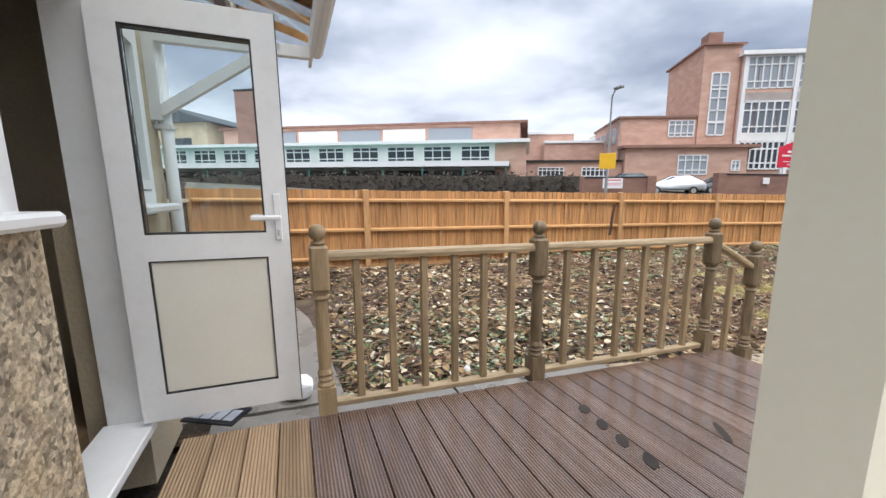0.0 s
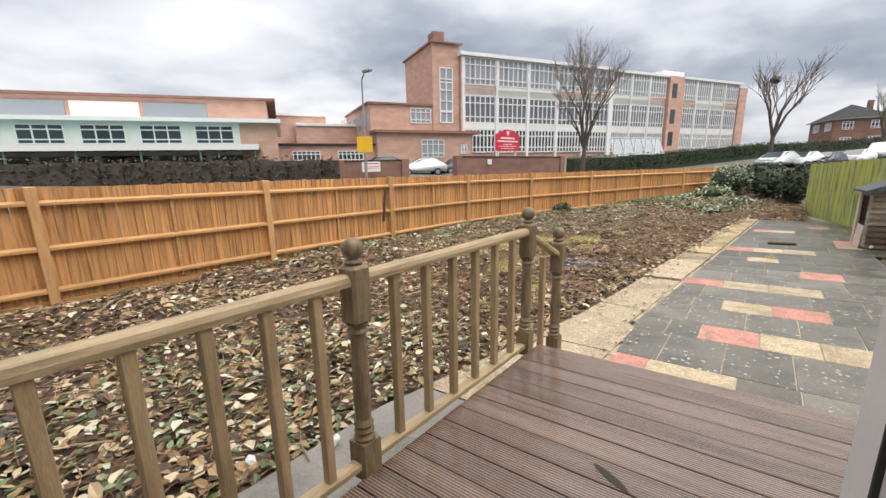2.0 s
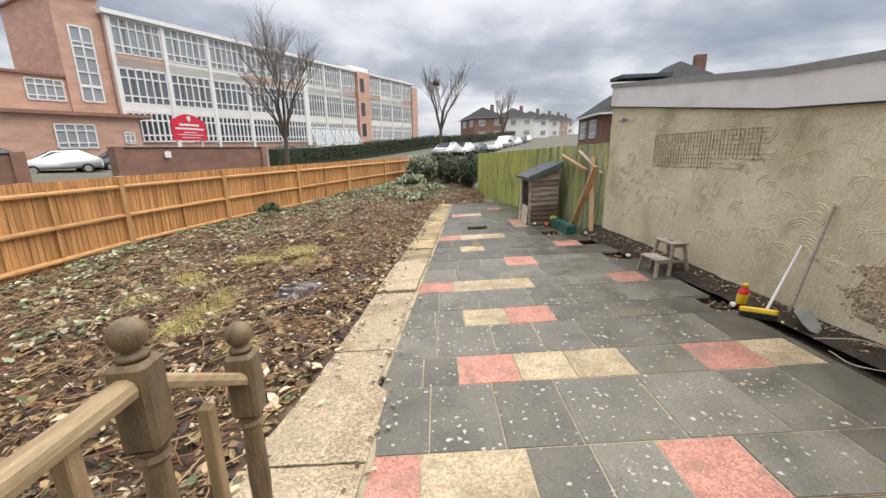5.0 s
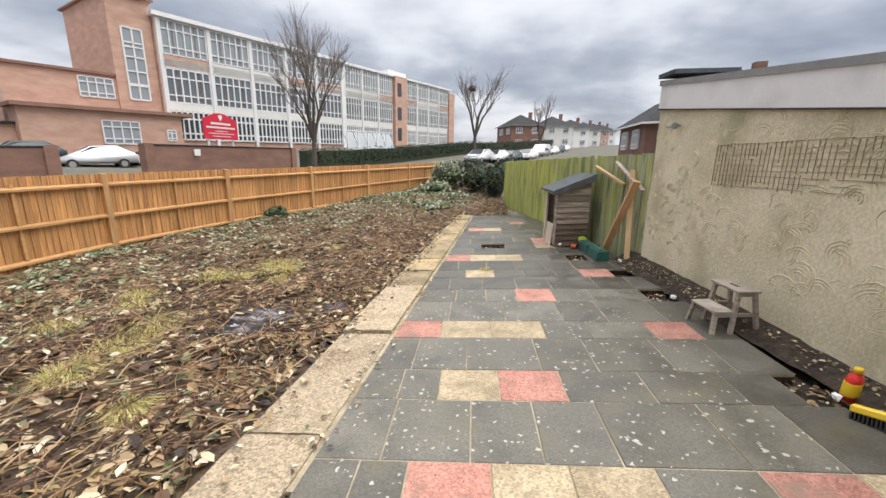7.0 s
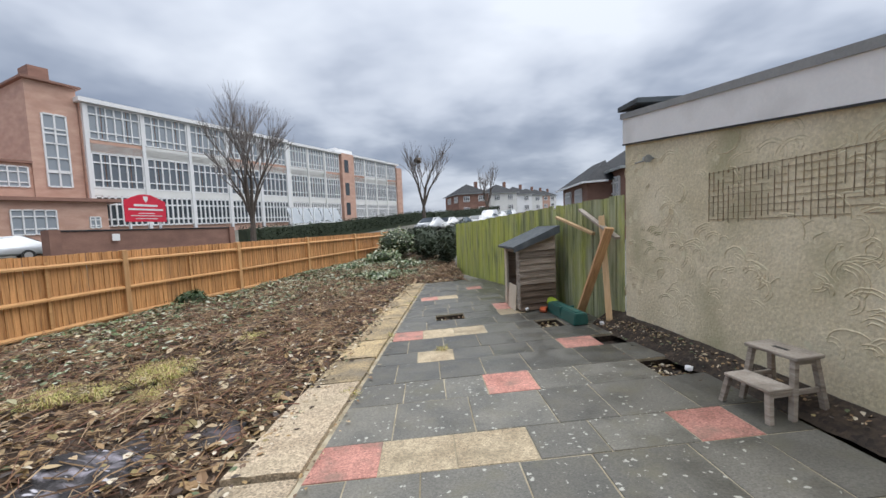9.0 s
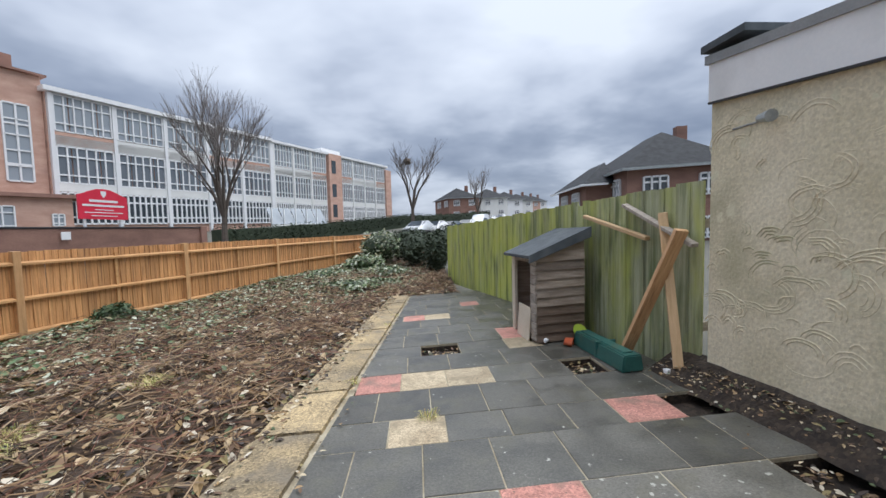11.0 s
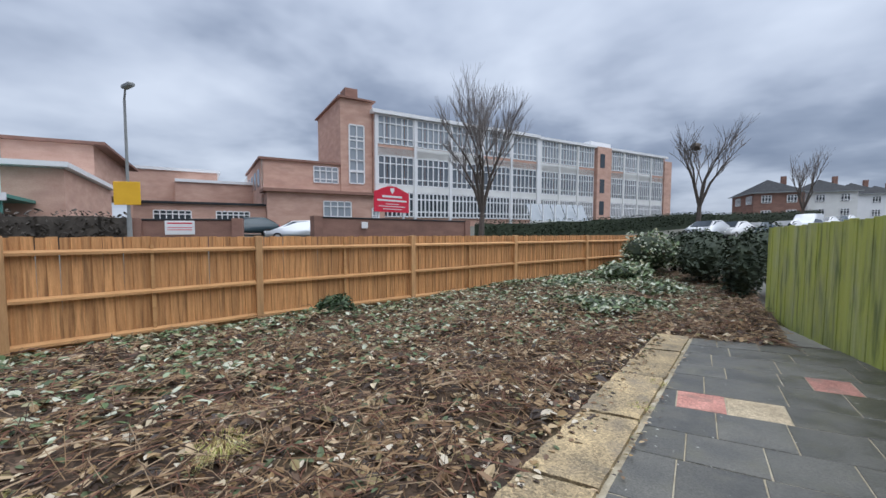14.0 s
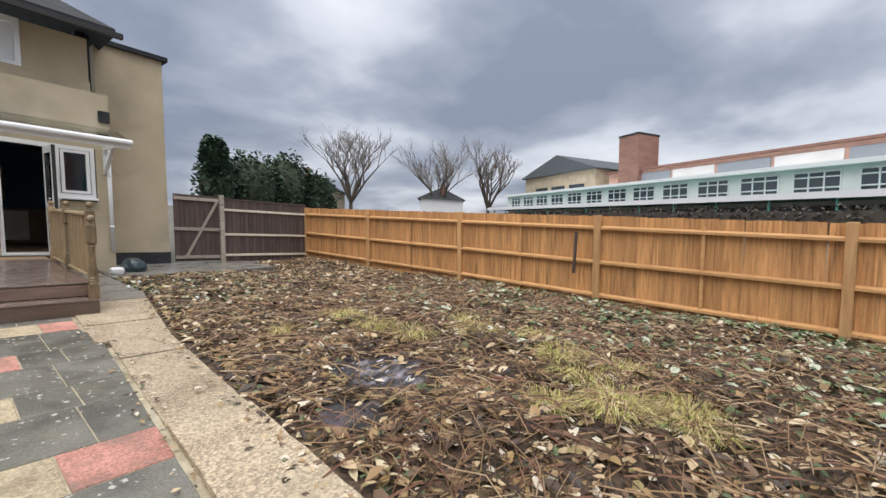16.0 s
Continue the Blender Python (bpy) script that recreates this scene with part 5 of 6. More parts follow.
# extension with the second door, folded back
EX = 1.38
ext = thing("wall_extension", "white extension beside the deck, with unseen glazing added to let light in", "wall", kind="structure")
part("side_wall", boxes((EX, EX + 0.2, -3.25, -2.35, 0.0, 2.6)), WHITEBAND, ext)
part("front_wall", boxes((EX + 0.2, 3.5, -2.55, -2.35, 0.0, 2.6)), HOUSE, ext)
part("over_door", boxes((EX, EX + 0.2, FY, -3.25, 2.3, 2.6)), WHITEP, ext)
# unseen floor, made pale to bounce light onto the door jamb
part("inner_floor", boxes((EX, 4.2, FY, -2.55, 0.2, 0.36)), PLY, ext)
# unseen glass roof, white inner walls and pane, added to brighten the doorway
part("added_glass_roof", boxes((EX, 4.2, FY, -2.35, 2.6, 2.62)), GLASS, ext).visible_shadow = False
part("inner_back", boxes((4.2, 4.3, FY, -2.35, 0.2, 1.2)), WHITEP, ext)
part("inner_side", boxes((EX + 0.3, 4.2, FY - 0.2, FY, 0.2, 1.0)), WHITEP, ext)
part("added_inner_pane", boxes((EX + 0.3, 4.2, FY - 0.1, FY - 0.09, 1.0, 2.6)), GLASS, ext).visible_shadow = False
d2 = thing("door_2", "white plastic extension door folded back against the wall", "door", kind="structure")
part("door_frame", boxes((EX - 0.03, EX + 0.08, -3.765, -3.685, 0.36, 2.3), (EX - 0.03, EX + 0.08, FY, FY + 0.06, 0.36, 2.3), (EX - 0.03, EX + 0.08, FY + 0.06, -3.765, 2.23, 2.3)), CREAM, d2, "cream-white door frame")
part("side_frame", boxes((EX - 0.01, EX + 0.07, -3.685, -3.25, 0.36, 2.3)), UPVC, d2)
lf = thing("leaf", "", "", pose(1.325, -3.31, 0.41, 0, 0, 109)); lf.parent = d2
LW2, LH2 = 0.88, 1.86
part("leaf_frame", boxes((0, 0.1, -0.03, 0.03, 0, LH2), (LW2 - 0.1, LW2, -0.03, 0.03, 0, LH2), (0.1, LW2 - 0.1, -0.03, 0.03, 0, 0.12), (0.1, LW2 - 0.1, -0.03, 0.03, LH2 - 0.11, LH2)), UPVC, lf)
part("leaf_gasket", boxes((0.1, 0.108, -0.027, 0.034, 0.12, LH2 - 0.11), (LW2 - 0.108, LW2 - 0.1, -0.027, 0.034, 0.12, LH2 - 0.11)), RUBBER, lf)
part("leaf_panel", soft_box(0.108, LW2 - 0.108, -0.02, 0.02, 0.12, LH2 - 0.11, 0.003), WHITEP, lf)

# brown gate and fence closing the garden
gt = thing("garden_gate", "dark brown timber gate with a pale diagonal brace", "gate", pose(-2.85, -6.02, 0.02, 0, 0, 178))
for i in range(9):
    part("board", soft_box(0.02 + i * 0.115, 0.13 + i * 0.115, -0.012, 0.012, 0.05, 1.7, 0.003), GATEWOOD, gt)
for z in (0.15, 0.85, 1.6):
    part("ledge", soft_box(0.02, 1.05, -0.055, -0.012, z - 0.04, z + 0.04, 0.004), GREYWOOD, gt)
part("brace", soft_box(-0.03, 0.03, -0.06, -0.02, 0, 1.6, 0.004), GREYWOOD, gt, "pale grey brace").matrix_basis = pose(0.25, 0, 0.15, 0, 28, 0)
part("gate_post", soft_box(1.06, 1.17, -0.07, 0.04, -0.1, 1.75, 0.008), GREYWOOD, gt)
bf = thing("brown_fence", "dark brown timber fence panels with pale rails", "fence", pose(-4.03, -6.06, 0, 0, 0, 178))
for i in range(22):
    part("board", soft_box(0.01 + i * 0.11, 0.115 + i * 0.11, -0.01, 0.01, 0.02, 1.66, 0.003), GATEWOOD, bf)
for z in (0.2, 0.75, 1.4):
    part("rail", soft_box(0, 2.42, -0.05, -0.01, z - 0.03, z + 0.03, 0.004), PLY, bf)
part("capping", soft_box(0, 2.42, -0.03, 0.03, 1.66, 1.7, 0.004), GATEWOOD, bf)


# ---- the school across the street ----
U = Vector((0.455, 0.8905, 0)).normalized()
UA = math.degrees(math.atan2(U.y, U.x))
SM = pose(-30.8, 41.0, 0, 0, 0, UA)      # x along the facade, y behind it
sch = thing("school_building", "three-storey brick school with white-framed window bands", "building", SM)
G0 = 2.0
part("wall", boxes((0, 57, 0.15, 11, G0, 16.2)), BRICK, sch)
part("roof", boxes((-0.3, 25.2, -0.5, 11.3, 16.2, 16.6), (25.2, 57.2, -0.4, 11.3, 16.1, 16.45), (37, 42, 0.5, 8, 16.4, 17.3)), WHITEP, sch, "pale flat roof edge")
part("end_wall", boxes((56.4, 58.6, -0.3, 9, G0, 15.6)), BRICK, sch, "orange brick stair end")
BAYS = [(0.25 + 4.98 * i, 0.25 + 4.98 * (i + 1)) for i in range(5)] + [(25.6 + 3.95 * i, 25.6 + 3.95 * (i + 1)) for i in range(3)] + [(41.0 + 3.85 * i, 41.0 + 3.85 * (i + 1)) for i in range(4)]
FL = [(12.95, 16.1), (8.35, 11.6), (4.65, 7.5)]


def school_window(w, h, nx, bar=0.1):
    bm = bmesh.new()
    for i in range(nx + 1):
        x = w * i / nx
        box(bm, x - bar / 2, x + bar / 2, -0.1, 0.08, 0, h)
    for z in (0, h * 0.22, h * 0.74, h):
        for i in range(nx):
            box(bm, w * i / nx + bar / 2, w * (i + 1) / nx - bar / 2, -0.09, 0.08, z - bar / 2, z + bar / 2)
    return bm


cache = {}
for bi, (a, b) in enumerate(BAYS):
    part("pier", boxes((a - 0.16, a + 0.16, -0.18, 0.15, G0, 16.15)), WHITEP if bi < 5 else PANEL, sch, "white upright pier")
    for fi, (z0, z1) in enumerate(FL):
        w, h = b - a - 0.5, z1 - z0
        key = (round(w, 2), fi)
        if key not in cache:
            g = bmesh.new()
            for i in range(4):
                box(g, w * i / 4 + 0.05, w * (i + 1) / 4 - 0.05, 0.02, 0.05, 0, h)
            # pane colour carries the reflected sky, palest on the top floor
            cache[key] = (mesh_of(school_window(w, h, 8 if fi == 2 else 6, 0.15 if fi == 2 else 0.12), "window_frame", WHITEP), mesh_of(g, "pane", (GLASS_SKY, GLASS_MID, GLASS_DARK)[fi]))
        wn_ = new("window"); wn_.parent = sch; wn_.matrix_basis = pose(a + 0.25, 0, z0)
        piece("window_frame", cache[key][0], wn_); piece("pane", cache[key][1], wn_)
        part("spandrel", boxes((a + 0.17, b - 0.17, -0.06, 0.14, z1 + 0.1, min(z1 + 0.95, 16.15))) if fi else boxes((a + 0.17, b - 0.17, -0.06, 0.14, 11.75, 12.85)), (BRICK if (bi % 4 in (0, 3)) else PANEL) if fi == 0 else PANEL, sch)
part("pier", boxes((24.9, 25.5, -0.22, 0.15, G0, 16.15)), WHITEP, sch)
part("stair_column", boxes((37.6, 41.0, -0.5, 0.15, G0, 16.3)), BRICK, sch, "brick stair column")
for z in (13, 9, 5.5):
    part("stair_window", boxes((38.2, 39.3, -0.55, -0.5, z, z + 2.2)), GLASS_DARK, sch)
# tower
part("tower_wall", boxes((-3.7, -0.05, 0.4, 9.6, G0, 17.4)), BRICK, sch, "taller brick stair tower")
bm = bmesh.new(); prism(bm, [(-4.0, -0.0), (0.25, -0.0), (0.25, 9.9), (-4.0, 9.9)], 17.4, [17.62, 17.55, 17.5, 17.55]); part("tower_roof", bm, BRICK_DARK, sch)
part("chimney", boxes((-2.2, -0.7, 3.2, 5, 17.4, 19.7)), BRICK_DARK, sch)
tw = new("window"); tw.parent = sch; tw.matrix_basis = pose(-2.75, 0.38, 8.3)
part("window_frame", school_window(1.7, 6.4, 2, 0.14), WHITEP, tw); part("pane", boxes((0, 1.7, 0.0, 0.03, 0, 6.4)), GLASS_SKY, tw)
for i in range(1, 5):
    part("window_bar", boxes((0, 1.7, -0.1, 0.02, 1.28 * i - 0.06, 1.28 * i + 0.06)), WHITEP, tw)
# lower wings
part("wing_wall", boxes((-11.8, -3.7, 0.6, 12, G0, 10.2)), BRICK, sch, "two-storey brick wing")
part("wing_roof", boxes((-12.0, -3.7, 0.35, 12.2, 10.2, 10.42)), BRICK_DARK, sch)
part("porch_wall", boxes((-11.6, 0.6, -1.6, 0.35, G0 - 0.4, 6.75)), BRICK, sch, "single-storey brick front")
part("porch_roof", boxes((-12.0, 1.6, -2.1, 0.38, 6.75, 7.05)), BRICK_DARK, sch)
part("side_wall", boxes((-11.75, -11.6, 0.6, 16, G0, 10.2)), PANEL, sch)
for x, z, w, h, y in ((-6.6, 8.2, 2.6, 1.7, 0.58), (-6.2, 4.0, 2.9, 2.0, -1.62), (-0.9, 4.4, 0.8, 1.0, -1.62)):
    o = new("window"); o.parent = sch; o.matrix_basis = pose(x, y, z)
    part("window_frame", school_window(w, h, 4 if w > 1 else 2, 0.1), WHITEP, o); part("pane", boxes((0, w, 0, 0.01, 0, h)), GLASS_SKY, o)
for i in range(5):
    part("side_window", boxes((-11.82, -11.76, 1.6 + i * 2.6, 3.2 + i * 2.6, 7.6, 9.4)), GLASS_SKY, sch)
# rear wings, further left
rw = thing("school_rear_wing", "lower brick school wing with white window bands behind the car park", "building", pose(-52, 37, 0, 0, 0, UA + 90))
for i, (x0, x1, y0, z0, z1) in enumerate(((-10, 3, -2, 3.5, 8.4), (-8, 14, 2, 3.5, 9.8))):
    part("wall", boxes((x0, x1, y0, y0 + 8, z0, z1)), BRICK, rw); part("roof", boxes((x0 - 0.2, x1 + 0.2, y0 - 0.3, y0 + 8, z1, z1 + 0.3)), WHITEP, rw)
    for j in range(6):
        part("window", boxes((x0 + 0.7 + j * 2.0, x0 + 2.3 + j * 2.0, y0 - 0.05, y0 + 0.02, z1 - 2.0, z1 - 0.8)), GLASS_DARK, rw)
bx = thing("school_outbuilding", "single-storey brick block with a white-barred window", "building", pose(-38, 25.5, 0, 0, 0, UA))
part("wall", boxes((-5, 6, 0, 6, 2.5, 5.4)), BRICK, bx); part("roof", boxes((-5.2, 6.2, -0.3, 6, 5.4, 5.6)), SLATE, bx)
for x in (-3.6, 1.2):
    o = new("window"); o.parent = bx; o.matrix_basis = pose(x, -0.03, 3.6)
    part("window_frame", school_window(2.8, 1.2, 6, 0.09), WHITEP, o); part("pane", boxes((0, 2.8, 0, 0.01, 0, 1.2)), GLASS_DARK, o)

# ---- long low school block ----
VA = math.degrees(math.atan2(-0.854, -0.52))
LB = thing("school_long_block", "long low school block with a green canopy and clerestory storey", "building", pose(-26.4, 12.5, 0, 0, 0, VA))
part("wall", boxes((0, 42, -9, 0, 1.5, 5.55)), PANEL, LB)
part("end_wall", boxes((-0.12, 2.2, -9, 0.06, 1.5, 5.5)), BRICK, LB)
part("roof", boxes((-0.4, 42, -9, 0.5, 5.55, 5.8)), WHITEP, LB, "white roof edge")
part("upper_wall", boxes((0.5, 32, -18, -8, 5.5, 8.35)), BRICK, LB)
part("upper_roof", boxes((-0.2, 32.3, -18.5, -7.6, 8.35, 8.53)), BRICK_DARK, LB)
for i in range(5):
    part("upper_panel", boxes((5 + i * 4.6, 9.3 + i * 4.6, -8.02, -7.9, 6.3, 8.0)), PANEL if i % 2 else GLASS_SKY, LB)
for i in range(13):
    o = new("window"); o.parent = LB; o.matrix_basis = pose(2.6 + i * 3.0, 0.0, 4.25)
    part("pane", boxes((0, 2.2, -0.02, 0.03, 0, 1.1)), GLASS_DARK, o)
    part("window_frame", school_window(2.2, 1.1, 3, 0.07), WHITEP, o)
part("canopy", boxes((1, 42, 0.0, 3.0, 3.75, 3.9)), TEAL, LB, "teal canopy")
part("canopy_edge", boxes((1, 42, 3.0, 3.06, 3.62, 3.95)), WHITEP, LB)
for i in range(14):
    part("canopy_post", boxes((1.2 + i * 3, 1.3 + i * 3, 2.8, 2.9, 1.5, 3.75)), TEAL, LB)
    part("lower_pane", boxes((1.4 + i * 3, 4.0 + i * 3, 0.02, 0.05, 2.2, 3.5)), GLASS_DARK, LB)
ch = thing("boiler_chimney", "square brick boiler chimney behind the long block", "chimney", pose(-48.6, -7.2, 0, 0, 0, VA))
part("shaft", boxes((-1.4, 1.4, -1.4, 1.4, 2, 12.1)), BRICK_DARK, ch); part("cap", boxes((-1.45, 1.45, -1.45, 1.45, 12.1, 12.3)), SLATE, ch)
hl = thing("school_hall", "tan brick hall with a grey pitched roof", "building", pose(-60, -14, 1.3, 0, 0, VA))
part("wall", boxes((-7, 9, -8, 8, 2, 7.8)), HOUSE, hl)
bm = bmesh.new(); prism(bm, [(-7.5, -8.5), (9.5, -8.5), (9.5, 8.5), (-7.5, 8.5)], 7.8, 7.9)
vs = [bm.verts.new(c) for c in ((-7.5, -8.5, 7.9), (9.5, -8.5, 7.9), (9.5, 8.5, 7.9), (-7.5, 8.5, 7.9), (1, -8, 10.5), (1, 8, 10.5))]
for f in ((0, 1, 4), (1, 2, 5, 4), (2, 3, 5), (3, 0, 4, 5)):
    bm.faces.new([vs[i] for i in f])
part("roof", bm, FELT, hl)
for i in range(3):
    part("window", boxes((-5 + i * 4, -2 + i * 4, 8, 8.05, 4.8, 6.2)), GLASS_DARK, hl)

# ---- street ----
def street_wall(p, q, h, base, label):
    o = thing("garden_wall", label, "wall", along((p[0], p[1], base), q))
    L = math.dist(p, q)
    part("brickwork", boxes((0, L, -0.11, 0.11, 0, h - 0.08)), BRICK_DARK, o)
    part("coping", soft_box(-0.05, L + 0.05, -0.16, 0.16, h - 0.08, h, 0.015), SLATE, o)
    for x in (0, L):
        part("pier", boxes((x - 0.24, x + 0.24, -0.24, 0.24, 0, h + 0.02)), BRICK_DARK, o)


street_wall((-16.1, 19.6), (-13.1, 30.2), 1.55, 1.4, "low dark-red brick boundary wall with a coping")
street_wall((-20.8, 13.4), (-18.2, 16.6), 1.4, 1.4, "short brick wall beside the school gate")
sg = thing("school_sign", "red school name board with an arched top and white lines", "sign", along((-15.15, 23.0, 2.9), (-14.5, 25.8)))
bm = bmesh.new()
pr = [(0, 0.45), (2.6, 0.45), (2.6, 1.62), (2.25, 1.72), (2.1, 1.8), (1.65, 1.95), (1.3, 1.98), (0.95, 1.95), (0.5, 1.8), (0.35, 1.72), (0, 1.62)]
fv = [bm.verts.new((x, -0.03, z)) for x, z in pr]; bv = [bm.verts.new((x, 0.03, z)) for x, z in pr]
bm.faces.new(fv); bm.faces.new(bv[::-1])
for i in range(len(pr)):
    bm.faces.new((fv[i], bv[i], bv[(i + 1) % len(pr)], fv[(i + 1) % len(pr)]))
part("board", bm, REDSIGN, sg)
part("lettering", boxes((0.55, 2.05, -0.042, -0.034, 1.3, 1.42), (0.2, 2.4, -0.042, -0.034, 1.08, 1.18), (0.8, 1.8, -0.042, -0.034, 0.9, 0.94), (0.3, 2.3, -0.042, -0.034, 0.76, 0.8), (0.6, 2.0, -0.042, -0.034, 0.6, 0.64)), WHITEP, sg, "white lines of writing")
bm = bmesh.new(); prism(bm, [(-0.14, 0.16), (-0.14, 0), (0, -0.18), (0.14, 0), (0.14, 0.16)], 0, 0.012); part("crest", bm, WHITEP, sg, "small white shield").matrix_basis = pose(1.3, -0.034, 1.7, 90, 0, 0)
for x in (0.35, 2.25):
    part("post", boxes((x - 0.05, x + 0.05, 0.035, 0.12, -1.4, 1.6)), WHITEP, sg)
lp = thing("street_lamp", "tall grey street lamp with a yellow board on its pole", "lamp post", pose(-16.1, 11.3, 1.35))
bm = bmesh.new(); tube(bm, (0, 0, 0), (0, 0, 1.2), 0.08, 0.075, 10); tube(bm, (0, 0, 1.2), (0.05, 0, 5.2), 0.055, 0.04, 10); tube(bm, (0.05, 0, 5.2), (0.42, -0.1, 5.52), 0.035, 0.03, 8); part("column", bm, POLE, lp)
bm = soft_box(0.3, 0.85, -0.2, 0.02, 5.45, 5.58, 0.03); part("lantern", bm, POLE, lp)
part("yellow_board", soft_box(-0.4, 0.4, -0.09, -0.06, 1.62, 2.42, 0.01), YELLOW, lp, "plain yellow board").matrix_basis = pose(0, 0, 0, 0, 0, 48)
nb = thing("notice_board", "white notice with a red top line on the brick wall", "sign", along((-19.5, 14.0, 2.05), (-18.8, 15.0)))
part("panel", soft_box(0, 1.15, -0.2, -0.17, 0, 0.62, 0.01), WHITEP, nb); part("lettering", boxes((0.1, 1.05, -0.206, -0.2, 0.48, 0.54), (0.1, 1.05, -0.206, -0.2, 0.3, 0.33), (0.1, 1.05, -0.206, -0.2, 0.2, 0.23)), REDSIGN, nb, "red lines of writing")
nb2 = thing("notice_plate", "small white plate on the boundary wall", "sign", along((-15.3, 22.0, 2.35), (-15.0, 23.0)))
part("panel", soft_box(0, 0.4, -0.16, -0.13, 0, 0.36, 0.01), WHITEP, nb2)


def car(paint, label, m, hatch=True, van=False):
    o = thing("car", label, "car", m, "parked cars")
    L, Wd = 4.2, 1.72
    side = [(0, 0.35), (0.02, 0.68), (0.9, 0.92), (1.75, 1.42), (3.1, 1.46), (3.95, 1.0), (4.18, 0.85), (4.2, 0.35)] if not van else [(0, 0.35), (0.05, 0.9), (0.7, 1.15), (1.3, 1.85), (4.1, 1.9), (4.2, 1.0), (4.2, 0.35)]
    bm = bmesh.new()
    a = [bm.verts.new((x, -Wd / 2 + (0.14 if z > 1.1 else 0), z)) for x, z in side]; b = [bm.verts.new((x, Wd / 2 - (0.14 if z > 1.1 else 0), z)) for x, z in side]
    bm.faces.new(a); bm.faces.new(b[::-1])
    for i in range(len(side)):
        bm.faces.new((a[i], b[i], b[(i + 1) % len(side)], a[(i + 1) % len(side)]))
    bmesh.ops.bevel(bm, geom=bm.edges[:], offset=0.06, segments=2, affect="EDGES")
    part("body", bm, paint, o, "", True)
    for s in (-1, 1):
        bm = bmesh.new(); y = s * (Wd / 2 - 0.04)
        g = [(1.15, 0.98), (1.8, 1.36), (3.0, 1.38), (3.6, 1.0)]
        q0 = [bm.verts.new((x, y - s * 0.09 * (z > 1.1) - s * 0.02, z)) for x, z in g]; q1 = [bm.verts.new((x, y - s * 0.09 * (z > 1.1) + s * 0.012, z)) for x, z in g]
        bm.faces.new(q0); bm.faces.new(q1[::-1])
        for i in range(4):
            bm.faces.new((q0[i], q1[i], q1[(i + 1) % 4], q0[(i + 1) % 4]))
        part("side_window", bm, GLASS_DARK, o)
        for x in (0.8, 3.35):
            bm = bmesh.new(); tube(bm, (x, s * Wd / 2 - s * 0.2, 0.31), (x, s * (Wd / 2 + 0.01), 0.31), 0.31, 0.31, 16)
            wh = part("wheel", bm, RUBBER, o)
            bm = bmesh.new(); tube(bm, (x, s * Wd / 2, 0.31), (x, s * (Wd / 2 + 0.02), 0.31), 0.19, 0.18, 12); part("rim", bm, STEEL, wh)
        part("headlight", soft_box(-0.01, 0.12, s * 0.6 - 0.15, s * 0.6 + 0.15, 0.62, 0.74, 0.02), WHITEP, o)
        part("tail_light", soft_box(4.1, 4.21, s * 0.68 - 0.1, s * 0.68 + 0.1, 0.72, 0.9, 0.02), REDSIGN, o)
    for nm, g in (("windscreen", ((0.98, 0.97), (1.72, 1.41))), ("rear_window", ((3.9, 1.05), (3.18, 1.43)))):
        bm = bmesh.new(); (xa, za), (xb, zb) = g; k = 0.015
        vs = [bm.verts.new(c) for c in ((xa, -0.7, za), (xa, 0.7, za), (xb, 0.6, zb), (xb, -0.6, zb))]; ws = [bm.verts.new(v.co + Vector((-k if nm == "windscreen" else k, 0, 0.03))) for v in vs]
        bm.faces.new(vs[::-1]); bm.faces.new(ws)
        for i in range(4):
            bm.faces.new((vs[i], vs[(i + 1) % 4], ws[(i + 1) % 4], ws[i]))
        part(nm, bm, GLASS_DARK, o)
    return o


car(CARSILVER, "silver hatchback parked by the school gate", pose(-24.6, 22.6, 1.75, 0, 0, 50))
car(CARDARK, "dark car parked by the school gate", pose(-23.0, 26.2, 1.8, 0, 0, 70))
car(CARDARK, "dark saloon parked in the school car park", pose(-28, 21.0, 2.1, 0, 0, 60))
for i, (x, y) in enumerate(((0.4, 42), (2.2, 44.5), (4.0, 47), (6.6, 52), (9.2, 58), (11.6, 64), (14.0, 71), (16.5, 79))):
    car((CARSILVER, CARWHITE, CARDARK, CARWHITE, CARSILVER, CARWHITE, CARDARK, CARWHITE)[i], ("silver car parked up the street", "white car parked up the street", "dark car parked up the street", "white car parked up the street")[i % 4 if i < 4 else (0, 1, 2, 1)[i - 4]], pose(x, y, land(x, y) - 0.12, 0, 0, 64), van=(i in (4,)))
tow = thing("bicycle_shelter", "glazed shelter with slanted panes beside the school", "shelter", along((-10.6, 36.5, 2.2), (-6.0, 44)))
for i in range(5):
    bm = boxes((i * 1.25 + 0.05, i * 1.25 + 1.2, -0.02, 0.02, 0, 1.6)); part("pane", bm, GLASS_SKY, tow).matrix_basis = pose(0, 0, 0.9, -28, 0, 0)
    part("frame_post", boxes((i * 1.25 - 0.04, i * 1.25 + 0.04, 0.0, 0.1, -0.6, 2.3)), WHITEP, tow)
part("plinth", boxes((0, 6.3, -0.05, 0.1, -0.6, 0.9)), PANEL, tow)


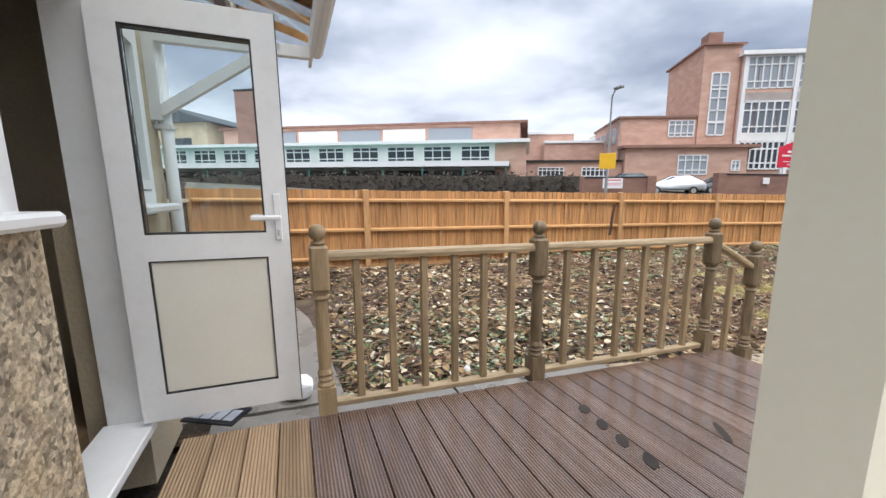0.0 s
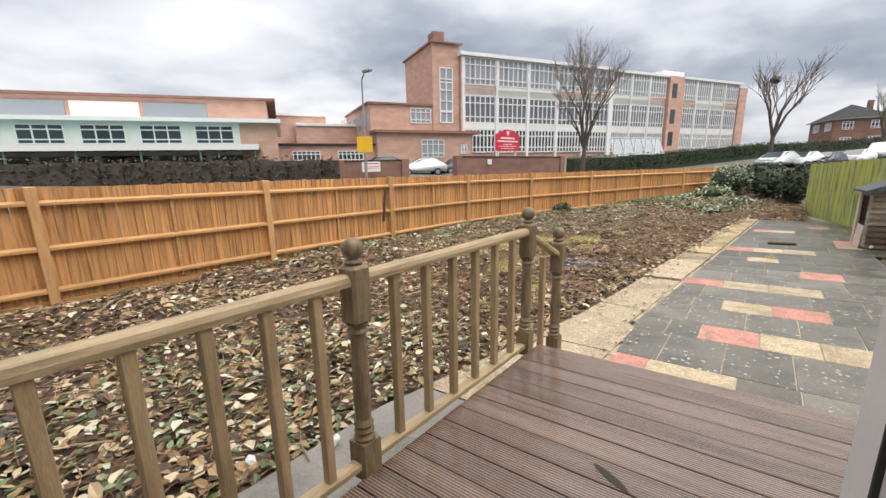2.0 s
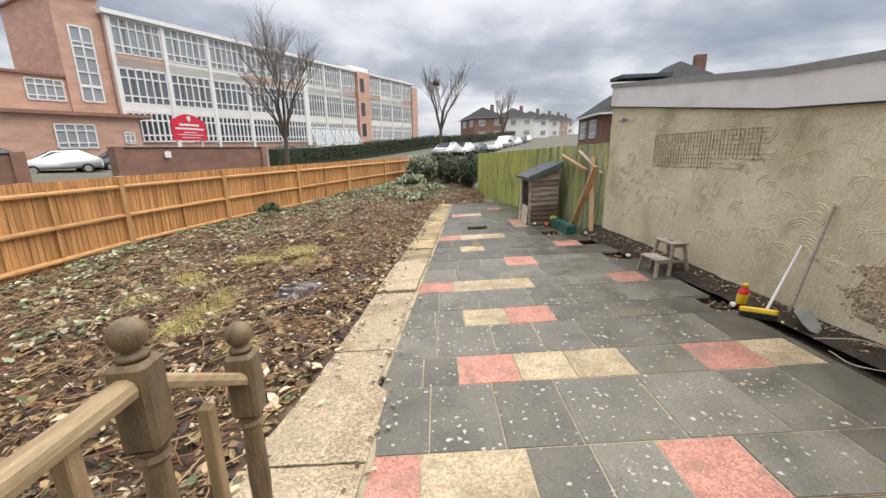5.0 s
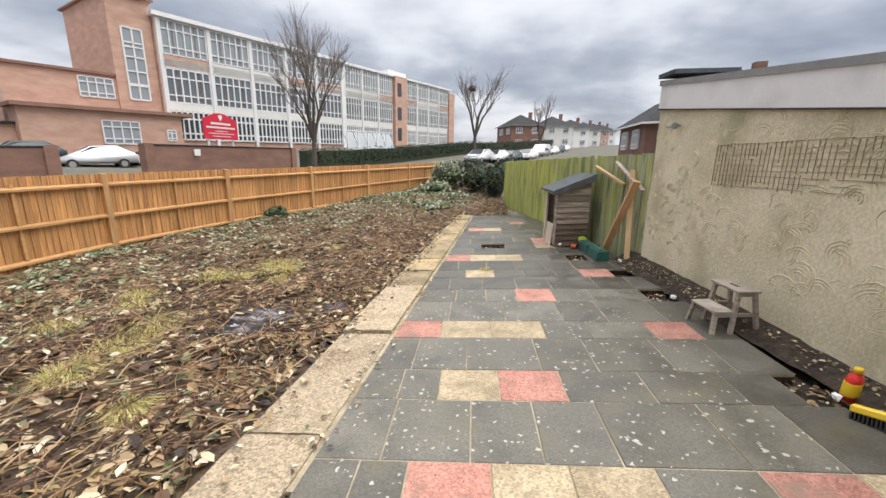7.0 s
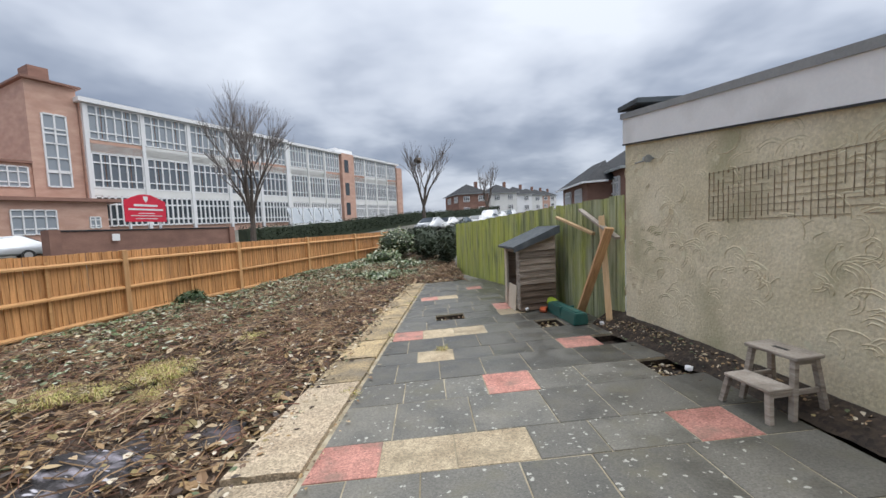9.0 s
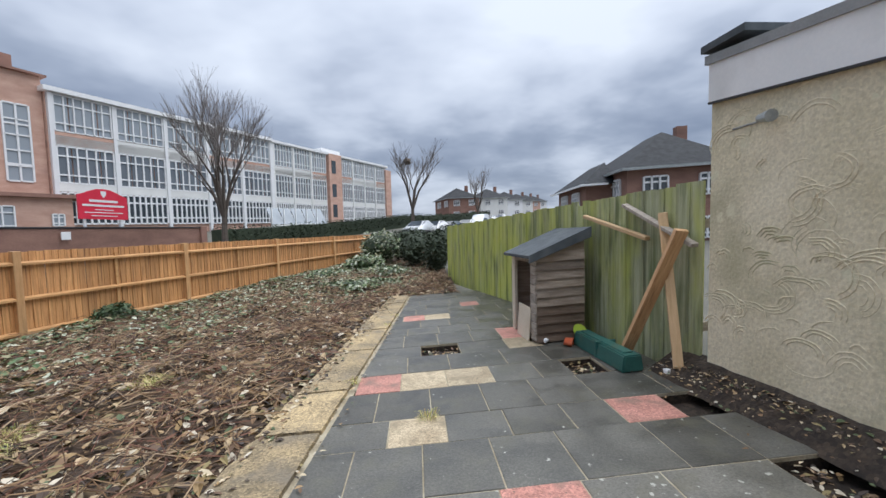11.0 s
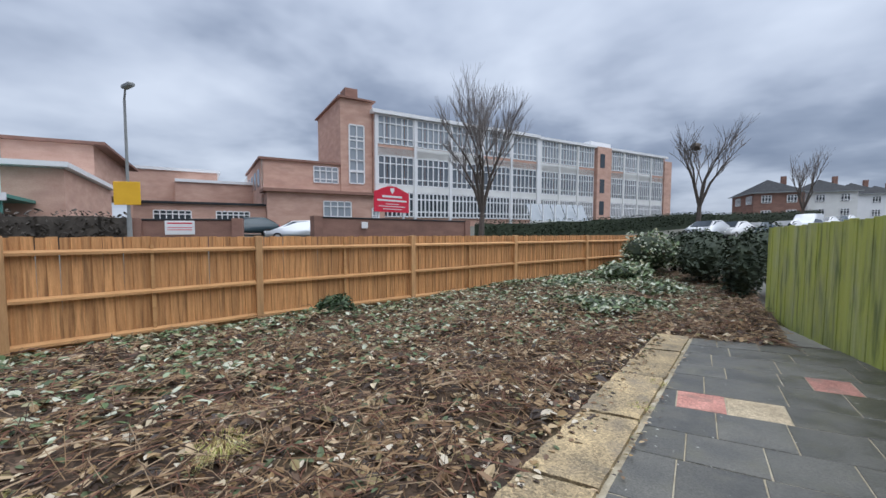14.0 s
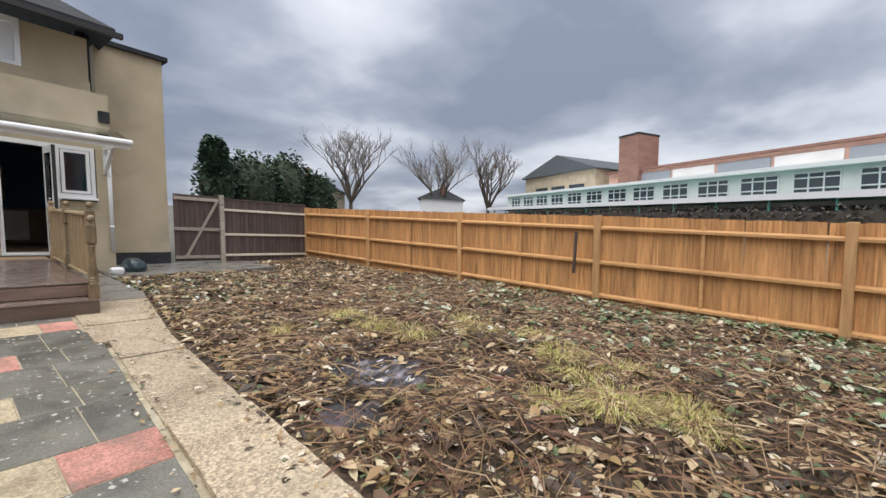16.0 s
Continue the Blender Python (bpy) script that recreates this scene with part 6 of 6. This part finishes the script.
# ---- houses ----
def house(m, w, d, h, r, wall_m, label, front=2, apex=None):
    o = thing("house", label, "house", m)
    part("wall", boxes((0, w, 0, d, -2, h)), wall_m, o)
    bm = bmesh.new(); e = 0.45
    lo = [bm.verts.new(c) for c in ((-e, -e, h), (w + e, -e, h), (w + e, d + e, h), (-e, d + e, h))]
    k = min(w, d) / 2
    rg = [(k, d / 2), (w - k, d / 2)] if w > d else [(w / 2, k), (w / 2, d - k)]
    rg = apex or rg
    hi = [bm.verts.new((x, y, h + r)) for x, y in rg]
    bm.faces.new(lo[::-1])
    if w > d:
        fs = ((0, 1, 5, 4), (1, 2, 5), (2, 3, 4, 5), (3, 0, 4))
    else:
        fs = ((0, 1, 4), (1, 2, 5, 4), (2, 3, 5), (3, 0, 4, 5))
    al = lo + hi
    for f in fs:
        bm.faces.new([al[i] for i in f])
    rf = part("roof", bm, SLATE, o)
    part("gutter", boxes((-e - 0.05, w + e + 0.05, -e - 0.05, -e + 0.05, h - 0.1, h + 0.05), (-e - 0.05, -e + 0.05, -e + 0.05, d + e, h - 0.1, h + 0.05)), GREYMETAL, o)
    bm = boxes((w * 0.8, w * 0.8 + 0.7, d * 0.5, d * 0.5 + 0.5, h + r * 0.3, h + r + 0.5)); part("chimney", bm, BRICK_DARK, rf)
    for s in range(front):
        x = w * (s + 0.5) / front
        for z in (h - 1.7, h - 4.2):
            o1 = new("window"); o1.parent = o; o1.matrix_basis = pose(x - 0.7, -0.03, z)
            part("window_frame", school_window(1.4, 1.2, 3, 0.1), WHITEP, o1); part("pane", boxes((0, 1.4, 0, 0.015, 0, 1.2)), GLASS_DARK, o1)
        o1 = new("window"); o1.parent = o; o1.matrix_basis = pose(-0.03, d * (s + 0.6) / front, h - 1.75, 0, 0, -90)
        part("window_frame", school_window(1.7, 1.3, 4, 0.1), WHITEP, o1); part("pane", boxes((0, 1.7, 0, 0.015, 0, 1.3)), GLASS_SKY, o1)
    return o


house(pose(13.2, 25.2, 0, 0, 0, -4), 6.5, 8.4, 4.3, 2.65, BRICK_DARK, "brick house with a dark hipped slate roof", 2, ((3.7, 3.3), (3.7, 5.4)))
hw = thing("house_wing", "lower brick wing with a slate roof beside the brick house", "house", pose(13.2, 25.2, 0, 0, 0, -4))
part("wall", boxes((-1.7, -0.02, 2.0, 8.0, -2, 3.75)), BRICK_DARK, hw)
bm = bmesh.new()
vs = [bm.verts.new(c) for c in ((-2.1, 1.5, 3.75), (0.1, 1.5, 3.75), (0.1, 8.5, 3.75), (-2.1, 8.5, 3.75), (0.1, 3.6, 5.3), (0.1, 6.4, 5.3))]
for f in ((3, 2, 1, 0), (0, 1, 4), (0, 4, 5, 3), (2, 3, 5), (1, 2, 5, 4)):
    bm.faces.new([vs[i] for i in f])
part("roof", bm, SLATE, hw)
part("gutter", boxes((-2.18, -2.1, 1.45, 8.55, 3.66, 3.78), (-2.1, -0.5, 1.42, 1.5, 3.66, 3.78)), WHITEP, hw)
for y in (3.2, 5.8):
    o1 = new("window"); o1.parent = hw; o1.matrix_basis = pose(-1.73, y + 1.2, 2.2, 0, 0, -90)
    part("window_frame", school_window(1.3, 1.2, 3, 0.1), WHITEP, o1); part("pane", boxes((0, 1.3, 0, 0.015, 0, 1.2)), GLASS_SKY, o1)
for i, (x, y) in enumerate(((8.5, 92), (17, 101), (24, 113), (31, 127), (38, 142), (46, 160))):
    house(pose(x, y, land(x, y) - 0.5, 0, 0, 20), 7.5, 7.5, 5.2, 2.6, (BRICK_DARK, PANEL, WHITEP, PANEL, BRICK, WHITEP)[i], ("dark brick house up the street", "pale rendered house up the street")[i not in (0, 4)], 2)
house(pose(-33, -50, 0.5, 0, 0, 40), 8, 7, 4.6, 2.2, HOUSE, "distant rendered house beyond the fence", 2)
house(pose(-56, -46, 1, 0, 0, 40), 8, 7, 4.6, 2.2, WHITEP, "distant white house beyond the fence", 2)


# ---- trees and hedges ----
def bare_tree(m, h, seed, label, spread=0.5, limbs=6, fine=True, mt=BARK):
    r = random.Random(seed)
    o = thing("tree", label, "tree", m)
    bm, tw_ = bmesh.new(), bmesh.new()

    def grow(b, p, d, L, rad, lv):
        q = p + d * L
        tube(b, p, q, rad, rad * 0.66, 7 if lv < 2 else 4, lv < 1)
        if lv >= (4 + int(fine)):
            return
        for i in range((r.choice((2, 3, 3)) if lv < 3 else r.choice((3, 4))) if lv else limbs):
            a = r.uniform(0, 2 * math.pi) if lv else 2 * math.pi * (i + r.uniform(-0.3, 0.3)) / limbs
            s = spread * r.uniform(0.55, 1.1)
            nd = (d + Vector((math.cos(a) * s, math.sin(a) * s, 0.28))).normalized()
            st_ = q if lv == 0 or i == 0 else p + d * L * r.uniform(0.55, 1.0)
            grow(bm if lv < 2 else tw_, st_ - d * 0.02, nd, L * (r.uniform(0.8, 1.15) if lv == 0 else r.uniform(0.6, 0.9)), max(0.0045, rad * (0.55 if lv == 0 else 0.55)), lv + 1)

    grow(bm, Vector((0, 0, -0.4)), Vector((0.02, 0.03, 1)).normalized(), h * 0.26, h * 0.026, 0)
    part("trunk", bm, mt, o); part("crown", tw_, TWIGFAR, o, "fine bare twigs")
    return o


bare_tree(pose(-9.6, 25.6, 1.5), 7.8, 4, "bare pollarded street tree with upright limbs", 0.5, 6, 2)
nt = bare_tree(pose(0.7, 49, land(0.7, 49)), 10.5, 9, "bare street tree with a nest in it", 0.6, 5)
bm = bmesh.new(); bmesh.ops.create_icosphere(bm, subdivisions=2, radius=0.4, matrix=Matrix.Translation((-0.4, -0.6, 7.6)))
for v in bm.verts:
    v.co += Vector((wob(v.co.x, v.co.y, 7), wob(v.co.y, v.co.z, 7), 0.3 * wob(v.co.x, v.co.z, 7))) * 0.25
part("nest", bm, BARK, nt, "dark twig nest")
bare_tree(pose(12, 74, land(12, 74)), 9, 12, "bare street tree up the hill", 0.5, 5)
bare_tree(pose(-36.5, -42, 0.5), 14, 15, "tall bare tree beyond the back fence", 0.8, 9)
bare_tree(pose(-52.8, -39.6, 0.5), 14, 21, "bare tree beyond the back fence", 0.75, 8)
bare_tree(pose(-58, -33, 0.5), 16, 23, "bare tree beyond the back fence", 0.7, 8)
bare_tree(pose(-34, 96, 4), 12, 31, "distant bare tree behind the school", 0.5, 6)


def leaves_in(verts, faces, centre, size, count, leaf_, r, flat=0.0):
    """Adds bent leaf blades at random in a lumpy ball."""
    for _ in range(count):
        while True:
            v = Vector((r.uniform(-1, 1), r.uniform(-1, 1), r.uniform(-1, 1)))
            if 0.35 < v.length < 1:
                break
        v *= 0.75 + 0.3 * wob(v.x * 2 + centre[0], v.y * 2 + centre[1], 1.5, v.z)
        p = Vector(centre) + Vector((v.x * size[0], v.y * size[1], v.z * size[2]))
        blade(verts, faces, p, leaf_ * r.uniform(0.6, 1.3), r, flat)


def blade(verts, faces, p, s, r, flat=0.0):
    a = r.uniform(0, 2 * math.pi)
    t = Vector((math.cos(a), math.sin(a), r.uniform(-0.8, 0.8) * (1 - flat)))
    u_ = Vector((-math.sin(a), math.cos(a), r.uniform(-0.9, 0.9) * (1 - flat)))
    k = len(verts)
    up_ = Vector((0, 0, s * r.uniform(0.04, 0.16)))
    verts += [p - t * s * 0.5, p - t * s * 0.12 + u_ * s * 0.3 + up_, p + t * s * 0.28 + u_ * s * 0.19 + up_, p + t * s * 0.58, p + t * s * 0.24 - u_ * s * 0.22 + up_, p - t * s * 0.16 - u_ * s * 0.27 + up_]
    faces.append((k, k + 1, k + 2, k + 3)); faces.append((k, k + 3, k + 4, k + 5))


def bush(name, label, centres, leaf_, per, mt, seed, category="bush", trunk=None):
    r = random.Random(seed)
    o = thing(name, label, category)
    vs, fs = [], []
    for c, s in centres:
        leaves_in(vs, fs, c, s, per, leaf_, r)
    ob = new("crown", pydata("crown", vs, fs, mt)); ob.parent = o
    bm = bmesh.new()
    for c, s in centres:
        bmesh.ops.create_icosphere(bm, subdivisions=2, radius=1, matrix=Matrix.Translation(c) @ Matrix.Diagonal((s[0] * 0.62, s[1] * 0.62, s[2] * 0.62, 1)))
    part("inner_growth", bm, HEDGE, o)
    for c, s in (trunk or []):
        bm = bmesh.new(); tube(bm, c, s, 0.12, 0.08); part("trunk", bm, BARK, o)
    return o


def hedge(p, q, h, w, base_fn, mt, label, n, leaf_, seed):
    r = random.Random(seed)
    o = thing("hedge", label, "hedge", kind="stuff")
    vs, fs = [], []
    L = math.dist(p, q); d = Vector((q[0] - p[0], q[1] - p[1], 0)) / L; s = Vector((-d.y, d.x, 0))
    bm = bmesh.new()
    for i in range(int(L)):
        c = Vector((*p, 0)) + d * (i + 0.5); z = base_fn(c.x, c.y)
        hh = h * (0.92 + 0.1 * wob(i, seed, 0.6, 1))
        box(bm, -0.55, 0.55, -w * 0.38, w * 0.38, -0.2, hh * 0.9, Matrix.Translation((c.x, c.y, z)) @ Matrix.Rotation(math.atan2(d.y, d.x), 4, "Z"))
        for _ in range(n):
            e = r.uniform(-0.5, 0.5); b_ = r.uniform(-0.5, 0.5); zz = r.uniform(0.2, 1.05) * hh
            if abs(b_) < 0.35 and zz < hh * 0.86:
                b_ = math.copysign(0.45, b_)
            blade(vs, fs, c + d * e + s * b_ * w + Vector((0, 0, z + zz)), leaf_ * r.uniform(0.7, 1.3), r)
    part("inner_growth", bm, mt, o)
    ob = new("leaves", pydata("leaves", vs, fs, mt)); ob.parent = o


hedge((-12.7, 31.5), (2, 62), 1.75, 1.2, land, HEDGE, "dark clipped hedge along the school boundary", 120, 0.16, 1)
hedge((2, 62), (22, 110), 1.6, 1.2, land, HEDGE, "dark clipped hedge climbing the street", 40, 0.22, 2)
hedge((-20.9, 13.2), (-33, -9), 1.95, 1.2, lambda x, y: 1.25, HEDGE_BROWN, "grey-brown winter hedge in front of the long block", 130, 0.16, 3)
hedge((-33, -9), (-52, -40), 2.0, 1.2, lambda x, y: 1.0, HEDGE_BROWN, "grey-brown winter hedge beyond the back fence", 40, 0.22, 4)
bush("conifer_tree", "dark green conifers behind the brown fence", [((-8.2, -16.5, 2.6), (1.3, 1.3, 2.6)), ((-7.9, -16, 4.0), (0.8, 0.8, 1.2)), ((-10.2, -17, 2.8), (2.2, 1.8, 2.5)), ((-12.5, -17.5, 3.0), (2.3, 1.9, 2.7)), ((-14.2, -17, 2.4), (1.7, 1.5, 2.4))], 0.22, 2600, CONIFER, 5, "tree", [((-8.2, -16.5, -0.2), (-8.2, -16.5, 3)), ((-11, -17, -0.2), (-11, -17, 3))])
bush("clipped_shrub", "dark evergreen shrub by the school gate", [((-21.6, 12.6, 2.3), (0.9, 0.9, 0.75))], 0.12, 1500, CONIFER, 6)
bush("ivy_bush", "dark green ivy bush at the foot of the orange fence", [((-4.75, 10.0, 0.28), (0.42, 0.5, 0.36))], 0.07, 1500, IVYGREEN, 7)
bush("ivy_heap", "pale and green ivy heaped at the far end of the garden", [((-1.0, 17.5, 0.5), (1.0, 1.6, 0.42)), ((-1.9, 15.5, 0.3), (1.2, 1.3, 0.25)), ((-0.6, 19.8, 1.0), (1.2, 1.5, 0.95)), ((-0.4, 15.6, 0.28), (1.5, 1.6, 0.22)), ((-0.9, 13.4, 0.2), (1.5, 1.2, 0.16))], 0.1, 2800, IVY, 8)
bush("dark_hedge", "dark evergreen growth at the end of the mossy fence", [((0.9, 18.0, 0.95), (0.85, 2.2, 0.95)), ((1.6, 15.6, 0.85), (0.5, 1.4, 0.9)), ((2.4, 18.5, 1.0), (1.3, 2.0, 1.0)), ((0.4, 21.5, 1.0), (1.3, 1.6, 1.0))], 0.1, 3000, HEDGE, 9)


# ---- what lies on the soil ----
BURN = [(-1.52, 2.85, 0.36, 0.5), (-0.9, 3.3, 0.2, 0.26), (-3.2, 2.72, 0.17, 0.13), (-2.05, 5.0, 0.1, 0.08)]


def litter():
    r = random.Random(11)
    lv, lf_, tv, tf, iv, if_ = [], [], [], [], [], []

    def spot_():
        while True:
            y = r.uniform(-5.8, 20)
            if r.random() > 1.15 - 0.035 * max(0, y - 3) and y > 3:
                continue
            a, b = fence_x(y) + 0.08, (KL(y) - 0.05 if y < 11.6 else 1.8)
            x = b - (b - a) * r.random() ** 1.15
            if y < -4.05 and x > -4.6:
                continue
            if any(((x - p) / a_) ** 2 + ((y - q) / b_) ** 2 < 0.9 and r.random() < 0.72 for p, q, a_, b_ in BURN):
                continue
            return x, y

    for _ in range(40000):
        x, y = spot_()
        p = Vector((x, y, soil_z(x, y) + r.uniform(0.005, 0.06)))
        blade(lv, lf_, p, r.uniform(0.03, 0.08) if r.random() < 0.72 else r.uniform(0.08, 0.125), r, 0.35)
    for _ in range(21000):
        x, y = spot_()
        if y < 11.5 and x > KL(y) - r.uniform(0.0, 0.3) or y < -1 and r.random() < 0.5:
            continue
        L, a, e = r.uniform(0.08, 0.42), r.uniform(0, math.pi), r.uniform(-0.16, 0.2)
        rad = r.uniform(0.002, 0.0055)
        z = soil_z(x, y) + r.uniform(0.01, 0.07)
        d = Vector((math.cos(a), math.sin(a), e)); c = Vector((x, y, z)); s = Vector((-d.y, d.x, 0)) * rad
        bend = Vector((r.uniform(-1, 1), r.uniform(-1, 1), r.uniform(0, 0.6))) * L * 0.12
        k = len(tv)
        for q in (c - d * L / 2, c + bend, c + d * L / 2):
            tv += [q + s, q - s, q + Vector((0, 0, rad * 1.8))]
        for g in (0, 3):
            tf += [(k + g, k + g + 1, k + g + 4, k + g + 3), (k + g + 1, k + g + 2, k + g + 5, k + g + 4), (k + g + 2, k + g, k + g + 3, k + g + 5)]
    for _ in range(15000):
        x, y = spot_()
        if y < 0.2 or y < 11.5 and x > KL(y) - 0.22 or r.random() > 0.35 + 0.16 * y or r.random() > 0.5 + 0.6 * wob(x, y, 0.7, 2):
            continue
        L, a, rad, h = r.uniform(0.15, 0.6), r.uniform(0, 2 * math.pi), r.uniform(0.0015, 0.004), r.uniform(0.04, 0.2)
        d = Vector((math.cos(a), math.sin(a), 0)); s = Vector((-d.y, d.x, 0)) * rad; c = Vector((x, y, soil_z(x, y)))
        k = len(tv)
        for f_, z in ((-0.5, 0.01), (0.0, h), (0.5, r.uniform(0.0, h))):
            q = c + d * L * f_ + Vector((0, 0, z)) + s * r.uniform(-8, 8)
            tv += [q + s, q - s, q + Vector((0, 0, rad * 1.8))]
        for g in (0, 3):
            tf += [(k + g, k + g + 1, k + g + 4, k + g + 3), (k + g + 1, k + g + 2, k + g + 5, k + g + 4), (k + g + 2, k + g, k + g + 3, k + g + 5)]
    for _ in range(22000):
        y = r.uniform(0, 20); t = r.random()
        x = fence_x(y) + 0.12 + (3.2 + 0.2 * max(0, y - 5)) * t ** 2.4
        if y < 11.6 and x > KL(y) - 0.2 or x > 1.9 or r.random() > 0.12 + 0.05 * y + 0.75 * wob(x, y, 1.3, 7) + 0.3 * wob(x, y, 4, 3):
            continue
        blade(iv, if_, Vector((x, y, soil_z(x, y) + r.uniform(0.02, 0.11))), r.uniform(0.05, 0.12), r, 0.5)
    for _ in range(1500):
        x, y = r.uniform(-3.2, -1.2), r.uniform(-4.2, -0.5)
        blade(iv, if_, Vector((x, y, soil_z(x, y) + r.uniform(0.01, 0.06))), r.uniform(0.04, 0.08), r, 0.5)
    for nm, v, f, mt, lab, cat in (("dead_leaves", lv, lf_, LITTER, "brown dead leaves strewn over the soil", "leaves"), ("cut_twigs", tv, tf, TWIGS, "cut brown twigs strewn over the soil", "twigs"), ("ivy_leaves", iv, if_, IVY, "pale and green cut ivy leaves on the soil", "leaves")):
        tagged(new(nm, pydata(nm, v, f, mt)), lab, cat, "", "stuff")
    # leaves caught at the foot of the rendered wall and in the open beds
    wv, wf = [], []
    for _ in range(450):
        y = r.uniform(0.3, 5.6)
        x = 3.36 - 0.087 * (y - 4.9) - abs(r.gauss(0, 0.16))
        blade(wv, wf, Vector((x, y, 0.05 + 0.1 * smooth01(1, 5, y) * smooth01(0.5, 0, 3.4 - x))), r.uniform(0.02, 0.05), r, 0.6)
    for (x0, x1, y0, y1) in ((0.93, 1.4, 6.7, 7.155), (2.37, 2.72, 5.67, 6.15), (2.87, 3.2, 3.6, 4.09), (3.05, 3.42, 1.475, 1.915)):
        for _ in range(110):
            blade(wv, wf, Vector((r.uniform(x0, x1), r.uniform(y0, y1), r.uniform(-0.09, -0.05))), r.uniform(0.02, 0.06), r, 0.5)
    for _ in range(700):
        y = r.uniform(-1.5, 11.4)
        if r.random() < 0.35 + 0.08 * y:
            blade(wv, wf, Vector((KL(y) + 0.02 + abs(r.gauss(0, 0.09)), y, 0.035)), r.uniform(0.02, 0.07), r, 0.7)
    for _ in range(420):
        y = 2.6 + 2.9 * math.sqrt(r.random()); x = 3.36 - 0.087 * (y - 4.9) - abs(r.gauss(0.1, 0.16))
        blade(wv, wf, Vector((x, y, 0.05 + 0.1 * smooth01(1, 5, y) * smooth01(0.5, 0, 3.4 - x))), r.uniform(0.015, 0.035), r, 0.4)
    for _ in range(260):
        y = r.uniform(-0.6, 11)
        blade(wv, wf, Vector((KR(y) + r.gauss(0, 0.05), y, 0.02)), r.uniform(0.02, 0.05), r, 0.7)
    tagged(new("wall_leaves", pydata("wall_leaves", wv, wf, LITTER)), "dead leaves gathered along the wall and in gaps", "leaves", "", "stuff")


litter()


def tuft(x, y, s, n, seed, high=1.0):
    r = random.Random(seed)
    vs, fs = [], []
    for _ in range(n):
        a, d = r.uniform(0, 2 * math.pi), r.random() ** 0.7 * s
        p = Vector((math.cos(a) * d, math.sin(a) * d, 0))
        o_ = Vector((math.cos(a + r.uniform(-1, 1)), math.sin(a + r.uniform(-1, 1)), 0)) * r.uniform(0.03, 0.12)
        k, w = len(vs), Vector((-math.sin(a), math.cos(a), 0)) * r.uniform(0.0014, 0.0026)
        h = r.uniform(0.03, 0.1) * high; o_ *= high
        vs += [p - w, p + w, p + o_ * 0.5 + w + Vector((0, 0, h)), p + o_ * 0.5 - w + Vector((0, 0, h)), p + o_ * 1.5 + Vector((0, 0, h * 0.55))]
        fs += [(k, k + 1, k + 2, k + 3), (k + 3, k + 2, k + 4)]
    tagged(new("grass_tuft", pydata("grass_tuft", vs, fs, TUFT)), "yellow-green tuft of dead grass on the soil", "grass", "grass tufts").matrix_basis = pose(x, y, (soil_z(x, y) if x < KL(y) else 0.0) + 0.005)


for i, (x, y, s) in enumerate(((-3.35, 2.4, 0.22), (-2.3, 1.9, 0.24), (-2.25, 1.45, 0.22), (-2.7, 3.96, 0.26), (-2.24, 4.6, 0.22), (-2.86, 2.9, 0.26), (-2.4, 2.45, 0.28), (-2.5, 4.2, 0.25), (-2.0, 4.6, 0.2), (-2.2, 5.05, 0.25), (-1.85, 6.2, 0.16), (-3.0, 4.4, 0.25), (-1.6, 1.2, 0.12), (-2.45, 5.0, 0.2), (-1.9, 4.2, 0.18), (-3.3, 3.4, 0.2))):
    tuft(x, y, s * 0.9, 400, 40 + i, 1.15)


def patch(name, x, y, a, b, mt, label, lift=0.03):
    bm = bmesh.new(); n, rings = 36, 9
    rows = []
    for k in range(rings + 1):
        f = k / rings; row = []
        for i in range(n):
            t = 2 * math.pi * i / n; q = f * (1 + 0.35 * wob(math.cos(t) * 2 + x, math.sin(t) * 2 + y, 1.2) + 0.12 * wob(i, k, 1.7))
            px, py = x + a * q * math.cos(t), y + b * q * math.sin(t)
            up = lift * (1 - f ** 2) + 0.05 * wob(px, py, 9, 2) * (1 - f ** 4) * (f > 0) - 0.02 * (f == 1)
            row.append(bm.verts.new((px - x, py - y, soil_z(px, py) - soil_z(x, y) + max(up, 0.012) - 0.03 * (f == 1))))
        rows.append(row)
    for k in range(rings):
        for i in range(n):
            bm.faces.new((rows[k][i], rows[k + 1][i], rows[k + 1][(i + 1) % n], rows[k][(i + 1) % n]))
    solid(name, bm, mt, label, "ash", "stuff", pose(x, y, soil_z(x, y)), True)


for x, y, a, b in BURN:
    patch("burnt_patch", x, y, a * 1.15, b * 1.15, ASH if a > 0.3 else BURNT, "charred black and ash-grey patch on the soil", 0.055)


for i, (x, y) in enumerate(((0.24, 5.98), (0.42, 8.5), (0.5, 9.2), (0.05, 3.9), (0.96, 5.06))):
    tuft(x, y, 0.07, 90, 90 + i, 0.5)


# ---- the slope ----
def settle():
    """Sets the plan on its slope: the ground and all that lies along it tilts, what stands stays upright."""
    lean = Matrix(((1, 0, PLUMB.x, 0), (0, 1, PLUMB.y, 0), (0, 0, 1, 0), (0, 0, 0, 1)))
    slope = LEVEL @ lean
    done = {}

    def place(ob):
        if ob in done:
            return done[ob]
        above = place(ob.parent) if ob.parent else (Matrix.Identity(4), Matrix.Identity(4))
        old = above[0] @ ob.matrix_basis
        now = old.copy()
        now.translation = slope @ old.translation
        if ob.data and ob.data.users == 1:
            ob.data.transform(now.inverted() @ slope @ old)
        ob.matrix_basis = above[1].inverted() @ now
        done[ob] = (old, now)
        return done[ob]

    for ob in list(scene.objects):
        if ob.type in ("MESH", "EMPTY", "CURVE"):
            place(ob)


settle()
